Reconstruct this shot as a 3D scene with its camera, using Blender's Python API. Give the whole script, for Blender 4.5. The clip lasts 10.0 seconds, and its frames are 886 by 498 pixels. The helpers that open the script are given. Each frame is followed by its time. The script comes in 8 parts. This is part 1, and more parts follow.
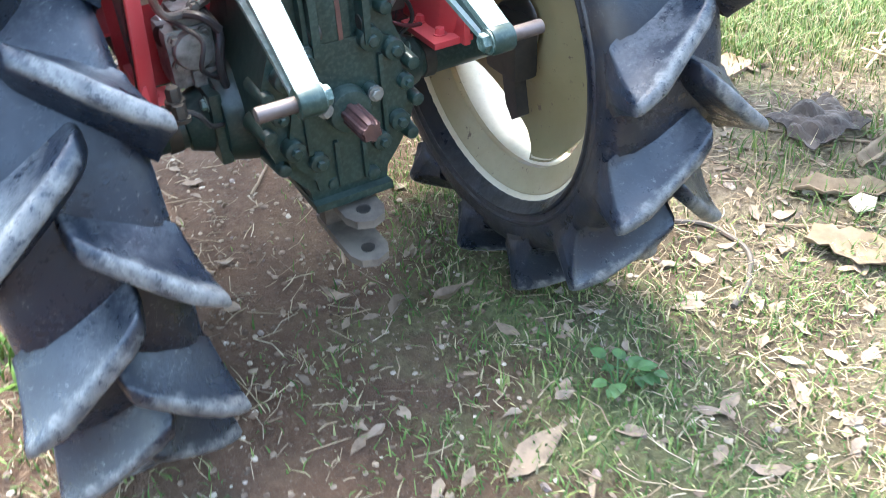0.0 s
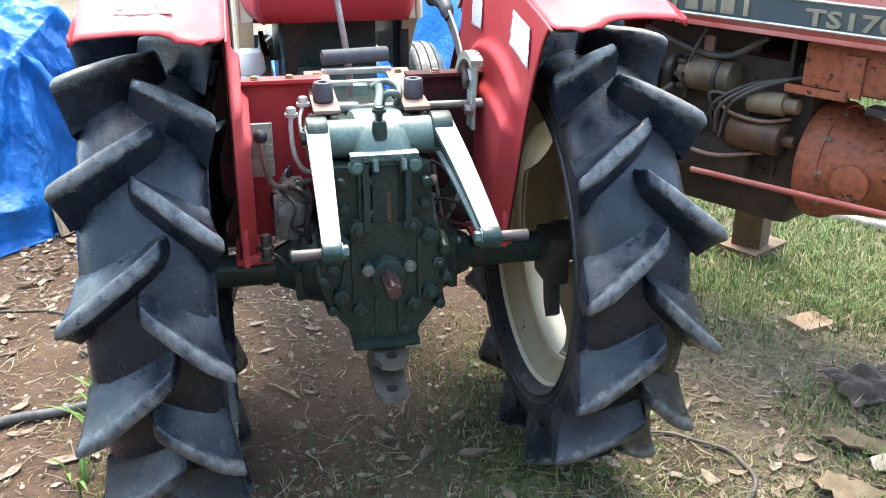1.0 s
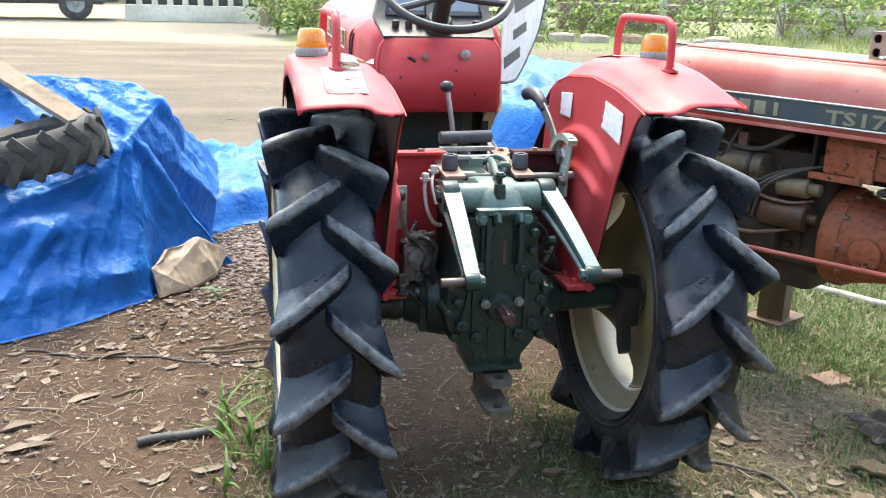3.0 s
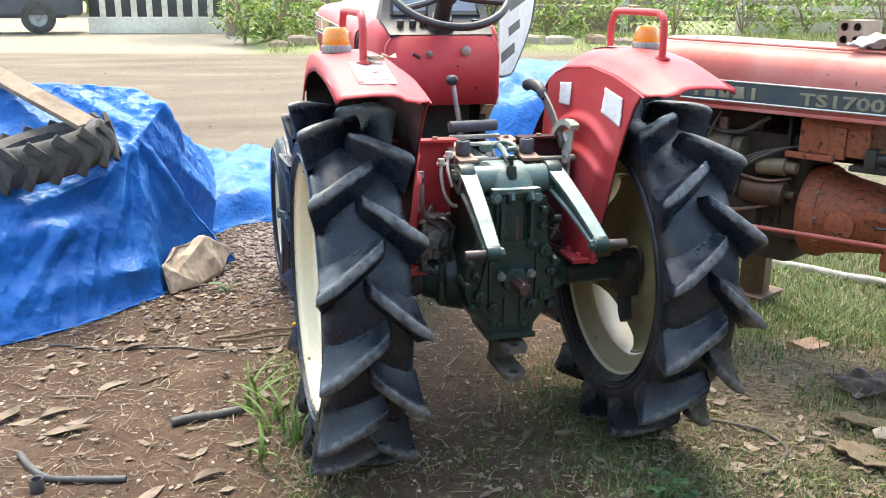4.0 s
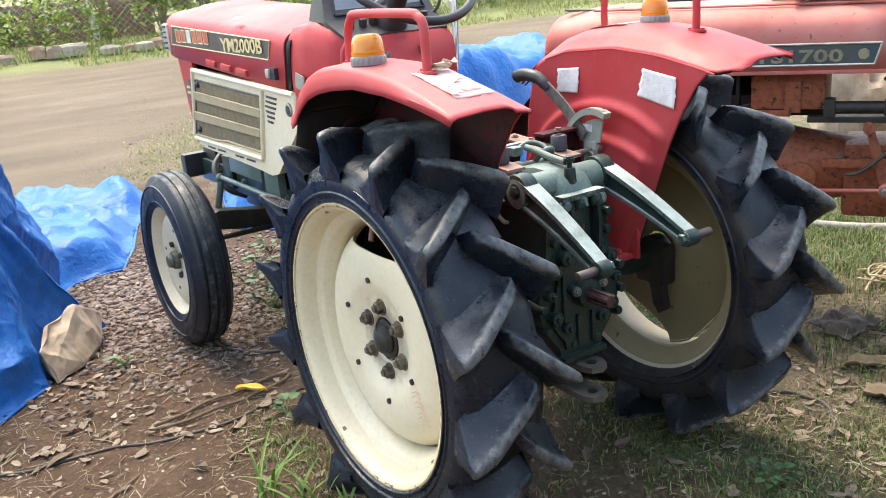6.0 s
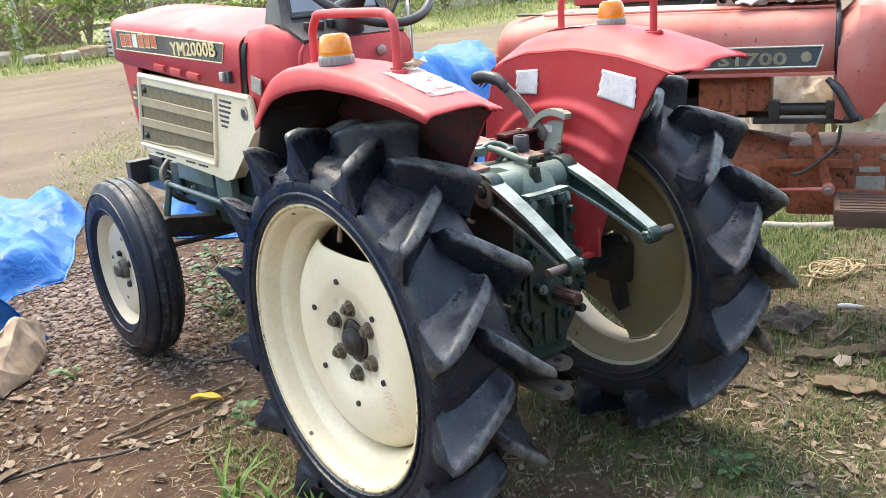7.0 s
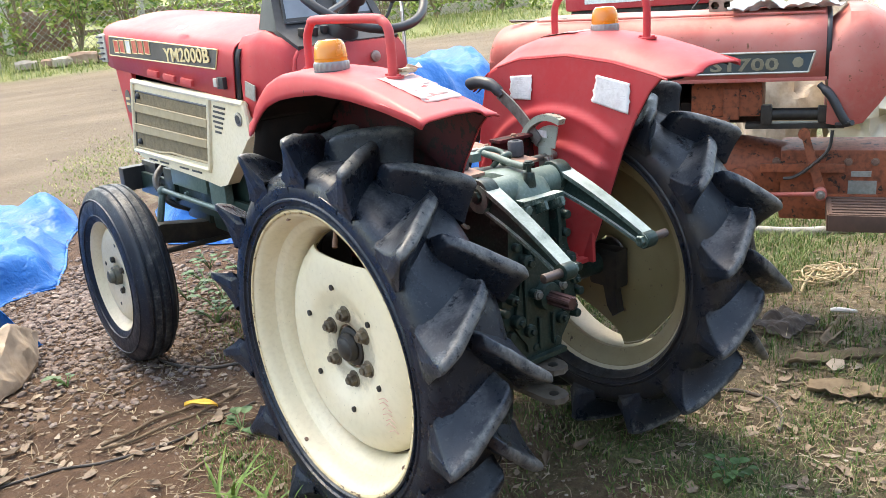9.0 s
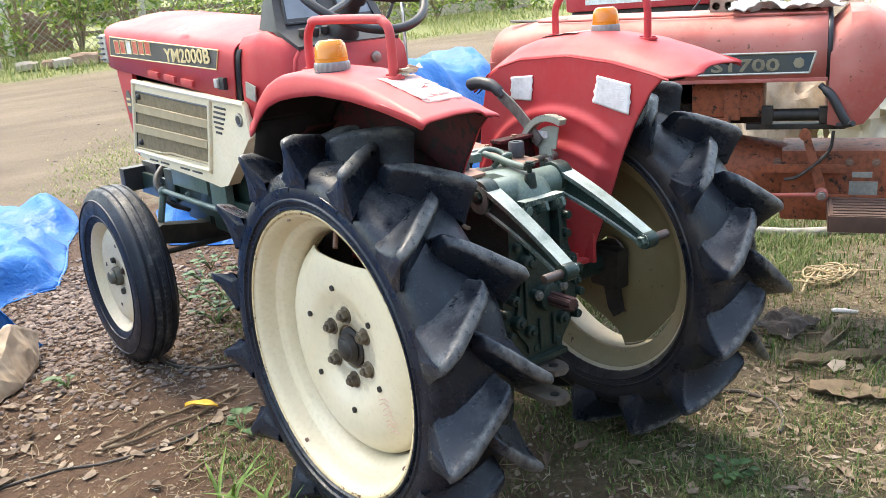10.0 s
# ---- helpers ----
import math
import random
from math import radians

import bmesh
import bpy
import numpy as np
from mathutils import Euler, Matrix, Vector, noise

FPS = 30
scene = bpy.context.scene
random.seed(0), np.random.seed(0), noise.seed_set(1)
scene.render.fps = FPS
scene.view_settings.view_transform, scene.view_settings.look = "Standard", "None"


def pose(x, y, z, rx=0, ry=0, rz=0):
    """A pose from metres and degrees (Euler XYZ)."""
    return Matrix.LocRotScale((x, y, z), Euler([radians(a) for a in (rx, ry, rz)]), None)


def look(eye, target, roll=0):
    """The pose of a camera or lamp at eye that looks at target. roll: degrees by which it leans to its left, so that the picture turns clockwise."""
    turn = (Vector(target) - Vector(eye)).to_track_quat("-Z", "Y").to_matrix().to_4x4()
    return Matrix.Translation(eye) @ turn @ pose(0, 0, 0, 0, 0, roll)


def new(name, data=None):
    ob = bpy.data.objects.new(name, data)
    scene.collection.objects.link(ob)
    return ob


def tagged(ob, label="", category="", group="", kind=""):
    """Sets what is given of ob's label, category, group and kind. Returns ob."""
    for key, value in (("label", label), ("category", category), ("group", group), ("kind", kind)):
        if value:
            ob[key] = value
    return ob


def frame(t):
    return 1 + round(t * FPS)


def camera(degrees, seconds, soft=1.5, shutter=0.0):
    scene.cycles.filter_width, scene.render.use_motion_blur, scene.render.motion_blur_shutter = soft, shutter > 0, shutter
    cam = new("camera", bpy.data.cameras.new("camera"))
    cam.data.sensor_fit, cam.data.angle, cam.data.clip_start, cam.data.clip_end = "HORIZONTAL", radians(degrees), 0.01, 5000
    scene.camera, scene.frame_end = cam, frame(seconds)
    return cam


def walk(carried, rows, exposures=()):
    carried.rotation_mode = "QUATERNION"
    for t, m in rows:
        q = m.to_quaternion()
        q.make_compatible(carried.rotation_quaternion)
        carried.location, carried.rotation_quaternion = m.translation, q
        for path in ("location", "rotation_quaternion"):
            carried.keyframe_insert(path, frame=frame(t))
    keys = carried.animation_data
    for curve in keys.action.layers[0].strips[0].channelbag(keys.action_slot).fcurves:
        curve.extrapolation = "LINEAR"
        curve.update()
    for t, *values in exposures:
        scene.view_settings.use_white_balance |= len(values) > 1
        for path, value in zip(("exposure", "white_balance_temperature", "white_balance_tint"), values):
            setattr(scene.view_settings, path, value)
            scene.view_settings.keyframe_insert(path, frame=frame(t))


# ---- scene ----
cam = camera(52.2, 10.0, soft=0.5, shutter=0.25)
PATH = [
    (0, (-0.443, -1.294, 1.174), (0.301, 0.109, -0.042), -3.4),
    (0.3, (-0.464, -1.471, 1.205), (0.215, -0.01, 0.02), 0.4),
    (0.5, (-0.406, -1.59, 1.237), (0.119, 0.06, 0.236), -0.7),
    (0.7, (-0.321, -1.693, 1.248), (0.1, 0.048, 0.358), -0.6),
    (1, (-0.234, -1.758, 1.268), (0.16, 0.037, 0.479), 0.2),
    (1.5, (-0.246, -1.813, 1.272), (0.127, -0.003, 0.507), -0.2),
    (2, (-0.339, -1.902, 1.277), (-0.057, -0.03, 0.631), 0.4),
    (2.2, (-0.433, -1.942, 1.309), (-0.149, -0.057, 0.705), 0.6),
    (3.3, (-0.61, -2.229, 1.266), (-0.123, -0.373, 0.702), 0.7),
    (3.5, (-0.638, -2.282, 1.284), (-0.126, -0.433, 0.721), -0.1),
    (4, (-0.755, -2.301, 1.258), (-0.261, -0.443, 0.706), 0.4),
    (4.5, (-0.979, -2.093, 1.201), (-0.335, -0.276, 0.668), 3.1),
    (5, (-1.185, -1.884, 1.265), (-0.409, -0.162, 0.607), -2.0),
    (5.5, (-1.264, -1.725, 1.275), (-0.35, -0.06, 0.648), -3.7),
    (6, (-1.35, -1.672, 1.291), (-0.316, -0.068, 0.691), -4.7),
    (6.2, (-1.373, -1.651, 1.277), (-0.303, -0.072, 0.676), -4.6),
    (7.5, (-1.424, -1.629, 1.275), (-0.252, -0.117, 0.692), -4.3),
    (8, (-1.425, -1.627, 1.275), (-0.255, -0.11, 0.702), -4.3),
    (8.5, (-1.425, -1.628, 1.275), (-0.255, -0.112, 0.697), -4.3),
    (9, (-1.424, -1.629, 1.276), (-0.251, -0.116, 0.697), -4.3),
    (9.5, (-1.424, -1.629, 1.275), (-0.251, -0.115, 0.698), -4.3),
    (10, (-1.423, -1.628, 1.275), (-0.251, -0.114, 0.698), -4.3),
]
walk(cam, [(t, look(eye, target, roll)) for t, eye, target, roll in PATH],
     exposures=[(0.0, 3.54, 6550, 3), (0.3, 3.50, 6600, 3), (0.6, 3.22, 6750, 2), (1.0, 2.64, 6850, 1), (1.5, 2.66, 6850, 1), (2.0, 2.14, 6900, 2), (3.5, 2.21, 7150, 2), (4.5, 2.10, 7350, 5), (5.0, 2.14, 7450, 5), (5.5, 1.95, 7550, 6), (6.0, 1.89, 7550, 6), (7.5, 1.98, 7550, 6), (10.0, 1.98, 7550, 6)])

# ---- world, sun, exposure ----
SUN_ELEVATION, SUN_AZIMUTH = 64.0, 4.0    # degrees; azimuth from +y towards +x
world = bpy.data.worlds.new("sky")
scene.world = world
world.use_nodes = True
sky = world.node_tree.nodes.new("ShaderNodeTexSky")
sky.sky_type, sky.sun_disc = "NISHITA", False
sky.sun_elevation, sky.sun_rotation = radians(SUN_ELEVATION), radians(SUN_AZIMUTH)
sky.dust_density, sky.air_density = 2.5, 1.2
world.node_tree.links.new(sky.outputs[0], world.node_tree.nodes["Background"].inputs[0])
world.node_tree.nodes["Background"].inputs[1].default_value = 0.192
sun = new("sun", bpy.data.lights.new("sun", "SUN"))
sun.data.energy, sun.data.angle, sun.data.color = 0.93, radians(16), (1.0, 0.97, 0.91)
sd = Vector((math.sin(radians(SUN_AZIMUTH)) * math.cos(radians(SUN_ELEVATION)), math.cos(radians(SUN_AZIMUTH)) * math.cos(radians(SUN_ELEVATION)), math.sin(radians(SUN_ELEVATION))))
sun.matrix_world = look(sd * 30, (0, 0, 0))

# ---- materials ----
def material(name, rough=0.6, metal=0.0, coat=0.0):
    m = bpy.data.materials.new(name)
    m.use_nodes = True
    b = m.node_tree.nodes["Principled BSDF"]
    b.inputs["Roughness"].default_value, b.inputs["Metallic"].default_value, b.inputs["Coat Weight"].default_value = rough, metal, coat
    return m, m.node_tree, b


def node(nt, kind, **values):
    n = nt.nodes.new("ShaderNode" + kind)
    for key, value in values.items():
        n.inputs[key.replace("_", " ")].default_value = value
    return n


def coords(nt, kind="Object"):
    return nt.nodes.new("ShaderNodeTexCoord").outputs[kind]


def noise_of(nt, vec, scale, detail=4, rough=0.55):
    n = node(nt, "TexNoise", Scale=scale, Detail=detail, Roughness=rough)
    nt.links.new(vec, n.inputs["Vector"])
    return n.outputs["Fac"]


def ramp(nt, fac, stops):
    r = nt.nodes.new("ShaderNodeValToRGB")
    while len(r.color_ramp.elements) < len(stops):
        r.color_ramp.elements.new(0.5)
    for e, (pos, col) in zip(r.color_ramp.elements, stops):
        e.position, e.color = pos, (*col, 1) if len(col) == 3 else col
    nt.links.new(fac, r.inputs[0])
    return r.outputs[0]


def mix(nt, fac, a, b, kind="MIX"):
    n = nt.nodes.new("ShaderNodeMix")
    n.data_type, n.blend_type = "RGBA", kind
    for i, v in ((0, fac), (6, a), (7, b)):
        if isinstance(v, (int, float)):
            n.inputs[i].default_value = v
        elif isinstance(v, tuple):
            n.inputs[i].default_value = (*v, 1)
        else:
            nt.links.new(v, n.inputs[i])
    return n.outputs[2]


def maths(nt, op, a, b=0.0, clamp=False):
    n = nt.nodes.new("ShaderNodeMath")
    n.operation, n.use_clamp = op, clamp
    for i, v in ((0, a), (1, b)):
        if isinstance(v, (int, float)):
            n.inputs[i].default_value = v
        else:
            nt.links.new(v, n.inputs[i])
    return n.outputs[0]


def step(nt, x, lo, hi):
    n = nt.nodes.new("ShaderNodeMapRange")
    n.interpolation_type = "SMOOTHSTEP"
    for i, v in ((0, x), (1, lo), (2, hi)):
        if isinstance(v, (int, float)):
            n.inputs[i].default_value = v
        else:
            nt.links.new(v, n.inputs[i])
    return n.outputs[0]


def bump(nt, b, height, strength=0.3, dist=0.01):
    n = node(nt, "Bump", Strength=strength, Distance=dist)
    nt.links.new(height, n.inputs["Height"])
    nt.links.new(n.outputs[0], b.inputs["Normal"])


def facing_up(nt, lo=0.55, hi=1.0):
    """How far a face looks up: for settled dust, and for light painted on tops."""
    g = nt.nodes.new("ShaderNodeNewGeometry")
    s = nt.nodes.new("ShaderNodeSeparateXYZ")
    nt.links.new(g.outputs["Normal"], s.inputs[0])
    return step(nt, s.outputs[2], lo, hi)


def paint(name, col, faded, worn=(0.16, 0.09, 0.06), rough=0.35, coat=0.25, wear=0.62, dust=0.35, dirt=(0.33, 0.26, 0.2), scale=1.0, speck=0.22):
    """Enamel on sheet metal or castings: fading in broad patches, chips to primer, dust (on the pale greens, painted
    skylight) on what looks up.
    """
    m, nt, b = material(name, rough, 0, coat)
    b.inputs["Specular IOR Level"].default_value = 0.35
    v = coords(nt)
    broad, fine, chips = noise_of(nt, v, 3.5 * scale, 3), noise_of(nt, v, 60 * scale, 5), noise_of(nt, v, 34 * scale, 8, 0.7)
    c = mix(nt, step(nt, broad, 0.35, 0.75), col, faded)
    c = mix(nt, maths(nt, "MULTIPLY", step(nt, fine, 0.4, 0.75), speck), c, dirt)
    c = mix(nt, step(nt, chips, wear, wear + 0.04), c, worn)
    c = mix(nt, maths(nt, "MULTIPLY", step(nt, noise_of(nt, v, 150 * scale, 2), 0.70, 0.74), 0.40), c, worn)
    d = maths(nt, "MULTIPLY", maths(nt, "MULTIPLY", facing_up(nt), dust), step(nt, broad, 0.25, 0.7))
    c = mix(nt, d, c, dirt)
    nt.links.new(c, b.inputs["Base Color"])
    nt.links.new(maths(nt, "ADD", maths(nt, "MULTIPLY", fine, 0.25), rough - 0.08), b.inputs["Roughness"])
    bump(nt, b, maths(nt, "ADD", noise_of(nt, v, 9 * scale, 2), maths(nt, "MULTIPLY", chips, 0.1)), 0.12, 0.012)
    return m


def plain(name, col, col2=None, rough=0.6, metal=0.0, scale=25.0, bumps=0.15, transmission=0.0, coat=0.0):
    """A worn single-colour surface with two scales of variation."""
    m, nt, b = material(name, rough, metal, coat)
    v = coords(nt)
    big, small = noise_of(nt, v, scale * 0.2, 3), noise_of(nt, v, scale, 6, 0.65)
    col2 = col2 or tuple(x * 0.6 for x in col)
    f = maths(nt, "ADD", maths(nt, "MULTIPLY", big, 0.5), maths(nt, "MULTIPLY", small, 0.5))
    nt.links.new(mix(nt, step(nt, f, 0.38, 0.66), col, col2), b.inputs["Base Color"])
    nt.links.new(maths(nt, "ADD", maths(nt, "MULTIPLY", small, 0.3), rough - 0.12), b.inputs["Roughness"])
    b.inputs["Transmission Weight"].default_value = transmission
    if bumps:
        bump(nt, b, small, bumps, 0.006)
    return m


def rubber(name, worn_from, shine=0.4, mud=0.0):
    """Dressed black tyre rubber: scratches and dust in the hollows, crests of the cleats lightly scuffed."""
    m, nt, b = material(name, shine, 0, 0.0)
    b.inputs["Specular IOR Level"].default_value = 0.42
    v = coords(nt)
    s = nt.nodes.new("ShaderNodeSeparateXYZ")
    nt.links.new(v, s.inputs[0])
    r = maths(nt, "SQRT", maths(nt, "ADD", maths(nt, "POWER", s.outputs[1], 2), maths(nt, "POWER", s.outputs[2], 2)))
    big, fine = noise_of(nt, v, 7, 4), noise_of(nt, v, 120, 6, 0.7)
    edge = maths(nt, "ADD", r, maths(nt, "MULTIPLY", maths(nt, "SUBTRACT", noise_of(nt, v, 26, 6, 0.75), 0.5), 0.06))
    worn = maths(nt, "MULTIPLY", step(nt, edge, worn_from, worn_from + 0.016), step(nt, noise_of(nt, v, 60, 6, 0.8), 0.34, 0.56))
    c = mix(nt, step(nt, big, 0.35, 0.7), (0.0060, 0.0092, 0.0165), (0.0120, 0.0168, 0.0265))
    dust = maths(nt, "MULTIPLY", maths(nt, "MULTIPLY", facing_up(nt, 0.60, 1.0), step(nt, noise_of(nt, v, 16, 9, 0.85), 0.42, 0.62)), 0.60)
    c = mix(nt, dust, c, (0.165, 0.168, 0.172))
    scratch = maths(nt, "MULTIPLY", step(nt, noise_of(nt, v, 150, 6, 0.85), 0.57, 0.65), step(nt, noise_of(nt, v, 14, 5, 0.7), 0.44, 0.60))
    c = mix(nt, maths(nt, "MULTIPLY", scratch, 0.6), c, (0.21, 0.205, 0.195))
    c = mix(nt, maths(nt, "MULTIPLY", worn, 0.85), c, mix(nt, step(nt, fine, 0.3, 0.7), (0.25, 0.245, 0.23), (0.075, 0.076, 0.078)))
    nt.links.new(c, b.inputs["Base Color"])
    rough = maths(nt, "ADD", maths(nt, "MULTIPLY", step(nt, noise_of(nt, v, 18, 7, 0.75), 0.32, 0.68), 0.34), shine - 0.13)
    if mud:
        caked = maths(nt, "MULTIPLY", maths(nt, "MULTIPLY", step(nt, r, 0.425, 0.405), step(nt, noise_of(nt, v, 11, 6, 0.7), 0.34, 0.6)), mud)
        c = mix(nt, caked, c, mix(nt, fine, (0.075, 0.058, 0.042), (0.035, 0.028, 0.021)))
        nt.links.new(c, b.inputs["Base Color"])
        rough = maths(nt, "ADD", rough, maths(nt, "MULTIPLY", caked, 0.4))
    nt.links.new(maths(nt, "ADD", rough, maths(nt, "MULTIPLY", worn, 0.25), True), b.inputs["Roughness"])
    bump(nt, b, maths(nt, "ADD", fine, maths(nt, "MULTIPLY", noise_of(nt, v, 24, 6, 0.7), 1.6)), 0.20, 0.005)
    return m


def island(name, stops, rough=0.8, scale=40.0, trans=0.0, bumps=0.2):
    """Loose pieces: each takes its own colour from the ramp."""
    m, nt, b = material(name, rough)
    g = nt.nodes.new("ShaderNodeNewGeometry")
    v = coords(nt)
    n = noise_of(nt, v, scale, 5)
    c = mix(nt, maths(nt, "MULTIPLY", step(nt, n, 0.35, 0.75), 0.45), ramp(nt, g.outputs["Random Per Island"], stops), (0.03, 0.028, 0.02), "MULTIPLY")
    nt.links.new(c, b.inputs["Base Color"])
    if trans:
        t = nt.nodes.new("ShaderNodeBsdfTranslucent")
        nt.links.new(c, t.inputs[0])
        a = nt.nodes.new("ShaderNodeMixShader")
        a.inputs[0].default_value = trans
        nt.links.new(b.outputs[0], a.inputs[1]), nt.links.new(t.outputs[0], a.inputs[2])
        nt.links.new(a.outputs[0], nt.nodes["Material Output"].inputs[0])
    bump(nt, b, n, bumps, 0.004)
    return m


def tarp_material(name):
    """Woven blue plastic sheeting: sharp creases at several sizes, glossy, with faint dusty patches."""
    m, nt, b = material(name, 0.44, 0, 0.0)
    b.inputs["Specular IOR Level"].default_value = 0.30
    v = coords(nt)
    dusty = step(nt, noise_of(nt, v, 2.2, 5, 0.65), 0.5, 0.78)
    c = mix(nt, step(nt, noise_of(nt, v, 5, 4), 0.35, 0.7), (0.006, 0.125, 0.45), (0.014, 0.180, 0.58))
    c = mix(nt, maths(nt, "MULTIPLY", dusty, 0.10), c, (0.17, 0.30, 0.50))
    def ridges(scale, distortion=0.6):
        n = node(nt, "TexVoronoi", Scale=scale)
        n.feature = "DISTANCE_TO_EDGE"
        bend = node(nt, "TexNoise", Scale=scale * 0.7, Detail=3.0)
        nt.links.new(v, bend.inputs["Vector"])
        push = nt.nodes.new("ShaderNodeVectorMath")
        push.operation = "MULTIPLY_ADD"
        nt.links.new(bend.outputs["Color"], push.inputs[0])
        push.inputs[1].default_value = (distortion / scale * 2,) * 3
        nt.links.new(v, push.inputs[2])
        nt.links.new(push.outputs[0], n.inputs["Vector"])
        return n.outputs["Distance"]
    # upward faces lightened in the colour, painting in light from above
    c = mix(nt, maths(nt, "MULTIPLY", facing_up(nt, 0.35, 0.95), 0.18), c, (0.16, 0.33, 0.64))
    worn = step(nt, ridges(13.0), 0.045, 0.0)
    c = mix(nt, maths(nt, "MULTIPLY", worn, 0.16), c, (0.10, 0.30, 0.62))
    nt.links.new(c, b.inputs["Base Color"])
    nt.links.new(maths(nt, "ADD", maths(nt, "MULTIPLY", dusty, 0.15), maths(nt, "ADD", 0.34, maths(nt, "MULTIPLY", noise_of(nt, v, 30, 4), 0.16))), b.inputs["Roughness"])
    h = maths(nt, "ADD", maths(nt, "MULTIPLY", ridges(4.5), 0.9), maths(nt, "ADD", maths(nt, "MULTIPLY", ridges(15.0), 0.7), maths(nt, "ADD", maths(nt, "MULTIPLY", ridges(38.0), 0.30), maths(nt, "MULTIPLY", noise_of(nt, v, 20, 5, 0.6), 0.35))))
    bump(nt, b, h, 0.48, 0.022)
    thin = nt.nodes.new("ShaderNodeBsdfTranslucent")
    nt.links.new(c, thin.inputs[0])
    both = nt.nodes.new("ShaderNodeMixShader")
    both.inputs[0].default_value = 0.22
    nt.links.new(b.outputs[0], both.inputs[1]), nt.links.new(thin.outputs[0], both.inputs[2])
    nt.links.new(both.outputs[0], nt.nodes["Material Output"].inputs[0])
    return m


def ground_material():
    """Red-brown soil with litter; turf to the right; pale road, gravel strip and verge beyond."""
    m, nt, b = material("soil", 0.95)
    v = coords(nt)
    s = nt.nodes.new("ShaderNodeSeparateXYZ")
    nt.links.new(v, s.inputs[0])
    x, y = s.outputs[0], s.outputs[1]
    broad, mid, fine, grit = noise_of(nt, v, 0.9, 4), noise_of(nt, v, 5, 6, 0.6), noise_of(nt, v, 45, 6, 0.7), noise_of(nt, v, 220, 4, 0.7)
    wob = maths(nt, "MULTIPLY", maths(nt, "SUBTRACT", mid, 0.5), 0.9)
    soil = ramp(nt, maths(nt, "ADD", maths(nt, "MULTIPLY", mid, 0.6), maths(nt, "MULTIPLY", fine, 0.4)), [(0.3, (0.048, 0.025, 0.0135)), (0.5, (0.112, 0.060, 0.033)), (0.7, (0.188, 0.113, 0.066))])
    # darker soil colour that paints in the tractor's shadow
    soil_shaded = mix(nt, fine, (0.026, 0.019, 0.011), (0.070, 0.048, 0.028))
    straw = mix(nt, step(nt, fine, 0.35, 0.7), (0.19, 0.145, 0.098), (0.40, 0.33, 0.235))
    turf = mix(nt, step(nt, fine, 0.35, 0.65), (0.062, 0.085, 0.026), (0.17, 0.185, 0.070))
    # turf and straw on the side of the second tractor
    side = step(nt, maths(nt, "ADD", x, maths(nt, "ADD", wob, maths(nt, "MULTIPLY", y, -0.12))), -0.15, 0.55)
    behind = step(nt, maths(nt, "ADD", y, wob), 0.75, -0.1)
    near = maths(nt, "MULTIPLY", side, behind)
    right = step(nt, maths(nt, "ADD", x, wob), 0.55, 1.0)
    thatch = maths(nt, "MULTIPLY", step(nt, maths(nt, "ADD", x, wob), 0.35, 0.7), step(nt, maths(nt, "ADD", y, wob), 0.45, 0.1))
    green = maths(nt, "MULTIPLY", maths(nt, "MULTIPLY", maths(nt, "MAXIMUM", near, right), step(nt, broad, 0.3, 0.55)), maths(nt, "SUBTRACT", 1.0, maths(nt, "MULTIPLY", thatch, 0.85)))
    # soil near the tractor is darkened here as its painted shadow
    c = mix(nt, maths(nt, "MAXIMUM", maths(nt, "MULTIPLY", near, 0.08), maths(nt, "MULTIPLY", right, 0.6)), mix(nt, maths(nt, "MULTIPLY", near, 0.45), soil, soil_shaded), straw)
    c = mix(nt, maths(nt, "MULTIPLY", green, step(nt, mid, 0.35, 0.6)), c, turf)
    # road
    tracks = node(nt, "TexNoise", Scale=1.0, Detail=5.0)
    stretch = nt.nodes.new("ShaderNodeMapping")
    stretch.inputs["Scale"].default_value = (0.45, 1.3, 1)
    nt.links.new(v, stretch.inputs[0]), nt.links.new(stretch.outputs[0], tracks.inputs["Vector"])
    road = ramp(nt, maths(nt, "ADD", maths(nt, "MULTIPLY", tracks.outputs["Fac"], 0.65), maths(nt, "MULTIPLY", fine, 0.35)), [(0.3, (0.115, 0.082, 0.052)), (0.52, (0.178, 0.133, 0.088)), (0.7, (0.25, 0.198, 0.138))])
    on_road = step(nt, maths(nt, "ADD", y, maths(nt, "MULTIPLY", wob, 1.6)), 3.9, 5.2)
    c = mix(nt, on_road, c, road)
    slope = maths(nt, "ADD", y, maths(nt, "MULTIPLY", x, 0.24))
    verge = step(nt, maths(nt, "ADD", slope, wob), 15.9, 17.2)
    bank = mix(nt, step(nt, fine, 0.35, 0.65), (0.13, 0.16, 0.05), (0.30, 0.30, 0.13))
    pale = mix(nt, fine, (0.35, 0.29, 0.21), (0.28, 0.225, 0.16))
    court = step(nt, maths(nt, "ADD", x, maths(nt, "MULTIPLY", wob, 0.4)), 0.6, 0.1)
    c = mix(nt, verge, c, mix(nt, court, bank, pale))
    c = mix(nt, maths(nt, "MULTIPLY", step(nt, grit, 0.55, 0.72), 0.26), c, (0.40, 0.34, 0.265))
    nt.links.new(c, b.inputs["Base Color"])
    bump(nt, b, maths(nt, "ADD", maths(nt, "MULTIPLY", mid, 2.0), maths(nt, "ADD", fine, maths(nt, "MULTIPLY", grit, 0.7))), 0.95, 0.02)
    return m


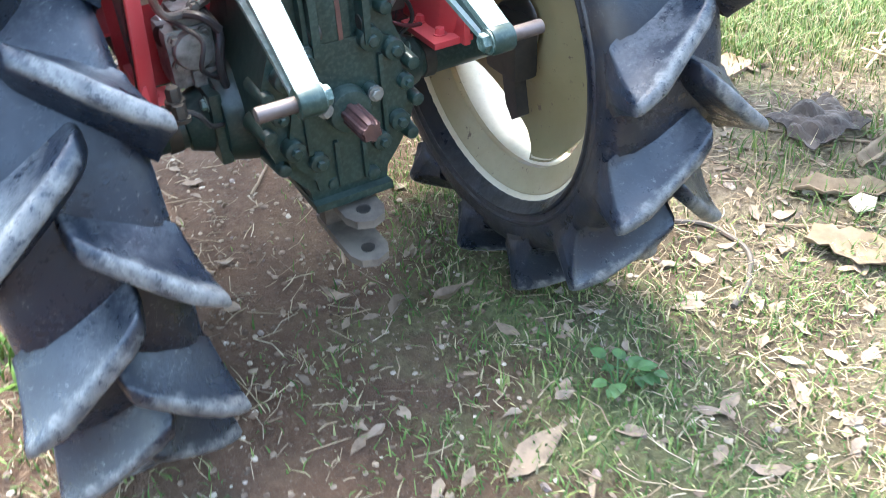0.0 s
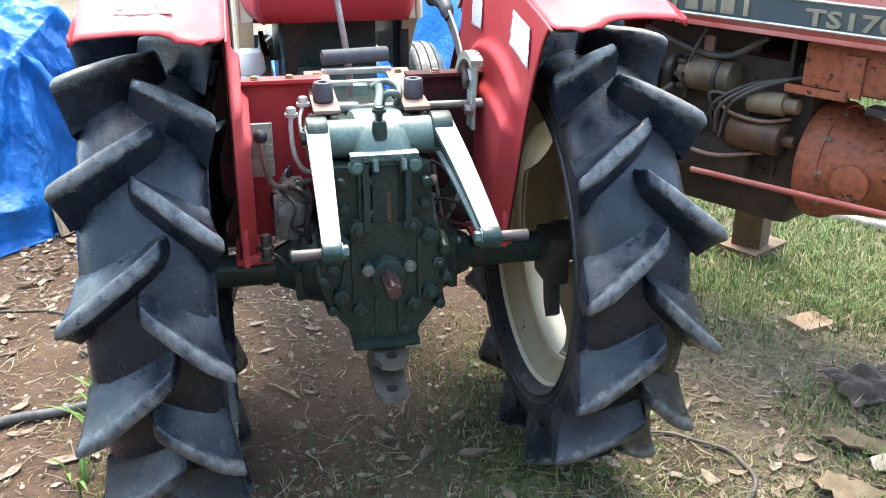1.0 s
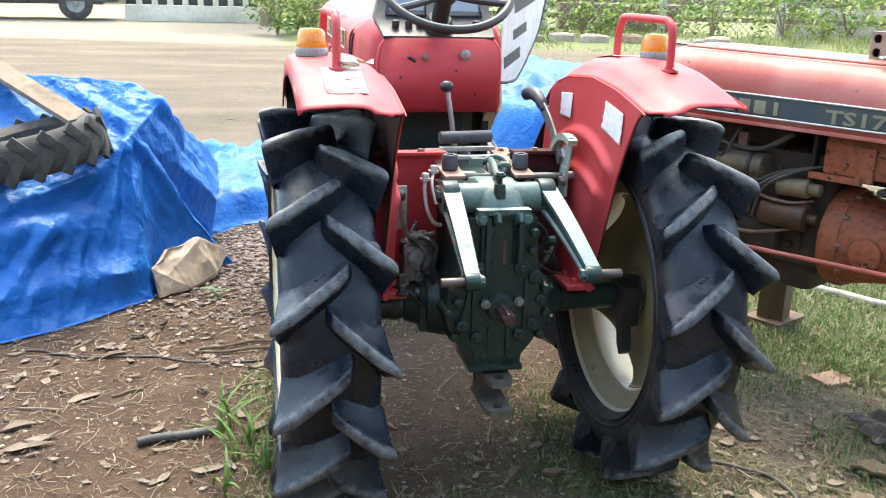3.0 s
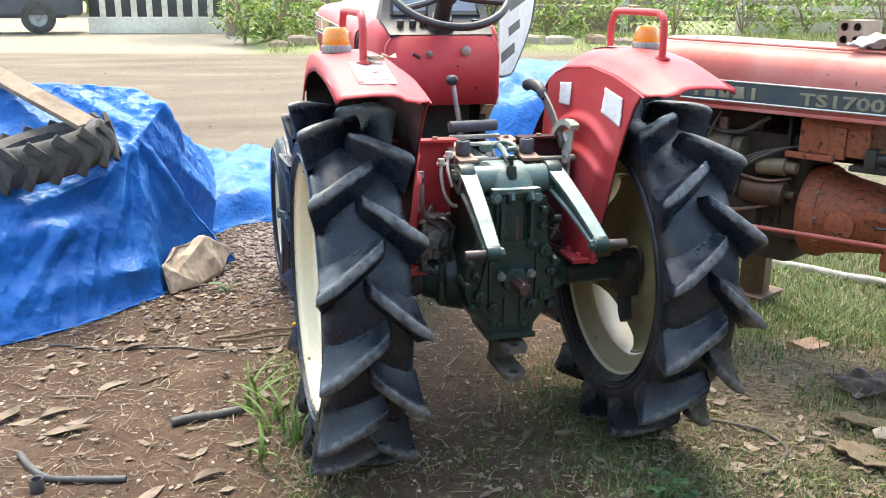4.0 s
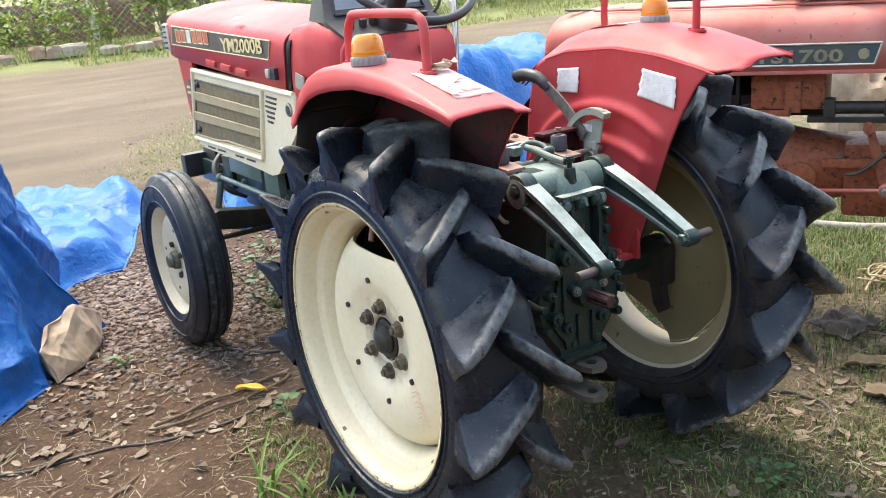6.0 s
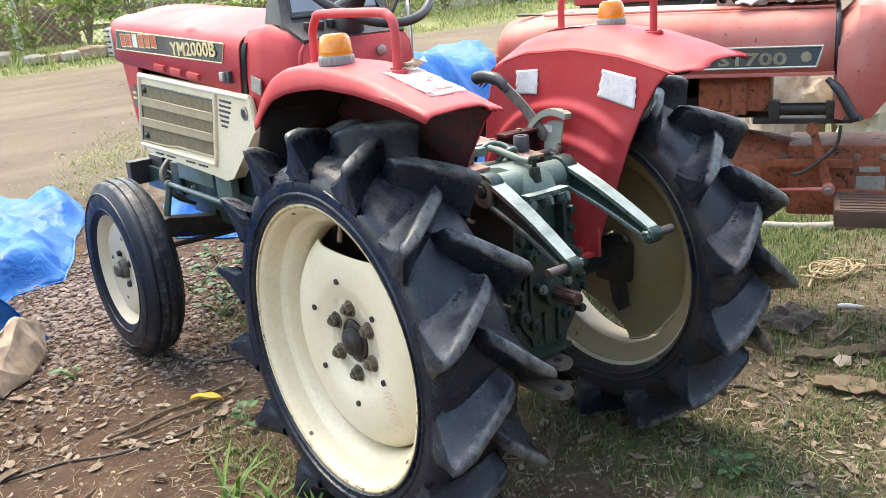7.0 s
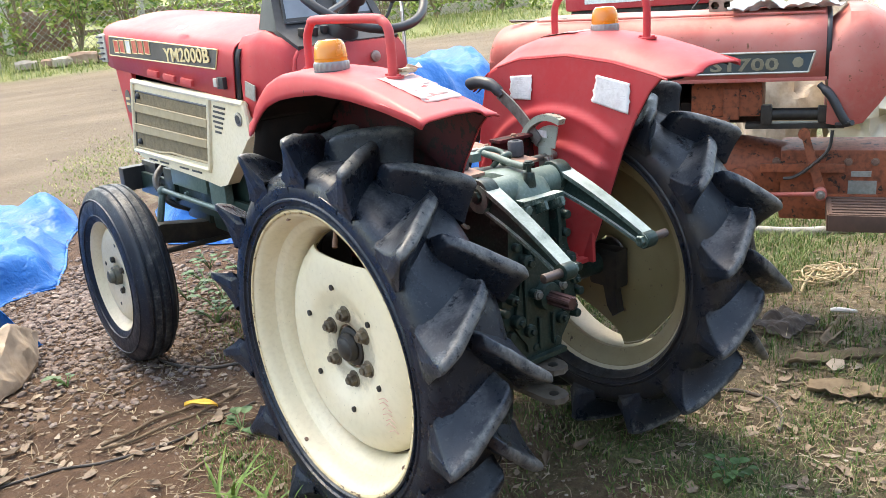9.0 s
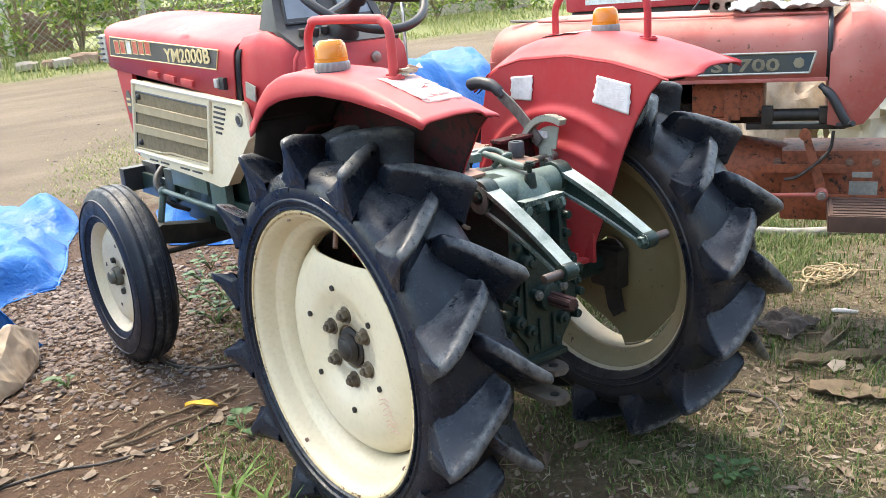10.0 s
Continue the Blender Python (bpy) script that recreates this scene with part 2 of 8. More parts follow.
RED = paint("red_enamel", (0.45, 0.030, 0.038), (0.49, 0.066, 0.068), worn=(0.09, 0.03, 0.025), rough=0.52, coat=0.04, wear=0.665, dust=0.22, dirt=(0.45, 0.20, 0.18), speck=0.10)
# shade below and behind the fenders is mixed into these two grime colours
RED_GRIMY_SHADED = paint("grimy_shaded_red_enamel", (0.085, 0.008, 0.012), (0.040, 0.008, 0.010), worn=(0.016, 0.012, 0.011), rough=0.7, coat=0, wear=0.52, dust=0.1, dirt=(0.05, 0.03, 0.026))
GRIME_SHADE = plain("black_grime_and_shade", (0.018, 0.014, 0.013), (0.040, 0.026, 0.022), 0.9, scale=30, bumps=0.5)
RED_OLD = paint("faded_orange_red", (0.44, 0.090, 0.068), (0.52, 0.20, 0.165), worn=(0.17, 0.075, 0.04), rough=0.55, coat=0.04, wear=0.62, dust=0.5, dirt=(0.44, 0.25, 0.20), speck=0.18)
RUST_ORANGE = paint("rusty_orange_casting", (0.36, 0.100, 0.045), (0.19, 0.070, 0.040), worn=(0.040, 0.026, 0.019), rough=0.6, coat=0, wear=0.585, dust=0.15, dirt=(0.045, 0.028, 0.020), scale=0.9, speck=0.6)
GREEN_DARK = paint("dark_green_casting", (0.008, 0.022, 0.018), (0.013, 0.033, 0.027), worn=(0.05, 0.055, 0.05), rough=0.36, coat=0.15, wear=0.66, dust=0.25, dirt=(0.11, 0.13, 0.12), scale=2.5)
# lighter copy of the casing green; skylight on the lift housing is painted in
GREEN_MID = paint("grey_green_casting", (0.075, 0.118, 0.10), (0.12, 0.168, 0.145), worn=(0.2, 0.2, 0.18), rough=0.38, coat=0.2, wear=0.68, dust=0.2, dirt=(0.3, 0.36, 0.33), scale=2.0)
# dust and dirt here paint skylight on upward faces
GREEN_PALE = paint("green_enamel_skylit_tops", (0.020, 0.045, 0.037), (0.03, 0.06, 0.05), worn=(0.16, 0.15, 0.12), rough=0.36, coat=0.25, wear=0.66, dust=1.0, dirt=(0.50, 0.56, 0.52), scale=2.5)
CREAM = paint("cream_enamel", (0.71, 0.61, 0.42), (0.75, 0.66, 0.49), worn=(0.16, 0.11, 0.07), rough=0.36, coat=0.2, wear=0.70, dust=0.25, dirt=(0.45, 0.36, 0.22), scale=1.5)
CREAM_DISC = paint("grease_stained_cream", (0.71, 0.61, 0.42), (0.75, 0.66, 0.49), worn=(0.16, 0.11, 0.07), rough=0.36, coat=0.2, wear=0.70, dust=0.1, dirt=(0.42, 0.33, 0.2), speck=0.12)
nt = CREAM_DISC.node_tree        # old grease thrown out round the hub
b = nt.nodes["Principled BSDF"]
v = coords(nt)
s = nt.nodes.new("ShaderNodeSeparateXYZ")
nt.links.new(v, s.inputs[0])
r = maths(nt, "SQRT", maths(nt, "ADD", maths(nt, "POWER", s.outputs[1], 2), maths(nt, "POWER", s.outputs[2], 2)))
ragged = maths(nt, "ADD", r, maths(nt, "MULTIPLY", maths(nt, "SUBTRACT", noise_of(nt, v, 26, 6, 0.75), 0.5), 0.11))
c = mix(nt, maths(nt, "MULTIPLY", step(nt, ragged, 0.108, 0.066), 0.62), b.inputs["Base Color"].links[0].from_socket, (0.20, 0.175, 0.14))
nt.links.new(c, b.inputs["Base Color"])
# darker cream for the disc back: its shade is in the colour, with stains
CREAM_DULL = paint("stained_shaded_olive_cream", (0.27, 0.212, 0.10), (0.33, 0.265, 0.14), worn=(0.16, 0.11, 0.07), rough=0.5, coat=0.1, wear=0.62, dust=0.3, dirt=(0.28, 0.22, 0.13), scale=1.5)
RIM_EDGE = paint("rust_chipped_cream", (0.70, 0.57, 0.34), (0.60, 0.46, 0.26), worn=(0.11, 0.055, 0.03), rough=0.5, coat=0.05, wear=0.555, dust=0.1, dirt=(0.30, 0.2, 0.11), scale=2.0)
NUT = plain("dirty_cream_nut", (0.17, 0.135, 0.09), (0.05, 0.036, 0.025), 0.5, 0.2, scale=60)
# inboard rim tone, darkened to paint in shade along with stains
CREAM_TAN = paint("stained_shaded_tan_cream", (0.38, 0.30, 0.16), (0.46, 0.375, 0.225), worn=(0.16, 0.11, 0.07), rough=0.45, coat=0.1, wear=0.62, dust=0.3, dirt=(0.34, 0.26, 0.15), scale=1.5)
TYRE = rubber("tyre_rubber", 0.468, 0.29)
TYRE_MUDDY = rubber("mud_dusted_tyre_rubber", 0.468, 0.29, 0.5)
TYRE_FRONT = rubber("front_tyre_rubber", 0.322, 0.46)
SHEATH = plain("dry_palm_sheath", (0.21, 0.155, 0.10), (0.12, 0.085, 0.055), 0.85, scale=30, bumps=0.4)
# pale colour and heavy dust stand in for sky light on the flanges
ARM_PALE = paint("worn_green_skylit_enamel", (0.060, 0.095, 0.080), (0.10, 0.145, 0.125), worn=(0.03, 0.05, 0.042), rough=0.36, coat=0.3, wear=0.60, dust=0.95, dirt=(0.46, 0.52, 0.49), scale=2.5)
QUAD_GREEN = paint("pale_olive_enamel", (0.28, 0.33, 0.27), (0.38, 0.42, 0.35), worn=(0.12, 0.10, 0.07), rough=0.4, coat=0.2, wear=0.62, dust=0.3, dirt=(0.5, 0.5, 0.44), scale=3.0)
STEEL_DULL = plain("dull_worn_steel", (0.24, 0.24, 0.22), (0.13, 0.11, 0.09), 0.5, 0.5, scale=40)
PUMP_GREY = plain("oil_streaked_grey", (0.30, 0.31, 0.29), (0.045, 0.045, 0.04), 0.42, 0.3, scale=40, bumps=0.3)
PIN_STEEL = plain("dull_brown_steel", (0.13, 0.10, 0.09), (0.07, 0.055, 0.05), 0.45, 0.5, scale=40)
PRINT_FAINT = plain("faded_print", (0.64, 0.64, 0.64), (0.76, 0.75, 0.74), 0.6, scale=80, bumps=0)
CHALK_RED = plain("red_chalk", (0.62, 0.30, 0.26), (0.66, 0.45, 0.36), 0.9, scale=90, bumps=0)
MESH_PALE = plain("pale_dust_edge", (0.48, 0.39, 0.26), (0.36, 0.28, 0.18), 0.9, scale=60)
HUB_GREY = plain("greasy_grey_green_hub", (0.13, 0.13, 0.105), (0.06, 0.06, 0.05), 0.5, 0.2, scale=40)
DRAW = plain("dusty_brown_iron", (0.105, 0.085, 0.068), (0.20, 0.17, 0.135), 0.7, 0.2, scale=35, bumps=0.3)
STEP_RUST = plain("brown_rusted_plate", (0.115, 0.062, 0.045), (0.075, 0.045, 0.034), 0.75, 0.1, scale=20, bumps=0.3)
OLD_TYRE = plain("weathered_rubber", (0.075, 0.065, 0.055), (0.03, 0.028, 0.026), 0.85, scale=18)
BLACK = plain("black_plastic", (0.018, 0.018, 0.02), (0.035, 0.035, 0.037), 0.42, scale=40, bumps=0.05)
DARK = plain("oily_dark_metal", (0.022, 0.021, 0.02), (0.06, 0.05, 0.04), 0.5, 0.3, scale=30)
GRIMY = plain("grimy_brown_casting", (0.028, 0.019, 0.014), (0.075, 0.043, 0.027), 0.65, 0.1, scale=22, bumps=0.3)
STEEL = plain("worn_steel", (0.42, 0.41, 0.39), (0.22, 0.18, 0.15), 0.38, 0.8, scale=40)
RUSTY = plain("rusty_steel", (0.20, 0.11, 0.075), (0.30, 0.19, 0.14), 0.7, 0.2, scale=35, bumps=0.3)
PALE_RUST = plain("rust_pink_plate", (0.36, 0.22, 0.17), (0.20, 0.12, 0.09), 0.65, 0.1, scale=30)
PTO = plain("oily_brown_shaft", (0.14, 0.075, 0.07), (0.05, 0.03, 0.03), 0.32, 0.5, scale=30)
GREY_RUBBER = plain("grey_rubber", (0.065, 0.07, 0.08), (0.04, 0.042, 0.048), 0.6, scale=40)
ALU = plain("dull_aluminium", (0.50, 0.50, 0.46), (0.30, 0.29, 0.25), 0.45, 0.5, scale=30)
STARTER = plain("oily_rust_brown", (0.115, 0.055, 0.027), (0.050, 0.032, 0.021), 0.5, 0.2, scale=24, bumps=0.3)
DIRTY_ALU = plain("dusty_tan_metal", (0.20, 0.145, 0.085), (0.075, 0.052, 0.033), 0.6, 0.2, scale=26, bumps=0.3)
AMBER = plain("amber_lens", (0.85, 0.27, 0.012), (0.80, 0.33, 0.03), 0.22, scale=20, bumps=0.03, transmission=0.25, coat=0.4)
LAMP_GREY = plain("clear_grey_lens", (0.26, 0.25, 0.24), (0.18, 0.17, 0.165), 0.3, scale=40, coat=0.3)
LABEL = plain("worn_white_label", (0.80, 0.80, 0.78), (0.55, 0.54, 0.52), 0.5, scale=60, bumps=0.05)
LABEL_WORN = plain("peeled_pink_label", (0.50, 0.29, 0.27), (0.64, 0.53, 0.51), 0.7, scale=46, bumps=0.1)
LABEL_GREY = plain("grey_print", (0.26, 0.24, 0.20), (0.38, 0.36, 0.31), 0.6, scale=80, bumps=0)
DECAL_BLACK = plain("faded_black_decal", (0.05, 0.05, 0.052), (0.11, 0.105, 0.10), 0.4, scale=30, bumps=0.02)
DECAL_BLUE = plain("blue_grey_nameplate", (0.075, 0.082, 0.075), (0.035, 0.062, 0.085), 0.5, 0.1, scale=9, bumps=0.1)
GOLD = plain("cream_gold_print", (0.72, 0.58, 0.30), (0.60, 0.46, 0.24), 0.5, scale=60, bumps=0)
PRINT_RED = plain("red_print", (0.55, 0.06, 0.04), (0.62, 0.2, 0.12), 0.5, scale=60, bumps=0)
STALK = plain("dry_tan_stalk", (0.52, 0.43, 0.28), (0.36, 0.28, 0.17), 0.8, scale=50, bumps=0.1)
BRASS = plain("dull_brass_letter", (0.33, 0.29, 0.20), (0.22, 0.19, 0.13), 0.5, 0.4, scale=40)
TRIM = plain("dull_chrome_trim", (0.55, 0.52, 0.46), (0.38, 0.34, 0.28), 0.4, 0.6, scale=40)
MESH_TAN = plain("dusty_mesh_screen", (0.21, 0.16, 0.09), (0.13, 0.10, 0.055), 0.75, scale=220, bumps=0.5)
MESH_RIB = plain("dusty_tan_slat", (0.33, 0.26, 0.15), (0.40, 0.32, 0.2), 0.6, scale=50)
GAUGE = plain("grey_gauge_glass", (0.26, 0.29, 0.32), (0.20, 0.22, 0.25), 0.3, scale=10, bumps=0, coat=0.3)
TARP = tarp_material("blue_tarpaulin")
SACK = plain("crumpled_brown_paper", (0.46, 0.35, 0.25), (0.30, 0.215, 0.145), 0.7, scale=22, bumps=0.9)
CLOTH = plain("grey_white_cloth", (0.62, 0.62, 0.60), (0.45, 0.45, 0.44), 0.85, scale=30, bumps=0.4)
SHEET = plain("beige_plastic_sheet", (0.62, 0.55, 0.42), (0.50, 0.43, 0.31), 0.45, scale=8, bumps=0.5)
RAG = plain("dark_brown_rag", (0.075, 0.058, 0.048), (0.04, 0.033, 0.03), 0.9, scale=30, bumps=0.6)
WOOD = plain("weathered_wood", (0.23, 0.165, 0.11), (0.14, 0.095, 0.06), 0.8, scale=22, bumps=0.4)
PROP_WOOD = plain("damp_brown_timber", (0.15, 0.095, 0.062), (0.085, 0.056, 0.038), 0.85, scale=22, bumps=0.4)
BRICK = plain("dusty_clay_block", (0.24, 0.16, 0.12), (0.32, 0.24, 0.18), 0.9, scale=30, bumps=0.5)
STONE = plain("pale_stone", (0.42, 0.35, 0.28), (0.26, 0.20, 0.15), 0.9, scale=20, bumps=0.5)
STONE_BROWN = plain("brown_stone", (0.25, 0.15, 0.10), (0.36, 0.25, 0.18), 0.9, scale=10, bumps=0.5)
ROPE = plain("brown_rope", (0.20, 0.14, 0.09), (0.11, 0.075, 0.05), 0.9, scale=120, bumps=0.6)
CABLE = plain("black_brown_cable", (0.05, 0.04, 0.034), (0.09, 0.07, 0.055), 0.6, scale=60)
HOSE = plain("grey_black_hose", (0.085, 0.08, 0.078), (0.05, 0.046, 0.044), 0.6, scale=60)
PIPE = plain("grey_plastic_pipe", (0.36, 0.34, 0.31), (0.24, 0.21, 0.18), 0.6, scale=20)
YELLOW = plain("yellow_dead_leaf", (0.66, 0.43, 0.045), (0.40, 0.22, 0.04), 0.6, scale=40)
WHITE = plain("white_plastic", (0.78, 0.77, 0.74), (0.6, 0.58, 0.54), 0.5, scale=30)
PICKET = plain("whitewashed_concrete", (0.66, 0.62, 0.54), (0.48, 0.43, 0.36), 0.85, scale=8)
BARK = plain("grey_brown_bark", (0.28, 0.21, 0.14), (0.16, 0.115, 0.08), 0.9, scale=14, bumps=0.6)
# dark tone for the added wall that dims light from behind
SHADE_WALL = plain("dark_unseen_wall", (0.09, 0.075, 0.06), (0.055, 0.045, 0.036), 0.9, scale=6, bumps=0.3)
WIRE = plain("galvanised_wire", (0.40, 0.38, 0.34), (0.30, 0.25, 0.2), 0.5, 0.5, scale=30)
TRUCK = plain("dark_blue_grey_body", (0.04, 0.048, 0.062), (0.07, 0.075, 0.085), 0.5, scale=4)
SOIL = ground_material()
GRASS = island("grass_blades", [(0.0, (0.046, 0.105, 0.021)), (0.45, (0.11, 0.19, 0.042)), (0.75, (0.21, 0.25, 0.078)), (0.9, (0.34, 0.29, 0.16)), (1.0, (0.42, 0.36, 0.22))], 0.7, trans=0.25)
VERGE = island("verge_grass", [(0.0, (0.16, 0.22, 0.05)), (0.5, (0.26, 0.30, 0.09)), (1.0, (0.50, 0.46, 0.22))], 0.65, trans=0.3)
STRAW = island("straw_and_twigs", [(0.0, (0.42, 0.33, 0.21)), (0.5, (0.30, 0.22, 0.14)), (0.8, (0.18, 0.12, 0.08)), (1.0, (0.55, 0.46, 0.32))], 0.85)
CRUMB = island("soil_crumbs", [(0.0, (0.10, 0.065, 0.042)), (0.45, (0.19, 0.13, 0.09)), (0.8, (0.30, 0.23, 0.165)), (1.0, (0.50, 0.43, 0.34))], 0.9)
LEAF_DRY = island("dry_leaves", [(0.0, (0.23, 0.16, 0.11)), (0.4, (0.32, 0.24, 0.17)), (0.75, (0.16, 0.11, 0.075)), (1.0, (0.44, 0.36, 0.28))], 0.7, trans=0.12)
LEAF_GREEN = island("green_leaves", [(0.0, (0.10, 0.20, 0.04)), (0.5, (0.18, 0.31, 0.07)), (1.0, (0.33, 0.42, 0.11))], 0.5, trans=0.35)
WEED_GREEN = island("weed_leaves", [(0.0, (0.035, 0.085, 0.035)), (0.5, (0.060, 0.135, 0.045)), (1.0, (0.11, 0.20, 0.06))], 0.5, trans=0.25)
LEAF_BUSH = island("bush_leaves", [(0.0, (0.07, 0.14, 0.03)), (0.4, (0.17, 0.27, 0.05)), (0.75, (0.33, 0.42, 0.09)), (1.0, (0.46, 0.47, 0.2))], 0.5, trans=0.35)
GRAVEL = island("crushed_gravel", [(0.0, (0.125, 0.088, 0.07)), (0.5, (0.215, 0.155, 0.128)), (0.8, (0.17, 0.13, 0.115)), (1.0, (0.33, 0.265, 0.22))], 0.85, scale=60, bumps=0.4)

# ---- shaping ----
class Shape:
    """Collects vertices and faces of one mesh."""

    def __init__(self):
        self.v, self.f = [], []

    def add(self, verts, faces):
        n = len(self.v)
        self.v += [tuple(p) for p in verts]
        self.f += [tuple(i + n for i in f) for f in faces]
        return self

    def box(self, c, s, bevel=0.004, turn=None):
        """A box with chamfered edges. c: centre, s: sizes, turn: a matrix or degrees about z."""
        bm = bmesh.new()
        bmesh.ops.create_cube(bm, size=1, matrix=Matrix.Diagonal((*s, 1)))
        if bevel:
            bmesh.ops.bevel(bm, geom=bm.edges[:], offset=min(bevel, min(s) * 0.45), segments=2, profile=0.7, affect="EDGES")
        m = Matrix.Translation(c) @ (turn if isinstance(turn, Matrix) else pose(0, 0, 0, 0, 0, turn or 0))
        bm.verts.index_update()
        self.add([m @ v.co for v in bm.verts], [[v.index for v in f.verts] for f in bm.faces])
        bm.free()
        return self

    def rings(self, rings, close=True, caps=True):
        """Skin over rings of equally many points."""
        k = len(rings[0])
        faces = []
        for a in range(len(rings) - 1):
            for b in range(k if close else k - 1):
                c = (b + 1) % k
                faces.append((a * k + b, a * k + c, (a + 1) * k + c, (a + 1) * k + b))
        if caps and close:
            faces += [tuple(range(k))[::-1], tuple(range((len(rings) - 1) * k, len(rings) * k))]
        return self.add([p for r in rings for p in r], faces)

    def tube(self, pts, r, seg=10, caps=True, flat=1.0):
        """A round bar along points; r one radius or one a point."""
        pts = [Vector(p) for p in pts]
        rr = r if isinstance(r, (list, tuple)) else [r] * len(pts)
        rings, side = [], None
        for i, p in enumerate(pts):
            d = (pts[min(i + 1, len(pts) - 1)] - pts[max(i - 1, 0)]).normalized()
            if side is None:
                side = d.cross(Vector((0, 0, 1)) if abs(d.z) < 0.9 else Vector((0, 1, 0))).normalized()
            side = (side - d * side.dot(d)).normalized()
            up = side.cross(d)
            rings.append([p + (side * math.cos(a) + up * math.sin(a) * flat) * rr[i] for a in (2 * math.pi * k / seg for k in range(seg))])
        return self.rings(rings, True, caps)

    def cyl(self, a, b, r, r2=None, seg=18, bevel=0.0):
        r2 = r if r2 is None else r2
        a, b = Vector(a), Vector(b)
        if not bevel:
            return self.tube([a, b], [r, r2], seg)
        d = (b - a).normalized() * bevel
        return self.tube([a, a + d * 0.3, a + d, b - d, b - d * 0.3, b], [r - bevel, r - bevel * 0.3, r, r2, r2 - bevel * 0.3, r2 - bevel], seg)

    def lathe(self, profile, c=(0, 0, 0), seg=48, caps=False, axis="x"):
        """Turns (along, radius) points round an axis through c."""
        rings = []
        for u, r in profile:
            ring = []
            for k in range(seg):
                a = 2 * math.pi * k / seg
                p = {"x": (u, r * math.cos(a), r * math.sin(a)), "y": (r * math.sin(a), u, r * math.cos(a)), "z": (r * math.cos(a), r * math.sin(a), u)}[axis]
                ring.append((p[0] + c[0], p[1] + c[1], p[2] + c[2]))
            rings.append(ring)
        return self.rings(rings, True, caps)

    def prism(self, outline, lo, hi, axis="x"):
        """A plate: a 2D outline pulled from lo to hi along an axis."""
        put = {"x": lambda p, w: (w, p[0], p[1]), "y": lambda p, w: (p[0], w, p[1]), "z": lambda p, w: (p[0], p[1], w)}[axis]
        return self.rings([[put(p, lo) for p in outline], [put(p, hi) for p in outline]])

    def bolt(self, p, d, r=0.008, h=0.007, washer=True):
        """A hexagon head with its washer, on a face at p that looks along d."""
        p, d = Vector(p), Vector(d).normalized()
        if washer:
            self.tube([p - d * 0.004, p + d * 0.002], r * 1.35, 12)
        return self.tube([p, p + d * h * 0.85, p + d * h], [r, r, r * 0.82], 6)

    def ball(self, c, r, seg=14, squash=(1, 1, 1)):
        rings = []
        for i in range(1, seg // 2):
            t = math.pi * i / (seg // 2)
            rings.append([(c[0] + r * math.sin(t) * math.cos(a) * squash[0], c[1] + r * math.sin(t) * math.sin(a) * squash[1], c[2] + r * math.cos(t) * squash[2]) for a in (2 * math.pi * k / seg for k in range(seg))])
        return self.rings(rings)

    def mesh(self, name, mat, sharp=38):
        me = bpy.data.meshes.new(name)
        me.from_pydata(self.v, [], self.f)
        me.materials.append(mat)
        bm = bmesh.new()
        bm.from_mesh(me)
        bmesh.ops.recalc_face_normals(bm, faces=bm.faces[:])
        bm.to_mesh(me)
        bm.free()
        if sharp:
            me.polygons.foreach_set("use_smooth", [True] * len(me.polygons))
            me.set_sharp_from_angle(angle=radians(sharp))
        return me


def thing(name, label, category, at=None, group="", kind=""):
    ob = new(name)
    ob.empty_display_size = 0.1
    if at is not None:
        ob.matrix_basis = at if isinstance(at, Matrix) else Matrix.Translation(at)
    return tagged(ob, label, category, group, kind)


def part(name, shape, mat, parent=None, label="", at=None, sharp=38, thick=0.0):
    me = shape.mesh(name, mat, sharp) if isinstance(shape, Shape) else shape
    ob = new(name, me)
    if parent:
        ob.parent = parent
    if at is not None:
        ob.matrix_basis = at if isinstance(at, Matrix) else Matrix.Translation(at)
    if thick:
        s = ob.modifiers.new("thickness", "SOLIDIFY")
        s.thickness, s.offset = thick, 0
    return tagged(ob, label)


def solo(name, shape, mat, label, category, at=None, group="", kind="", sharp=38, thick=0.0):
    return tagged(part(name, shape, mat, None, label, at, sharp, thick), "", category, group, kind)


def lettering(name, text, size, mat, parent, at, depth=0.001, label="", squeeze=1.0):
    cu = bpy.data.curves.new(name, "FONT")
    cu.body, cu.size, cu.extrude, cu.align_x, cu.align_y = text, size, depth, "LEFT", "BOTTOM_BASELINE"
    cu.resolution_u, cu.offset = 2, 0.0012
    tmp = bpy.data.objects.new(name, cu)
    scene.collection.objects.link(tmp)
    bpy.context.view_layer.update()
    me = bpy.data.meshes.new_from_object(tmp.evaluated_get(bpy.context.evaluated_depsgraph_get()))
    bpy.data.objects.remove(tmp)
    me.name = name
    me.transform(Matrix.Diagonal((squeeze, 1, 1, 1)))
    me.materials.clear()
    me.materials.append(mat)
    # one part a character
    bm = bmesh.new()
    bm.from_mesh(me)
    bmesh.ops.remove_doubles(bm, verts=bm.verts[:], dist=0.00002)
    left, glyphs = set(bm.verts), []
    while left:
        todo, found = [left.pop()], []
        while todo:
            v = todo.pop()
            found.append(v)
            for e in v.link_edges:
                w = e.other_vert(v)
                if w in left:
                    left.discard(w)
                    todo.append(w)
        glyphs.append(found)
    for found in sorted(glyphs, key=lambda g: min(v.co.x for v in g)):
        place = {v: i for i, v in enumerate(found)}
        piece = Shape().add([v.co for v in found], [[place[v] for v in f.verts] for f in bm.faces if f.verts[0] in place])
        part(name, piece, mat, parent, label, at)
    bm.free()


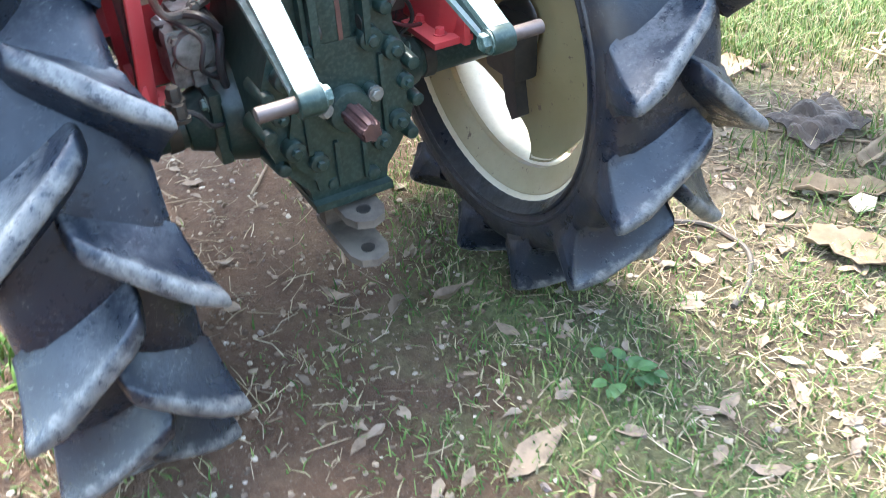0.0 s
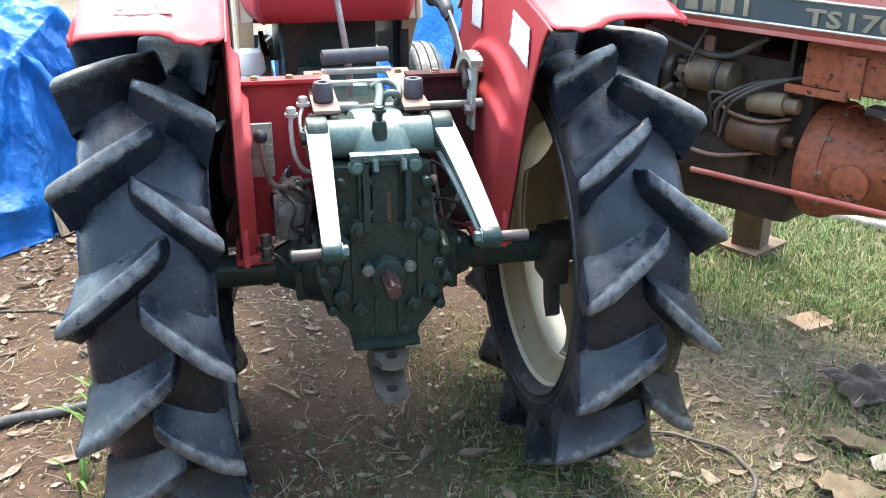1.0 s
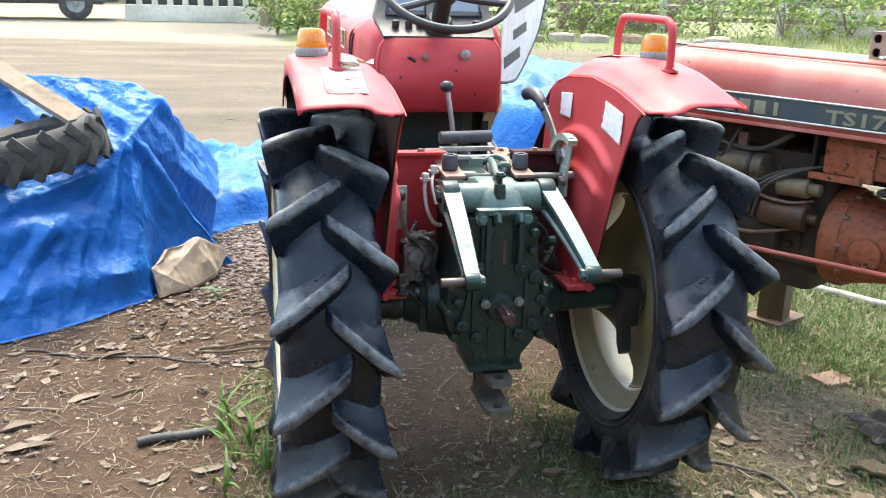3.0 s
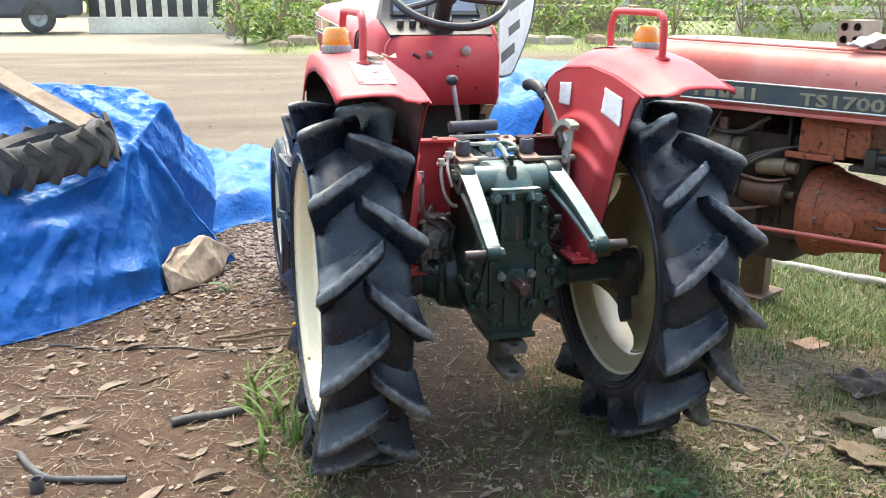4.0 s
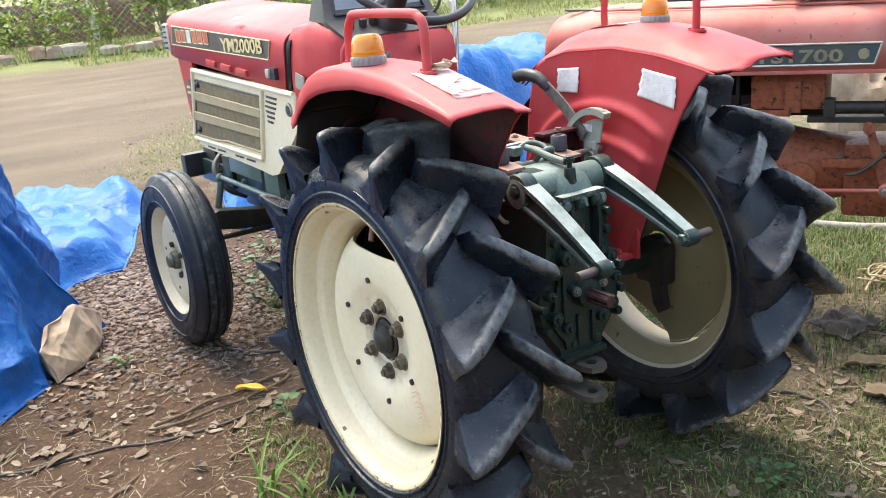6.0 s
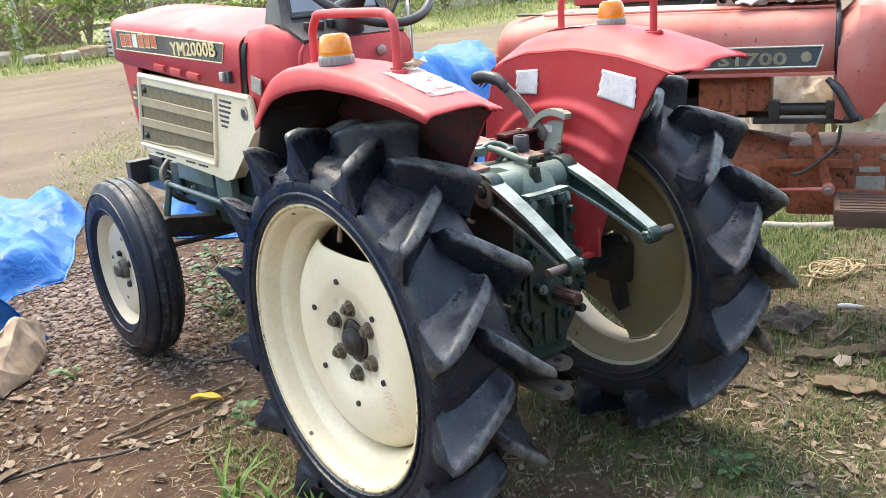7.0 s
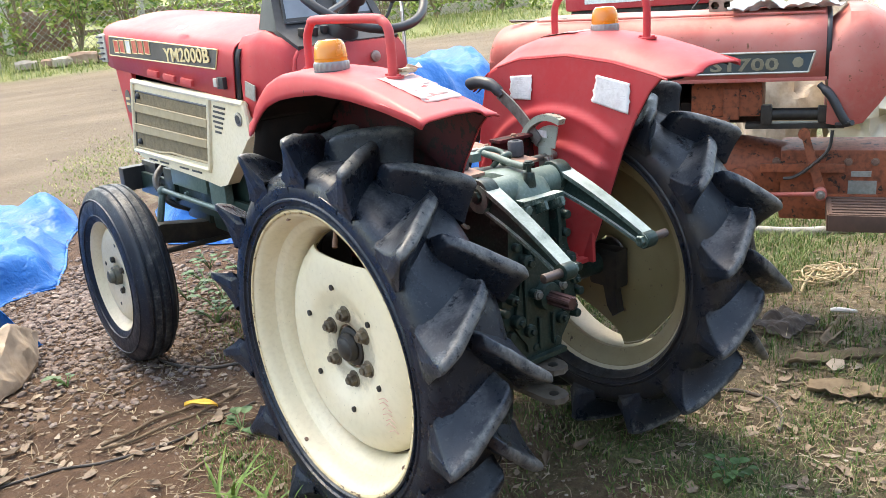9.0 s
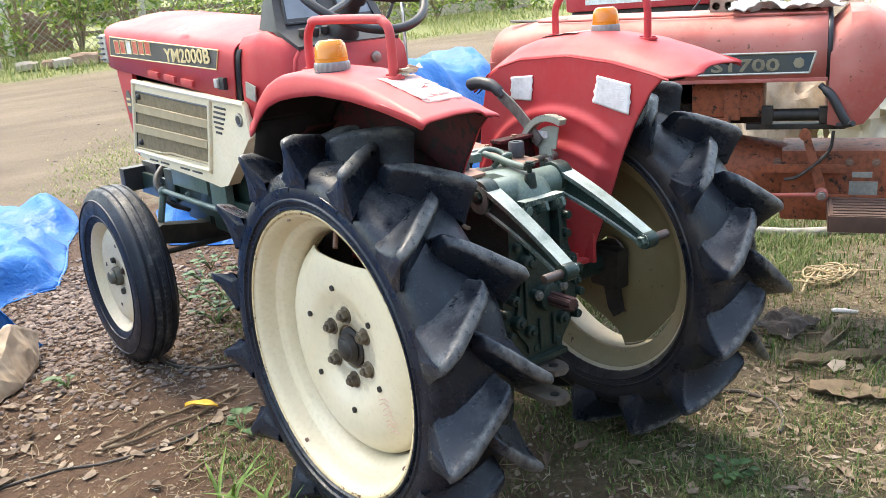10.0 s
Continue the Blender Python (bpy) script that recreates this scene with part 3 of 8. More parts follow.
def curve(table, x):
    """Interpolates a table of (x, y) smoothly enough for sheet metal."""
    xs, ys = zip(*sorted(table))
    return float(np.interp(x, xs, ys))


def smooth(x, lo, hi):
    t = min(max((x - lo) / (hi - lo), 0), 1)
    return t * t * (3 - 2 * t)


def wobble(p, size, amount):
    return noise.noise(Vector(p) / size) * amount


def spline(pts, n=8):
    """Catmull-Rom through points."""
    pts = [Vector(p) for p in pts]
    pts = [pts[0] * 2 - pts[1], *pts, pts[-1] * 2 - pts[-2]]
    out = []
    for a, b, c, d in zip(pts, pts[1:], pts[2:], pts[3:]):
        for k in range(n):
            t = k / n
            out.append(0.5 * ((2 * b) + (c - a) * t + (2 * a - 5 * b + 4 * c - d) * t * t + (3 * b - a - 3 * c + d) * t ** 3))
    return out + [pts[-2]]

# ---- ground ----
def ground_z(x, y):
    near = 1 - smooth(math.hypot(x - 0.3, y - 0.8), 3.0, 7.0)
    z = near * (wobble((x, y, 3.1), 0.55, 0.018) + wobble((x, y, 7.7), 0.16, 0.006)) - 0.006
    for wx in (-0.435, 0.435):        # firm under the wheels
        z *= 1 - 0.9 * math.exp(-((x - wx) ** 2 + y * y) / 0.03)
        z *= 1 - 0.9 * math.exp(-((x - wx * 0.95) ** 2 + (y - 1.57) ** 2) / 0.02)
    z += 0.03 * smooth(x, 0.7, 1.6) * (1 - smooth(y, 2.5, 5))
    slope = y + 0.24 * x
    z += 0.28 * smooth(slope, 16.4, 18.5) * smooth(x, 0.2, 1.6)
    return z


def graded(lo, hi, fine, far):
    """Steps that are fine between lo and hi and grow outward to far."""
    mid = list(np.arange(lo, hi, fine))
    out, s = [hi], fine
    while out[-1] < far:
        s *= 1.17
        out.append(out[-1] + s)
    back, s = [lo], fine
    while back[-1] > -far:
        s *= 1.17
        back.append(back[-1] - s)
    return back[:0:-1] + mid + out


gx, gy = graded(-2.2, 3.0, 0.035, 900), graded(-1.9, 4.2, 0.035, 900)
verts = [(x, y, ground_z(x, y)) for y in gy for x in gx]
nx = len(gx)
faces = [(j * nx + i, j * nx + i + 1, (j + 1) * nx + i + 1, (j + 1) * nx + i) for j in range(len(gy) - 1) for i in range(nx - 1)]
solo("ground", Shape().add(verts, faces), SOIL, "red-brown soil yard with leaf litter, turf patches and a pale dirt road", "ground", kind="structure", sharp=0)
for p in bpy.data.objects["ground"].data.polygons:
    p.use_smooth = True

# ---- red compact tractor ----
AXLE_Z = 0.493
tractor = thing("tractor", "red compact tractor with cream wheels and high-lug rear tyres", "tractor", (0, 0, 0))


TREAD = [(0.0, 0.420), (0.04, 0.419), (0.072, 0.414), (0.087, 0.408), (0.097, 0.399), (0.103, 0.388), (0.104, 0.376)]    # across, radius


def lug(side, start, mirror):
    """One tall cleat, from the middle of the tread out over the shoulder. side: -1 or 1 across the tyre; start: where its inner end lies across."""
    # (share of its length, crest radius, half crest width, foot on the steep side, foot on the scooped side)
    crest = [(-0.095, 0.416, 0.006, 0.010, 0.012), (-0.074, 0.440, 0.012, 0.016, 0.021), (-0.040, 0.462, 0.0165, 0.022, 0.029), (0.0, 0.472, 0.0180, 0.025, 0.033), (0.12, 0.478, 0.0178, 0.028, 0.037), (0.3, 0.482, 0.0172, 0.031, 0.043),
             (0.5, 0.486, 0.0165, 0.034, 0.049), (0.7, 0.489, 0.0155, 0.036, 0.055), (0.87, 0.489, 0.0140, 0.037, 0.059), (0.96, 0.486, 0.0125, 0.037, 0.060), (1.0, 0.481, 0.0105, 0.036, 0.058)]
    rows = []
    for v, rt, wt, steep, scoop in crest:
        x = start + (0.130 - start) * v
        xb = x if x < 0.076 else 0.076 + (x - 0.076) * 0.62
        rows.append((x, 13.6 * (1.2 * v - 0.2 * v * v), rt, xb, curve(TREAD, abs(xb)) if x < 0.086 else 0.408 - 0.10 * (x - 0.086), wt, steep, scoop))
    # cut end: a broad flat face that stops square on the wall of the tyre
    rows += [(0.1285, 13.6, 0.470, 0.109, 0.401, 0.0105, 0.034, 0.056), (0.1225, 13.6, 0.440, 0.1075, 0.394, 0.0120, 0.031, 0.052), (0.1165, 13.5, 0.410, 0.106, 0.388, 0.0130, 0.027, 0.046), (0.1135, 13.5, 0.397, 0.1055, 0.383, 0.0150, 0.030, 0.052), (0.103, 13.5, 0.386, 0.102, 0.378, 0.0120, 0.022, 0.040)]
    rings = []
    for x, trail, rt, xb, rb, wt, steep, scoop in rows:
        bend = 1.75 + 0.15 * smooth(x, 0.05, 0.13)
        ring = []
        for h, sgn in ((0, -1), (0.05, -1), (0.12, -1), (0.22, -1), (0.36, -1), (0.55, -1), (0.78, -1), (0.90, -0.97), (0.965, -0.82), (0.995, -0.50), (1, 0.0), (0.99, 0.42), (0.965, 0.74), (0.915, 0.95), (0.85, 1), (0.74, 1), (0.62, 1), (0.48, 1), (0.34, 1), (0.22, 1), (0.11, 1), (0.03, 1), (-0.04, 1.06)):
            r, u = rb + (rt - rb) * h, xb + (x - xb) * h
            w = (wt + ((scoop if sgn > 0 else steep) - wt) * max(0, 1 - h) ** (bend if sgn > 0 else 1.7)) * sgn
            wear = wobble((u * 1.0 + 3, w * 1.4, r), 0.030, 0.0032) * smooth(h, 0.3, 0.9)
            r += wear
            a = math.radians(-trail) + (w + wear * 0.8 * sgn) / r
            ring.append((u * side * mirror, -r * math.cos(a), r * math.sin(a)))
        rings.append(ring)
    return rings


DISH = [(0.052, -0.009), (0.066, -0.010), (0.094, -0.011), (0.106, -0.014), (0.128, -0.025), (0.146, -0.029), (0.200, -0.029), (0.226, -0.019), (0.246, -0.002), (0.2560, 0.012), (0.2575, 0.020)]    # radius, depth


def rear_wheel(mirror, cleats, gaps, shift):
    """mirror: 1 for the wheel whose dish looks to -x. cleats: (degrees, inner end across) of the first cleat on each side. gaps: (middle, half span) of the flats of its disc, in degrees."""
    at = Matrix.Translation((-0.432 * mirror, 0, AXLE_Z))
    M = mirror
    black = TYRE if M > 0 else TYRE_MUDDY
    rim = Shape()
    prof = [(-0.076, 0.333), (-0.081, 0.331), (-0.083, 0.326), (-0.079, 0.317), (-0.070, 0.311), (-0.060, 0.305), (-0.040, 0.302), (-0.034, 0.299), (-0.027, 0.284), (-0.022, 0.279), (-0.002, 0.270), (0.004, 0.267), (0.036, 0.267), (0.047, 0.285), (0.055, 0.302), (0.068, 0.309), (0.078, 0.318), (0.081, 0.328), (0.076, 0.333), (0.070, 0.322), (0.045, 0.308), (0.02, 0.291), (-0.02, 0.291), (-0.045, 0.308), (-0.070, 0.322), (-0.076, 0.333)]
    if M < 0:        # its well reaches further out
        prof = prof[:4] + [(-0.070, 0.300), (-0.064, 0.278), (-0.056, 0.268), (-0.040, 0.266), (-0.002, 0.266)] + prof[11:]
    rim.lathe([(u * M, r) for u, r in prof], seg=72)
    wheel = part("rear_wheel", rim, CREAM, tractor, "cream-painted steel rear wheel", at)
    part("rim_back", Shape().lathe([(u * M, r) for u, r in ((0.024, 0.2655), (0.0365, 0.2655), (0.048, 0.284), (0.056, 0.300), (0.067, 0.307), (0.068, 0.3085))], seg=72), CREAM_TAN, wheel, "tan inner side of the rim, stain and shade in its colour", thick=0.001)
    for s in (-1, 1):
        part("rim_lip", Shape().lathe([(s * u, r) for u, r in ((0.0755, 0.3336), (0.0815, 0.3318), (0.0838, 0.3262), (0.0822, 0.3205))], seg=72), RIM_EDGE, wheel, "rust-chipped edge of the rim", thick=0.0008)
    body = Shape()
    side = [(0.078, 0.318), (0.092, 0.326), (0.0975, 0.331), (0.1025, 0.333), (0.1025, 0.337), (0.0975, 0.339), (0.101, 0.348), (0.1065, 0.350), (0.1065, 0.354), (0.1035, 0.357), (0.106, 0.368), (0.103, 0.390), (0.092, 0.407), (0.072, 0.416), (0.04, 0.421), (0.0, 0.422)]
    loop = [(-u, r) for u, r in side] + [(u, r) for u, r in side[-2::-1]] + [(0.06, 0.311), (-0.06, 0.311), (-0.078, 0.318)]
    body.lathe(loop, seg=84)
    tyre_at = Matrix.Translation((shift, 0, 0))
    part("tyre", body, black, wheel, "black high-lug paddy tyre with scuffed cleats", tyre_at)
    for mid, span, rr in ((104, 6, 0.374), (74, 5, 0.374), (190, 6, 0.374)):
        arc = [[(-M * (0.1055 + d), -(rr + h) * math.cos(radians(t)), (rr + h) * math.sin(radians(t))) for h, d in ((-0.008, -0.001), (-0.007, 0.001), (0.006, 0.001), (0.007, -0.001))] for t in np.linspace(mid - span, mid + span, 12)]
        part("moulded_mark", Shape().rings(arc), black, wheel, "", tyre_at)
    for side, (first, start) in zip((1, -1), cleats):
        me = Shape().rings(lug(side, start, M)).mesh("cleat", black, 66)
        for k in range(14):
            part("cleat", me, black, wheel, "", tyre_at @ pose(0, 0, 0, -(first + k * 360 / 14), 0, 0))
    disc = Shape()
    rows = []
    for r, x in DISH:
        ring = []
        for k in range(96):
            a = 360 * k / 96
            cut = r
            for mid, half in gaps:
                off = abs((a - mid + 180) % 360 - 180)
                if off < 90:
                    cut = min(cut, 0.287 * math.cos(radians(half)) / max(math.cos(radians(off)), 0.05))
            ring.append((curve(DISH, cut) * M, cut * math.cos(radians(a)), cut * math.sin(radians(a))))
        rows.append(ring)
    disc.rings(rows, True, False)
    plate = part("wheel_disc", disc, CREAM_DISC, wheel, thick=0.005)
    # thin second skin that makes the shaded inner face darker
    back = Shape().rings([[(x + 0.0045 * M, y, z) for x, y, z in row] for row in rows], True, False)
    part("disc_back", back, CREAM_DULL, plate, "dull olive back of the disc, stain and shade in its colour", thick=0.002)
    hub = Shape().cyl((0.03 * M, 0, 0), (-0.012 * M, 0, 0), 0.046, seg=24, bevel=0.004).cyl((-0.012 * M, 0, 0), (-0.030 * M, 0, 0), 0.034, 0.031, seg=20, bevel=0.004).ball((-0.028 * M, 0, 0), 0.026, squash=(0.35, 1, 1))
    part("hub_cap", hub, DARK, wheel, "dark greasy hub cap")
    for k in range(6):
        a = radians(60 * k + 26)
        p = (-0.013 * M, 0.077 * math.cos(a), 0.077 * math.sin(a))
        part("wheel_bolt", Shape().bolt(p, (-M, 0, 0), 0.0150, 0.017).cyl((p[0] - 0.016 * M, p[1], p[2]), (p[0] - 0.022 * M, p[1], p[2]), 0.008, seg=8), NUT, wheel)
        a = radians(60 * k + 22)
        q = (0.143 * math.cos(a), 0.143 * math.sin(a))
        part("disc_hole", Shape().cyl((-0.030 * M, *q), (-0.0355 * M, *q), 0.0068, seg=12), DARK, wheel)
    part("valve_stem", Shape().cyl((-0.005 * M, 0.02, 0.286), (-0.022 * M, 0.0, 0.250), 0.0045, seg=10).cyl((-0.020 * M, 0.002, 0.254), (-0.028 * M, -0.006, 0.238), 0.006, seg=10), RUSTY, wheel)
    for a in (70, 128, 215, 300):
        c, s = math.cos(radians(a)), math.sin(radians(a))
        part("rim_clip", Shape().box((-0.070 * M, 0.311 * c, 0.311 * s), (0.008, 0.006, 0.010), 0.002, pose(0, 0, 0, a, 0, 0)), RUSTY, wheel)
    if M > 0:
        for k in range(7):
            y, z = -0.150 - 0.010 * (k // 2), -0.075 - 0.011 * k
            part("chalk_mark", Shape().tube([(-0.0345, y + 0.020, z - 0.004), (-0.0345, y + 0.004 * (k % 3), z + 0.006), (-0.0345, y - 0.014, z + 0.002)], 0.0009, 5), CHALK_RED, plate)
    return wheel


rear_wheel(1, ((15.7, -0.004), (2.0, -0.028)), [(91, 44)], 0.014)
rear_wheel(-1, ((-3.6, -0.026), (9.6, 0.006)), [(-67, 44), (-139, 32), (45, 36), (132, 34)], -0.002)


def front_wheel(mirror):
    M = mirror
    at = Matrix.Translation((-0.405 * M, 1.572, 0.322))
    rim = Shape().lathe([(u * M, r) for u, r in [(-0.052, 0.211), (-0.056, 0.208), (-0.055, 0.202), (-0.046, 0.194), (-0.036, 0.188), (-0.02, 0.176), (0.02, 0.176), (0.036, 0.188), (0.05, 0.2), (0.055, 0.208), (0.05, 0.211), (0.03, 0.195), (-0.03, 0.195), (-0.052, 0.211)]], seg=56)
    wheel = part("front_wheel", rim, CREAM, tractor, "cream-painted steel front wheel", at)
    t = Shape()
    half = [(0.054, 0.202), (0.063, 0.215), (0.066, 0.225), (0.0705, 0.2265), (0.0705, 0.2295), (0.068, 0.231), (0.070, 0.240), (0.070, 0.268), (0.067, 0.280), (0.0705, 0.282), (0.0705, 0.285), (0.066, 0.287), (0.064, 0.292), (0.054, 0.308), (0.050, 0.316), (0.047, 0.319), (0.037, 0.322), (0.034, 0.3185), (0.029, 0.3185), (0.026, 0.325), (0.008, 0.327), (0.005, 0.322), (0.0, 0.322)]
    t.lathe([(-u, r) for u, r in half] + [(u, r) for u, r in half[-2::-1]] + [(0.04, 0.198), (-0.04, 0.198), (-0.054, 0.202)], seg=72)
    part("tyre", t, TYRE_FRONT, wheel, "black ribbed front tyre")
    d = Shape().lathe([(x * M, r) for r, x in ((0.03, -0.024), (0.075, -0.026), (0.10, -0.027), (0.13, -0.031), (0.162, -0.027), (0.176, -0.016), (0.181, -0.006))], seg=48)
    part("wheel_disc", d, CREAM, wheel, thick=0.005)
    part("hub_cap", Shape().cyl((0.02 * M, 0, 0), (-0.048 * M, 0, 0), 0.037, 0.034, seg=24, bevel=0.004).cyl((-0.046 * M, 0, 0), (-0.066 * M, 0, 0), 0.027, 0.024, seg=20, bevel=0.006), HUB_GREY, wheel, "dusty hub cap")
    for k in range(4):
        a = radians(90 * k + 62)
        part("wheel_bolt", Shape().bolt((-0.026 * M, 0.06 * math.cos(a), 0.06 * math.sin(a)), (-M, 0, 0), 0.011, 0.014), DARK, wheel)
        a = radians(90 * k + 100)
        part("disc_hole", Shape().cyl((-0.014 * M, 0.118 * math.cos(a), 0.118 * math.sin(a)), (-0.0325 * M, 0.118 * math.cos(a), 0.118 * math.sin(a)), 0.008, seg=10), DARK, wheel)


front_wheel(1)
front_wheel(-1)

# fenders
TOP = [(-0.37, 1.033), (-0.32, 1.050), (-0.27, 1.064), (-0.17, 1.088), (-0.05, 1.102), (0.05, 1.104), (0.13, 1.095), (0.19, 1.072), (0.24, 1.035), (0.275, 0.985)]
LIP = [(-0.37, 1.024), (-0.267, 1.043), (-0.157, 1.057), (-0.034, 1.063), (0.059, 1.054), (0.13, 1.042), (0.19, 1.022), (0.24, 0.988), (0.275, 0.950)]
SEAM = [(-0.335, 1.012), (-0.281, 1.025), (-0.163, 1.048), (-0.015, 1.061), (0.139, 1.048), (0.2, 1.026), (0.242, 1.000), (0.285, 0.95)]


def fender(s):
    """s: -1 on the left, 1 on the right of the tractor."""
    f = Shape()
    trim = 0.014 if s > 0 else 0.010
    # the one on the right reaches further ahead before it falls
    warp = lambda y: 0.1 + (y - 0.1) * 0.74 if s > 0 and y > 0.1 else y
    ys = list(np.linspace(-0.375, 0.285 if s < 0 else 0.350, 34))
    rows = []
    for y in ys:
        top, lip, seam = curve(TOP, warp(y)), min(curve(LIP, warp(y)), curve(TOP, warp(y)) - 0.012), curve(SEAM, warp(y))
        cut = smooth(-y, 0.315, 0.375)
        tuck = 0.034 * cut
        seam += (top - 0.016 - seam) * cut
        rows.append([(s * x, y, z + wobble((x * s, y, z), 0.16, 0.0010)) for x, z in ((0.489 - trim, lip), (0.489 - trim, lip + 0.012), (0.4865 - trim, top - 0.010), (0.481 - trim, top - 0.003), (0.470 - trim, top), (0.40, top + 0.004), (0.355, top + 0.003), (0.328 + tuck * 0.3, top - 0.002), (0.309 + tuck * 0.6, top - 0.010), (0.290 + tuck, (top + seam) / 2 - 0.001), (0.272 + tuck, seam + 0.004), (0.262 + tuck, seam))])
    f.rings(rows, False, False)
    ob = part("fender", f, RED, tractor, "red sheet-metal fender with chipped lip", thick=0.004)
    # black liner: carries painted shade as well as grime
    part("underside", Shape().rings([[(x - s * 0.006 * (abs(x) > 0.46) + s * 0.006 * (abs(x) < 0.30), y * (1 - 0.008 / math.hypot(y, z - 0.5)), 0.5 + (z - 0.5) * (1 - 0.008 / math.hypot(y, z - 0.5))) for x, y, z in row[1:]] for row in rows[1:]], False, False), GRIME_SHADE, ob, "black underside of the fender, grime and painted shade", thick=0.001)
    part("panel_joint", Shape().tube([(s * 0.2605, y, curve(SEAM, warp(y)) - 0.001) for y in np.linspace(-0.33, 0.24, 30)], 0.0024, 6), RED, ob, "bead along the joint below the top panel")
    inner = Shape()
    rear = [(1.02, -0.335), (0.96, -0.278), (0.89, -0.232), (0.82, -0.194), (0.70, -0.143), (0.60, -0.100), (0.53, -0.07)]
    front = [(1.02, 0.215), (0.99, 0.26), (0.9, 0.29), (0.7, 0.32), (0.53, 0.335)]
    front = [(z, y + 0.030 * (s > 0)) for z, y in front]
    rows = []
    for v in np.linspace(0, 1, 84):
        z0 = 1.0 - v * 0.47
        row = []
        for u in np.linspace(0, 1, 96):
            y = curve(rear, z0) * (1 - u) + curve(front, z0) * u
            z = z0 + (curve(SEAM, warp(y)) - 1.0) * (1 - v) ** 2.5
            d, d2 = math.hypot(y - 0.02, z - 0.59), math.hypot(y - 0.02, z - 0.50)
            x = 0.262 - smooth(u, 0.0, 0.10) * (0.012 * (1 - smooth(d, 0.316, 0.346)) + 0.011 * (1 - smooth(d2, 0.320, 0.350)) + 0.008 * math.exp(-((d - 0.331) / 0.012) ** 2) + 0.008 * math.exp(-((d2 - 0.335) / 0.012) ** 2))
            x += 0.008 * v * smooth(0.05 - u, 0.0, 0.05)
            row.append((s * x, y, z))
        rows.append(row)
    inner.rings(rows, False, False)
    part("inner_panel", inner, RED, ob, thick=0.003)
    # second skin, darkened to put the wheel-side shade into the colour
    part("panel_back", Shape().rings([[(x + s * 0.004, y, z) for x, y, z in row] for row in rows], False, False), RED_GRIMY_SHADED, ob, "wheel side of the panel, darkened with grime and painted shade", thick=0.001)
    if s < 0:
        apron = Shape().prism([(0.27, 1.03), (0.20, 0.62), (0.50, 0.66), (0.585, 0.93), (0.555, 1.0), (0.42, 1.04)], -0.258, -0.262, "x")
        part("front_apron", apron, GRIME_SHADE, ob, "black panel ahead of the wheel")
        # added black sheet: paints the shade seen past the wheel disc
        part("floor_backing", Shape().box((-0.281, 0.41, 0.60), (0.003, 0.38, 0.34), 0.001), GRIME_SHADE, ob, "added black sheet painting shade on the wheel side of the floor")
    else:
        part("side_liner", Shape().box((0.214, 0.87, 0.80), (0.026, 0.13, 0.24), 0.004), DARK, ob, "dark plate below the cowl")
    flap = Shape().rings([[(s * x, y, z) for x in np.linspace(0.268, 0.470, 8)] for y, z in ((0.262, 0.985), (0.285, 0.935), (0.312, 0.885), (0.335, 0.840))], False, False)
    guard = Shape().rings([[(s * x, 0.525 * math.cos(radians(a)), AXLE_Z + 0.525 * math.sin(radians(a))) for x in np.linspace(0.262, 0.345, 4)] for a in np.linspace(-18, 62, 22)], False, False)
    part("front_guard", guard, RED_GRIMY_SHADED, ob, "dark red strip of the fender ahead of the wheel", thick=0.003)
    part("front_flap", flap, GRIME_SHADE, ob, "black flap at the front end of the fender", thick=0.004)
    # printed labels on the inner panel and the top
    for (y0, z0), (y1, z1), (y2, z2), (y3, z3) in (((-0.226, 1.0), (-0.121, 1.017), (-0.103, 0.95), (-0.218, 0.926)), ((0.102, 1.009), (0.186, 1.002), (0.192, 0.94), (0.112, 0.942))):
        if s > 0:
            lab = Shape()
            grid = []
            for a in np.linspace(0, 1, 13):
                row = []
                for b in np.linspace(0, 1, 13):
                    y = (y0 * (1 - a) + y1 * a) * (1 - b) + (y3 * (1 - a) + y2 * a) * b + wobble((a * 9, b * 9, z0), 0.5, 0.006) * (a in (0, 1) or b in (0, 1))
                    z = (z0 * (1 - a) + z1 * a) * (1 - b) + (z3 * (1 - a) + z2 * a) * b
                    row.append((0.2565, y, z))
                grid.append(row)
            lab.rings(grid, False, False)
            tag = part("label", lab, LABEL, ob, "peeling white label with faded print", thick=0.0005)
            r = random.Random(int(90 + 100 * y0))
            for k in range(9):
                w, t0 = r.uniform(0.10, 0.42), 0.12 + 0.085 * k
                u0 = r.uniform(0.08, 0.85 - w)
                yy, zz = y0 + (y1 - y0) * (u0 + w / 2) + (y3 - y0) * t0, z0 + (z1 - z0) * (u0 + w / 2) + (z3 - z0) * t0
                part("printed_line", Shape().box((0.2560, yy, zz), (0.0004, abs(y1 - y0) * w, 0.0016), 0), PRINT_FAINT, tag)
    ty = -0.245 if s < 0 else 0.10
    lab = Shape()
    lab.rings([[(s * (0.335 + 0.085 * a), ty + 0.150 * (b - 0.5) + wobble((a * 9, b * 9, s), 0.6, 0.012) + wobble((a * 30, b * 30, s), 0.8, 0.006), curve(TOP, ty + 0.150 * (b - 0.5)) + 0.0062) for b in np.linspace(0, 1, 14)] for a in np.linspace(0, 1, 8)], False, False)
    part("label", lab, LABEL_WORN, ob, "worn pale label, half peeled", thick=0.0004)
    # turn lamp
    x, y, z = s * 0.425, -0.015 if s < 0 else -0.003, curve(TOP, 0.0) + 0.001
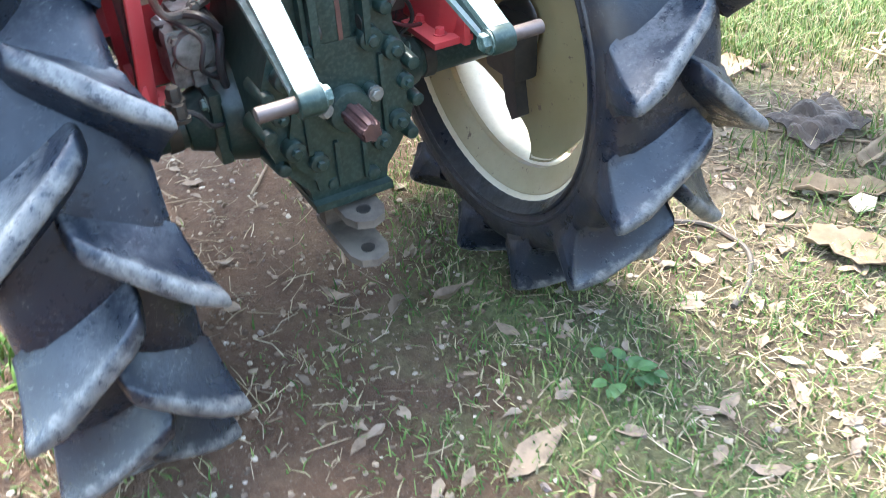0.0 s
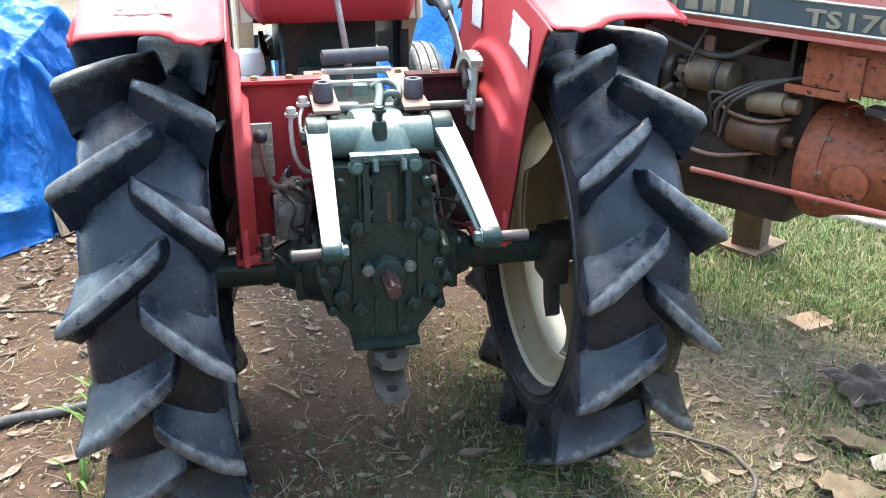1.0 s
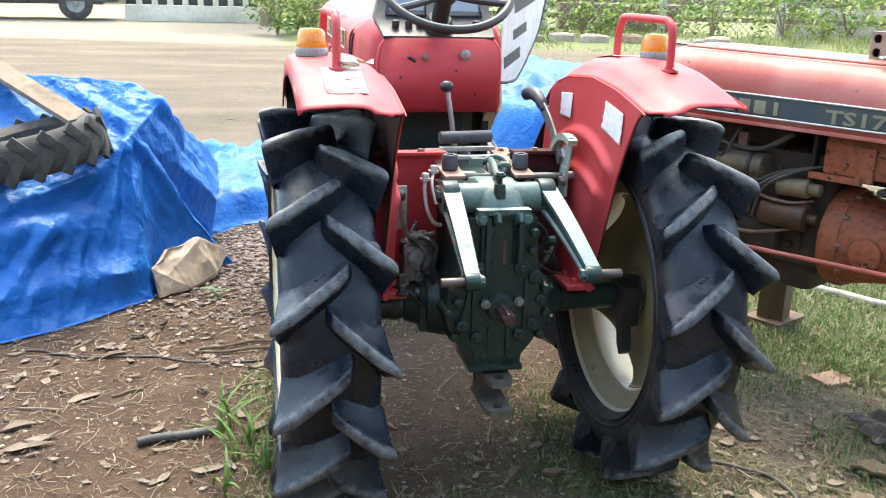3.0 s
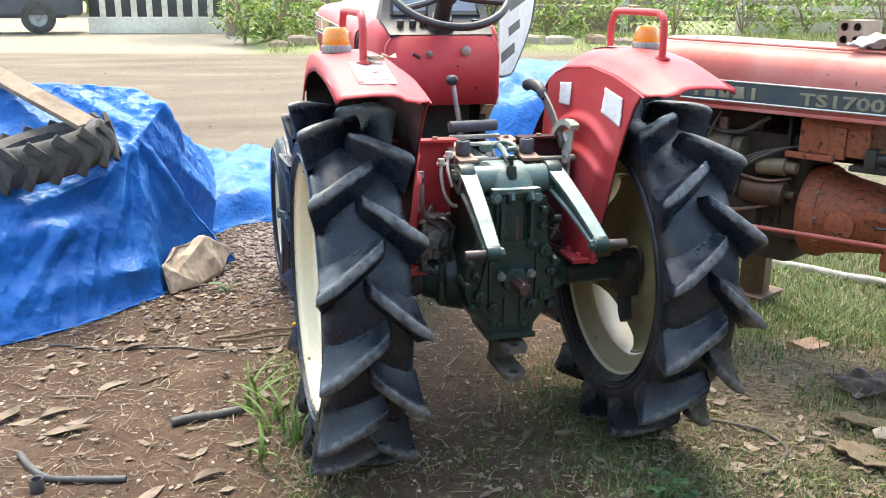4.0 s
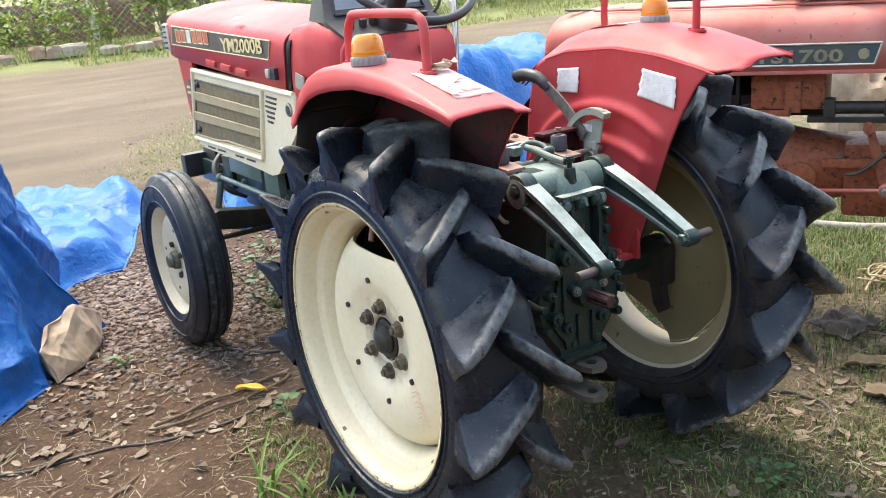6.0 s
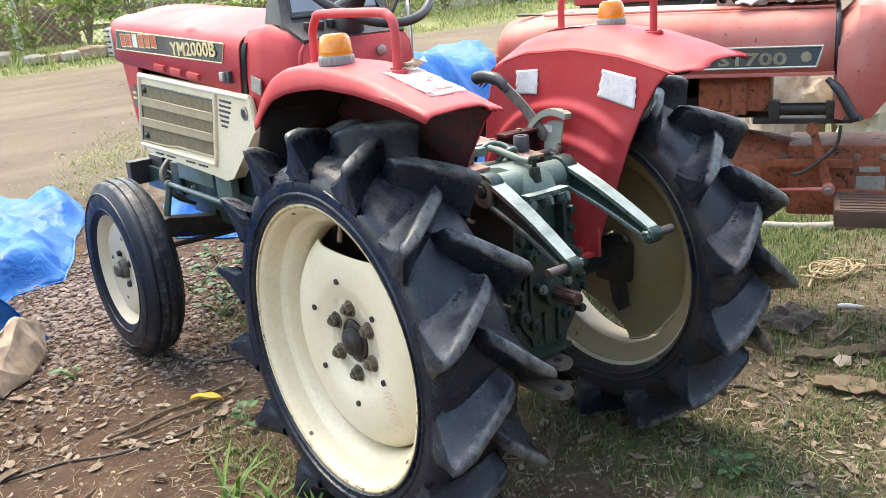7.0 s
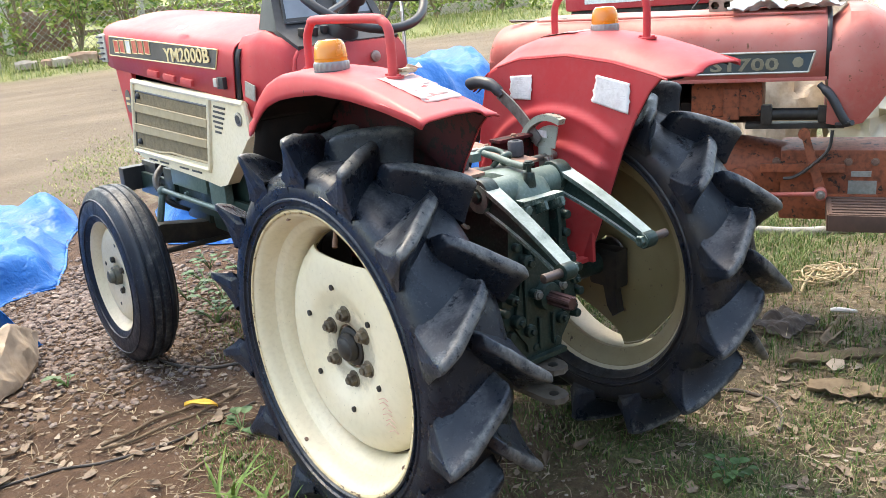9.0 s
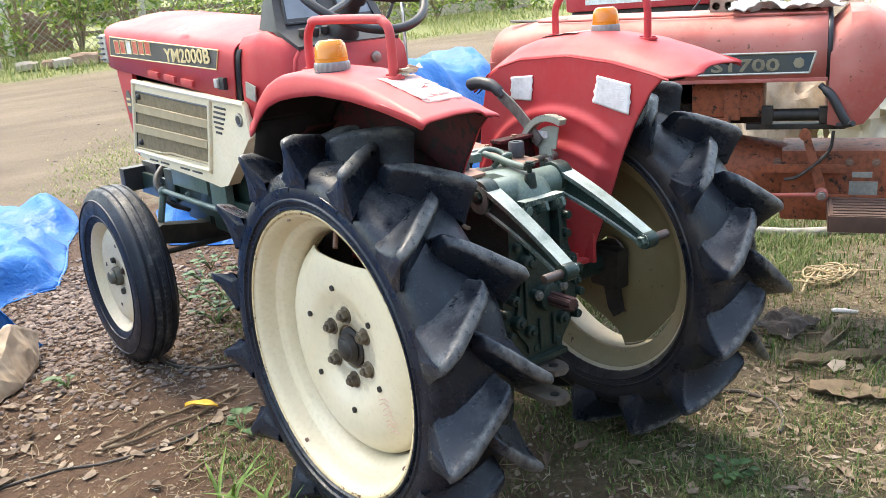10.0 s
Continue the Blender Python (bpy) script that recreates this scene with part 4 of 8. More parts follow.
    lamp = part("turn_lamp", Shape().lathe([(0.019, 0.0345), (0.024, 0.0345), (0.046, 0.0325), (0.056, 0.0295), (0.0625, 0.023), (0.064, 0.0)], (x, y, z), 24, True, "z"), AMBER, tractor, "amber turn signal lens")
    base = Shape().rings([[(x + (rr + rib * (0.0016 if k % 4 < 2 else 0)) * math.cos(math.pi * k / 40), y + (rr + rib * (0.0016 if k % 4 < 2 else 0)) * math.sin(math.pi * k / 40), z + h) for k in range(80)] for h, rr, rib in ((0.0, 0.036, 0), (0.004, 0.0365, 0), (0.006, 0.036, 1), (0.017, 0.0355, 1), (0.019, 0.0355, 0), (0.021, 0.034, 0))])
    part("lamp_base", base, LAMP_GREY, lamp, "ribbed clear-grey lamp base")
    part("gasket", Shape().lathe([(-0.004, 0.037), (0.0, 0.0385), (0.003, 0.037)], (x, y, z), 24, True, "z"), BLACK, lamp)
    part("lens_band", Shape().lathe([(0.026, 0.0345), (0.028, 0.0350), (0.030, 0.0345)], (x, y, z), 24, False, "z"), AMBER, lamp)
    # grab handle
    hx = s * 0.385
    zr, zf = curve(TOP, -0.17), curve(TOP, 0.14)
    pts = [(hx, -0.172, zr), (hx, -0.172, zr + 0.075), (hx, -0.166, zr + 0.10), (hx, -0.150, zr + 0.111), (hx, -0.12, zr + 0.116), (hx, 0.09, zf + 0.112), (hx, 0.118, zf + 0.102), (hx, 0.135, zf + 0.080), (hx, 0.139, zf + 0.05), (hx, 0.139, zf)]
    handle = part("grab_handle", Shape().tube(spline(pts, 4), 0.0095, 12), RED, tractor, "red bent-pipe grab handle")
    for yy, zz in ((-0.172, zr), (0.139, zf)):
        foot = Shape().prism([(hx + 0.018 * math.cos(a) * 1.0, yy + 0.027 * math.sin(a)) for a in np.linspace(0, 2 * math.pi, 18)[:-1]], zz + 0.002, zz + 0.007, "z")
        foot.bolt((hx, yy - 0.019, zz + 0.007), (0, 0, 1), 0.005, 0.004, False).bolt((hx, yy + 0.019, zz + 0.007), (0, 0, 1), 0.005, 0.004, False)
        part("handle_foot", foot, RED, handle)
    # tape scraps at the rear foot of the left handle
    if s < 0:
        r = random.Random(4)
        for k in range(5):
            c = Vector((hx + r.uniform(0.0, 0.05), -0.172 + r.uniform(-0.02, 0.015), zr + 0.010 + r.uniform(0, 0.012)))
            part("tape_scrap", Shape().rings([[c + Vector((0.012 * i, 0.006 * j + 0.003 * math.sin(i * 2.0 + k), 0.006 * math.sin(i + j + k))) for j in range(3)] for i in range(4)], False, False), SHEET, handle, "frayed scrap of tape" if k == 0 else "", thick=0.001)
    # bracket by which the fender sits on the axle tube
    br = Shape().box((s * 0.245, -0.02, 0.535), (0.075, 0.12, 0.012), 0.003).box((s * 0.262, -0.05, 0.57), (0.012, 0.09, 0.08), 0.003).bolt((s * 0.235, -0.05, 0.541), (0, 0, 1), 0.009, 0.012).bolt((s * 0.235, 0.015, 0.541), (0, 0, 1), 0.009, 0.012)
    part("fender_bracket", br, RED, tractor)


fender(-1)
fender(1)

# rear casing
case = Shape()
outline = [(-0.122, 0.56), (-0.125, 0.50), (-0.112, 0.462), (-0.092, 0.43), (-0.068, 0.40), (-0.064, 0.375), (0.064, 0.375), (0.068, 0.40), (0.092, 0.43), (0.112, 0.462), (0.125, 0.50), (0.122, 0.56), (0.112, 0.60), (0.098, 0.635), (0.092, 0.745), (-0.092, 0.745), (-0.098, 0.635), (-0.112, 0.60)]
case.prism(outline, -0.158, 0.75, "y")
case.box((0, 0.35, 0.62), (0.20, 0.7, 0.28), 0.02)
gear = part("transmission_case", case, GREEN_DARK, tractor, "oily dark green gear casing")
cover = Shape()
cover.prism([(x * 0.86, 0.54 + (z - 0.54) * 0.86) for x, z in outline[2:-2] if z < 0.7] + [(-0.06, 0.635), (0.06, 0.635)][::-1], -0.168, -0.15, "y")
part("rear_cover", cover, GREEN_DARK, gear)
for x, z, r in ((-0.085, 0.60, 0.017), (0.088, 0.602, 0.017), (-0.087, 0.487, 0.017), (0.088, 0.483, 0.017), (-0.05, 0.625, 0.019), (0.052, 0.628, 0.019), (-0.052, 0.455, 0.016), (0.055, 0.458, 0.016), (-0.1, 0.545, 0.013), (0.104, 0.545, 0.013)):
    part("boss", Shape().cyl((x, -0.15, z), (x, -0.182, z), r, seg=16, bevel=0.004).bolt((x, -0.182, z), (0, -1, 0), r * 0.5, 0.008, False), GREEN_DARK, gear)
r = random.Random(8)
for k, (x, z) in enumerate(((-0.112, 0.575), (0.118, 0.572), (-0.118, 0.515), (0.121, 0.51), (-0.105, 0.455), (0.108, 0.455), (-0.075, 0.665), (0.08, 0.668), (-0.08, 0.715), (0.083, 0.712), (-0.03, 0.405), (0.035, 0.405))):
    part("casting_lug", Shape().cyl((x, -0.10, z), (x, -0.172 - 0.008 * (k % 2), z), 0.013 + 0.003 * (k % 3), 0.011, seg=14, bevel=0.004), GREEN_DARK, gear)
for x, z0, z1 in ((-0.062, 0.47, 0.60), (0.066, 0.47, 0.60), (-0.02, 0.40, 0.48), (0.025, 0.40, 0.48), (-0.045, 0.64, 0.74), (0.05, 0.64, 0.74)):
    part("casting_rib", Shape().box((x, -0.165, (z0 + z1) / 2), (0.008, 0.022, z1 - z0), 0.003), GREEN_DARK, gear)
boss = Shape().cyl((0.004, -0.15, 0.530), (0.004, -0.192, 0.530), 0.038, 0.034, seg=26, bevel=0.004)
for x, z in ((-0.036, 0.545), (0.046, 0.548)):
    boss.cyl((x, -0.16, z), (x, -0.190, z), 0.012, seg=14, bevel=0.003)
part("shaft_housing", boss, GREEN_DARK, gear)
for x, z in ((-0.036, 0.545), (0.046, 0.548)):
    part("housing_bolt", Shape().bolt((x, -0.190, z), (0, -1, 0), 0.009, 0.008), STEEL_DULL, gear)
ring = []
for k in range(48):
    a = 2 * math.pi * k / 48
    r = 0.0185 if (k // 4) % 2 else 0.0155
    ring.append((r * math.cos(a), r * math.sin(a)))
shaft = Shape().rings([[(0.004 + x, y, 0.528 + z) for x, z in ring] for y in (-0.185, -0.254)] + [[(0.004 + x * 0.8, -0.259, 0.528 + z * 0.8) for x, z in ring]])
part("power_shaft", shaft, PTO, gear, "splined brown power take-off shaft")
part("bottom_flange", Shape().box((0, -0.10, 0.372), (0.135, 0.15, 0.014), 0.003), GREEN_DARK, gear)
# drawbar
draw = Shape()
for z in (0.345, 0.268):
    o = [(-0.034, -0.05), (-0.034, -0.19), (-0.024, -0.212), (0.0, -0.222), (0.024, -0.212), (0.034, -0.19), (0.034, -0.05)]
    o = [(x + 0.006, y) for x, y in o]
    draw.prism(o, z - 0.007, z + 0.007, "z")
draw.box((0.006, -0.075, 0.307), (0.066, 0.03, 0.09), 0.004)
hitch = part("drawbar", draw, DRAW, tractor, "dusty grey-brown drawbar with two holed tongues")
for z in (0.345, 0.268):
    part("pin_hole", Shape().cyl((0.006, -0.185, z + 0.0065), (0.006, -0.185, z + 0.0085), 0.012, seg=16), DARK, hitch)
# hydraulic lift
top = Shape()
top.cyl((-0.135, -0.105, 0.785), (0.14, -0.105, 0.785), 0.036, seg=24, bevel=0.005)
dome = []
for t, w, h in ((-0.162, 0.052, 0.765), (-0.145, 0.058, 0.80), (-0.115, 0.064, 0.822), (-0.06, 0.066, 0.826), (0.0, 0.066, 0.815), (0.03, 0.066, 0.80)):
    dome.append([(0.006 + w * math.cos(a), t, 0.745 + (h - 0.745) * min(1, math.sin(a) * 1.35)) for a in np.linspace(0, math.pi, 13)])
top.rings(dome)
lift = part("lift_housing", top, GREEN_MID, tractor, "grey-green hydraulic lift housing")
flange = Shape().box((0.003, -0.168, 0.766), (0.128, 0.028, 0.014), 0.003)
for x in (-0.018, 0.034):
    flange.box((x, -0.190, 0.752), (0.009, 0.045, 0.022), 0.002, pose(0, 0, 0, -25, 0, 0))
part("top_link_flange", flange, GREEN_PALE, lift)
stud = Shape().cyl((0, -0.138, 0.79), (0, -0.138, 0.826), 0.016, 0.013, seg=14, bevel=0.003).cyl((0, -0.138, 0.82), (0, -0.138, 0.852), 0.006, seg=10).bolt((0, -0.138, 0.846), (0, 0, 1), 0.010, 0.007)
part("breather_stud", stud, GREEN_DARK, lift)
for x in (-0.034, 0.040):
    o = [(-0.150, 0.755), (-0.182, 0.755), (-0.188, 0.70), (-0.186, 0.625), (-0.150, 0.62)]
    br = Shape().prism(o, x - 0.006 if x < 0 else x + 0.0, x + 0.006 if x < 0 else x + 0.010, "x")
    bracket = part("link_bracket", br, GREEN_DARK, tractor)
    for z in (0.72, 0.655):
        part("bracket_hole", Shape().cyl((x - 0.0075 if x < 0 else x - 0.0015, -0.170, z), (x + 0.012, -0.170, z), 0.011, seg=14), DARK, bracket)
    part("bracket_bolt", Shape().bolt((x * 1.45, -0.176, 0.750), (0, -1, 0), 0.012, 0.010), GREEN_MID, bracket)
part("link_pad", Shape().box((0.003, -0.158, 0.69), (0.05, 0.02, 0.11), 0.004), GREEN_DARK, tractor)
part("rust_streak", Shape().box((0.010, -0.1685, 0.665), (0.007, 0.002, 0.060), 0), PTO, tractor, "brown rust streak on the casing")
for s, end in ((-1, (-0.118, -0.360, 0.662)), (1, (0.160, -0.350, 0.664))):
    a, b = Vector((s * 0.118 + 0.004, -0.105, 0.79)), Vector(end)
    d = (b - a)
    rows, tops, feet = [], [], []
    for t in np.linspace(0, 1, 14):
        c = a + d * t
        bow = 0.007 * math.sin(math.pi * t)
        c = c + Vector((0, 0, bow))
        h = 0.030 - 0.013 * t
        w = 0.021 - 0.005 * t
        n = Vector((0, d.z, -d.y)).normalized() * -1
        n = n if n.z > 0 else -n
        box = lambda wide, up, down: [c + Vector((wide, 0, 0)) + n * up, c + Vector((wide, 0, 0)) + n * down, c - Vector((wide, 0, 0)) + n * down, c - Vector((wide, 0, 0)) + n * up]
        rows.append(box(w * 0.42, h - 0.006, -h + 0.004))
        tops.append(box(w, h, h - 0.010))
        feet.append(box(w * 0.85, -h + 0.007, -h))
    arm = Shape().rings(rows)
    arm.cyl(a - Vector((0.020, 0, 0)), a + Vector((0.020, 0, 0)), 0.039, seg=24, bevel=0.004)
    arm.cyl(b - Vector((0.017, 0, 0)), b + Vector((0.017, 0, 0)), 0.020, seg=18, bevel=0.003)
    ob = part("lift_arm", arm, GREEN_DARK, tractor, "dark green cast lift arm, worn flanges paled with painted skylight")
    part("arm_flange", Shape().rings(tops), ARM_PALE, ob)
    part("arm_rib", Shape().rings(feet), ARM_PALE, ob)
    part("arm_pin", Shape().cyl(b + Vector((s * 0.012, 0, 0)), b + Vector((s * 0.068, 0, 0)), 0.0105, seg=14, bevel=0.002), PIN_STEEL, ob, "dull brown link pin")
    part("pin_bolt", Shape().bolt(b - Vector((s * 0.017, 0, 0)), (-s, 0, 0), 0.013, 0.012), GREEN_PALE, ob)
    part("shaft_cap", Shape().bolt(a + Vector((s * 0.020, 0, 0)), (s, 0, 0), 0.014, 0.010), GREEN_DARK, ob)
# axle tubes
for s in (-1, 1):
    ax = Shape().cyl((s * 0.09, 0, AXLE_Z), (s * 0.155, 0, AXLE_Z), 0.092, 0.080, seg=28, bevel=0.006).cyl((s * 0.15, 0, AXLE_Z - 0.004), (s * 0.205, 0, AXLE_Z - 0.008), 0.062, 0.042, seg=22, bevel=0.004).cyl((s * 0.195, 0, AXLE_Z - 0.008), (s * 0.42, 0, AXLE_Z - 0.008), 0.034, seg=20)
    ax.box((s * 0.16, 0, AXLE_Z), (0.02, 0.13, 0.12), 0.006)
    tube = part("axle_tube", ax, GREEN_DARK if s > 0 else GREEN_DARK, tractor, "dark green rear axle tube")
    for dy in (-0.045, 0.045):
        part("axle_bolt", Shape().bolt((s * 0.17, dy, AXLE_Z + 0.04), (s, 0, 0), 0.009, 0.009), GREEN_MID, tube)
    rb = Shape().box((s * 0.39, -0.03, 0.475), (0.05, 0.10, 0.11), 0.012).prism([(-0.06, 0.43), (-0.075, 0.35), (-0.055, 0.335), (-0.035, 0.36), (-0.02, 0.43)], s * 0.375, s * 0.40, "x")
    part("brake_casting", rb, DARK, tractor, "black greasy axle bracket")
    part("axle_band", Shape().cyl((s * 0.215, 0, AXLE_Z - 0.008), (s * 0.235, 0, AXLE_Z - 0.008), 0.037, seg=20), DARK, tube)
# red floor sheets ahead of the axle, and the cross rail
for s in (-1, 1):
    sheet = Shape().box((s * 0.175, 0.09, 0.69), (0.17, 0.006, 0.34), 0.002).box((s * 0.175, 0.075, 0.862), (0.175, 0.04, 0.008), 0.002).box((s * 0.175, 0.30, 0.62), (0.20, 0.42, 0.006), 0.002)
    part("floor_panel", sheet, RED if s < 0 else RED_GRIMY_SHADED, tractor)
    for x in (0.22, 0.15):
        part("rail_bolt", Shape().bolt((s * x, 0.07, 0.866), (0, 0, 1), 0.008, 0.007), RUSTY, tractor)
# seat carrier
for s in (-1, 1):
    pl = Shape().box((s * 0.088, 0.075, 0.835), (0.052, 0.26, 0.008), 0.002, pose(0, 0, 0, 5, 0, 0))
    carrier = part("seat_carrier", pl, PALE_RUST, tractor, "rust-pink seat carrier plate")
    part("rubber_buffer", Shape().lathe([(0, 0.019), (0.003, 0.0205), (0.034, 0.0195), (0.037, 0.017), (0.037, 0.009), (0.028, 0.008)], (s * 0.09, 0.0, 0.834), 20, True, "z"), GREY_RUBBER, carrier, "grey rubber seat buffer")
    for x, y, z in ((0.088, 0.17, 0.848), (0.1, 0.12, 0.844)):
        part("carrier_bolt", Shape().bolt((s * x, y, z), (0, 0, 1), 0.007, 0.006), RUSTY, carrier)
part("carrier_rail", Shape().box((0.0, 0.19, 0.850), (0.15, 0.022, 0.012), 0.003).box((0.0, 0.11, 0.842), (0.13, 0.018, 0.010), 0.003), ALU, tractor)
part("carrier_roller", Shape().cyl((-0.072, 0.205, 0.877), (0.074, 0.225, 0.877), 0.0165, seg=18, bevel=0.002), GREY_RUBBER, tractor, "grey rubber roller")
part("cross_shaft", Shape().cyl((-0.10, 0.02, 0.812), (0.215, 0.02, 0.808), 0.0085, seg=12).cyl((-0.065, 0.02, 0.812), (-0.02, 0.02, 0.811), 0.013, seg=12).cyl((0.06, 0.02, 0.81), (0.11, 0.02, 0.81), 0.014, seg=12), STEEL_DULL, tractor)
part("shaft_block", Shape().box((-0.03, 0.04, 0.795), (0.11, 0.03, 0.035), 0.004).box((0.10, 0.04, 0.79), (0.06, 0.05, 0.03), 0.004), DARK, tractor)
vl = Shape().tube(spline([(0.028, 0.05, 0.845), (0.022, 0.0, 0.842), (0.008, -0.07, 0.838), (0.002, -0.125, 0.836)], 5), 0.0085, 10).tube(spline([(0.015, 0.07, 0.84), (0.045, 0.06, 0.853), (0.065, 0.03, 0.845), (0.06, 0.0, 0.83)], 5), 0.007, 10).box((-0.012, 0.045, 0.843), (0.030, 0.030, 0.022), 0.005)
part("control_link", vl, GREEN_MID, tractor)
part("valve_body", Shape().box((-0.085, -0.03, 0.775), (0.075, 0.12, 0.06), 0.008), GREEN_DARK, tractor)
part("valve_body", Shape().box((0.09, -0.01, 0.77), (0.06, 0.09, 0.05), 0.008), GREEN_DARK, tractor)
for x, y, z in ((-0.11, -0.06, 0.805), (-0.075, -0.05, 0.806), (-0.105, 0.0, 0.806), (-0.07, 0.01, 0.806), (0.07, -0.03, 0.796), (0.105, -0.02, 0.796), (-0.125, -0.04, 0.79)):
    part("valve_nut", Shape().bolt((x, y, z), (0, 0, 1), 0.009, 0.011), STEEL_DULL, tractor)
part("copper_union", Shape().box((-0.075, -0.085, 0.80), (0.03, 0.02, 0.016), 0.004), BRASS, tractor, "brass-yellow union")
for pts, r in (([(-0.155, -0.02, 0.815), (-0.158, -0.03, 0.79), (-0.155, -0.05, 0.745), (-0.14, -0.06, 0.715), (-0.12, -0.05, 0.705)], 0.005), ([(-0.13, 0.0, 0.83), (-0.14, -0.03, 0.80), (-0.135, -0.06, 0.76)], 0.004)):
    part("oil_pipe", Shape().tube(spline(pts, 6), r, 8).bolt(pts[0], (0, 0, 1), 0.010, 0.014), ALU, tractor, "bare metal oil pipe")
# pedal and lever beside the left fender
part("foot_pedal", Shape().box((-0.215, 0.02, 0.735), (0.045, 0.012, 0.11), 0.003).box((-0.215, 0.012, 0.70), (0.04, 0.006, 0.006), 0.001).box((-0.215, 0.012, 0.715), (0.04, 0.006, 0.006), 0.001).box((-0.215, 0.012, 0.73), (0.04, 0.006, 0.006), 0.001).box((-0.215, 0.012, 0.745), (0.04, 0.006, 0.006), 0.001).box((-0.215, 0.012, 0.76), (0.04, 0.006, 0.006), 0.001), ALU, tractor, "ribbed bare-metal pedal")
rod = part("lever_rod", Shape().tube(spline([(-0.217, -0.03, 0.765), (-0.212, -0.035, 0.72), (-0.20, -0.035, 0.68), (-0.17, -0.02, 0.668), (-0.125, 0.0, 0.672)], 6), 0.006, 8), STEEL, tractor)
part("lever_knob", Shape().ball((-0.217, -0.028, 0.776), 0.014), BLACK, rod)
# engine clutter under the floor, seen past the casing
r = random.Random(11)
for k in range(14):
    s = -1 if k < 9 else 1
    p = Vector((s * r.uniform(0.13, 0.21), r.uniform(-0.02, 0.10), r.uniform(0.56, 0.70)))
    kind = r.random()
    if kind < 0.5:
        q = p + Vector((r.uniform(-0.05, 0.05), r.uniform(-0.05, 0.05), r.uniform(-0.09, -0.02)))
        part("linkage", Shape().tube(spline([p, (p + q) / 2 + Vector((0, -0.02, 0.01)), q], 5), r.uniform(0.003, 0.007), 8), r.choice((ALU, DARK, STEEL, BLACK)), tractor)
    else:
        part("fitting", Shape().cyl(p, p + Vector((s * 0.025, -0.01, 0.004)), r.uniform(0.010, 0.02), seg=12, bevel=0.003).bolt(p, (0, -1, 0), 0.009, 0.01), r.choice((GREEN_DARK, ALU, DARK)), tractor)
pump = part("gear_pump", Shape().box((-0.165, 0.03, 0.595), (0.075, 0.08, 0.095), 0.014).cyl((-0.165, -0.005, 0.610), (-0.165, -0.028, 0.610), 0.030, seg=20, bevel=0.005).box((-0.160, 0.02, 0.655), (0.045, 0.05, 0.030), 0.008).box((-0.150, -0.012, 0.565), (0.05, 0.022, 0.028), 0.006), PUMP_GREY, tractor, "oil-streaked grey gear pump")
for x, z in ((-0.188, 0.628), (-0.143, 0.630), (-0.190, 0.588), (-0.140, 0.590), (-0.150, 0.672)):
    part("pump_bolt", Shape().bolt((x, -0.012, z), (0, -1, 0), 0.007, 0.009), STEEL_DULL, pump)
for pts in ([(-0.135, 0.0, 0.66), (-0.130, -0.05, 0.64), (-0.140, -0.06, 0.60), (-0.135, -0.05, 0.555), (-0.12, -0.04, 0.53)], [(-0.175, -0.01, 0.665), (-0.150, -0.045, 0.668), (-0.128, -0.055, 0.645)]):
    part("oil_hose", Shape().tube(spline(pts, 6), 0.0065, 9), BLACK, tractor, "black rubber oil hose")
# rods, stub and wires on the other side of the casing
part("shaft_stub", Shape().cyl((0.085, -0.04, 0.672), (0.128, -0.04, 0.668), 0.012, seg=16, bevel=0.002).cyl((0.083, -0.04, 0.672), (0.093, -0.04, 0.671), 0.016, seg=16, bevel=0.002), STEEL, tractor)
part("brake_rod", Shape().cyl((0.112, -0.03, 0.66), (0.140, -0.05, 0.50), 0.006, seg=10).bolt((0.140, -0.052, 0.50), (0, -1, 0), 0.010, 0.012), STEEL_DULL, tractor)
part("brake_rod", Shape().cyl((0.128, 0.0, 0.70), (0.150, -0.02, 0.545), 0.0048, seg=10).box((0.150, -0.02, 0.54), (0.018, 0.014, 0.03), 0.003), STEEL_DULL, tractor)
for k, (pts, mat) in enumerate((([(0.13, -0.02, 0.62), (0.150, -0.05, 0.628), (0.178, -0.05, 0.612), (0.190, -0.04, 0.575), (0.17, -0.03, 0.55)], BLACK), ([(0.125, -0.03, 0.60), (0.145, -0.06, 0.588), (0.175, -0.06, 0.575), (0.200, -0.05, 0.568)], RED_GRIMY_SHADED), ([(0.11, 0.0, 0.70), (0.14, -0.03, 0.695), (0.165, -0.03, 0.66), (0.16, -0.02, 0.62)], BLACK))):
    part("wire", Shape().tube(spline(pts, 6), 0.0035, 7), mat, tractor)
part("junction_block", Shape().box((0.175, 0.02, 0.60), (0.05, 0.04, 0.045), 0.006).bolt((0.168, 0.0, 0.61), (0, -1, 0), 0.008, 0.008), DARK, tractor)
for y, z in ((-0.085, 0.588), (-0.10, 0.567)):
    part("foot_bolt", Shape().bolt((-0.222, y, z - 0.016), (0, 0, 1), 0.011, 0.022), DARK, tractor)
part("control_link", Shape().tube(spline([(0.028, 0.02, 0.815), (0.030, -0.01, 0.840), (0.044, -0.02, 0.848), (0.058, -0.01, 0.838), (0.058, 0.02, 0.815)], 5), 0.007, 10), GREEN_MID, tractor)
part("wiring", Shape().tube(spline([(-0.24, -0.07, 0.56), (-0.20, -0.10, 0.55), (-0.18, -0.09, 0.52), (-0.15, -0.06, 0.50)], 6), 0.004, 6).tube(spline([(-0.19, 0.0, 0.66), (-0.16, -0.06, 0.64), (-0.17, -0.07, 0.60), (-0.14, -0.05, 0.57)], 6), 0.004, 6), BLACK, tractor)
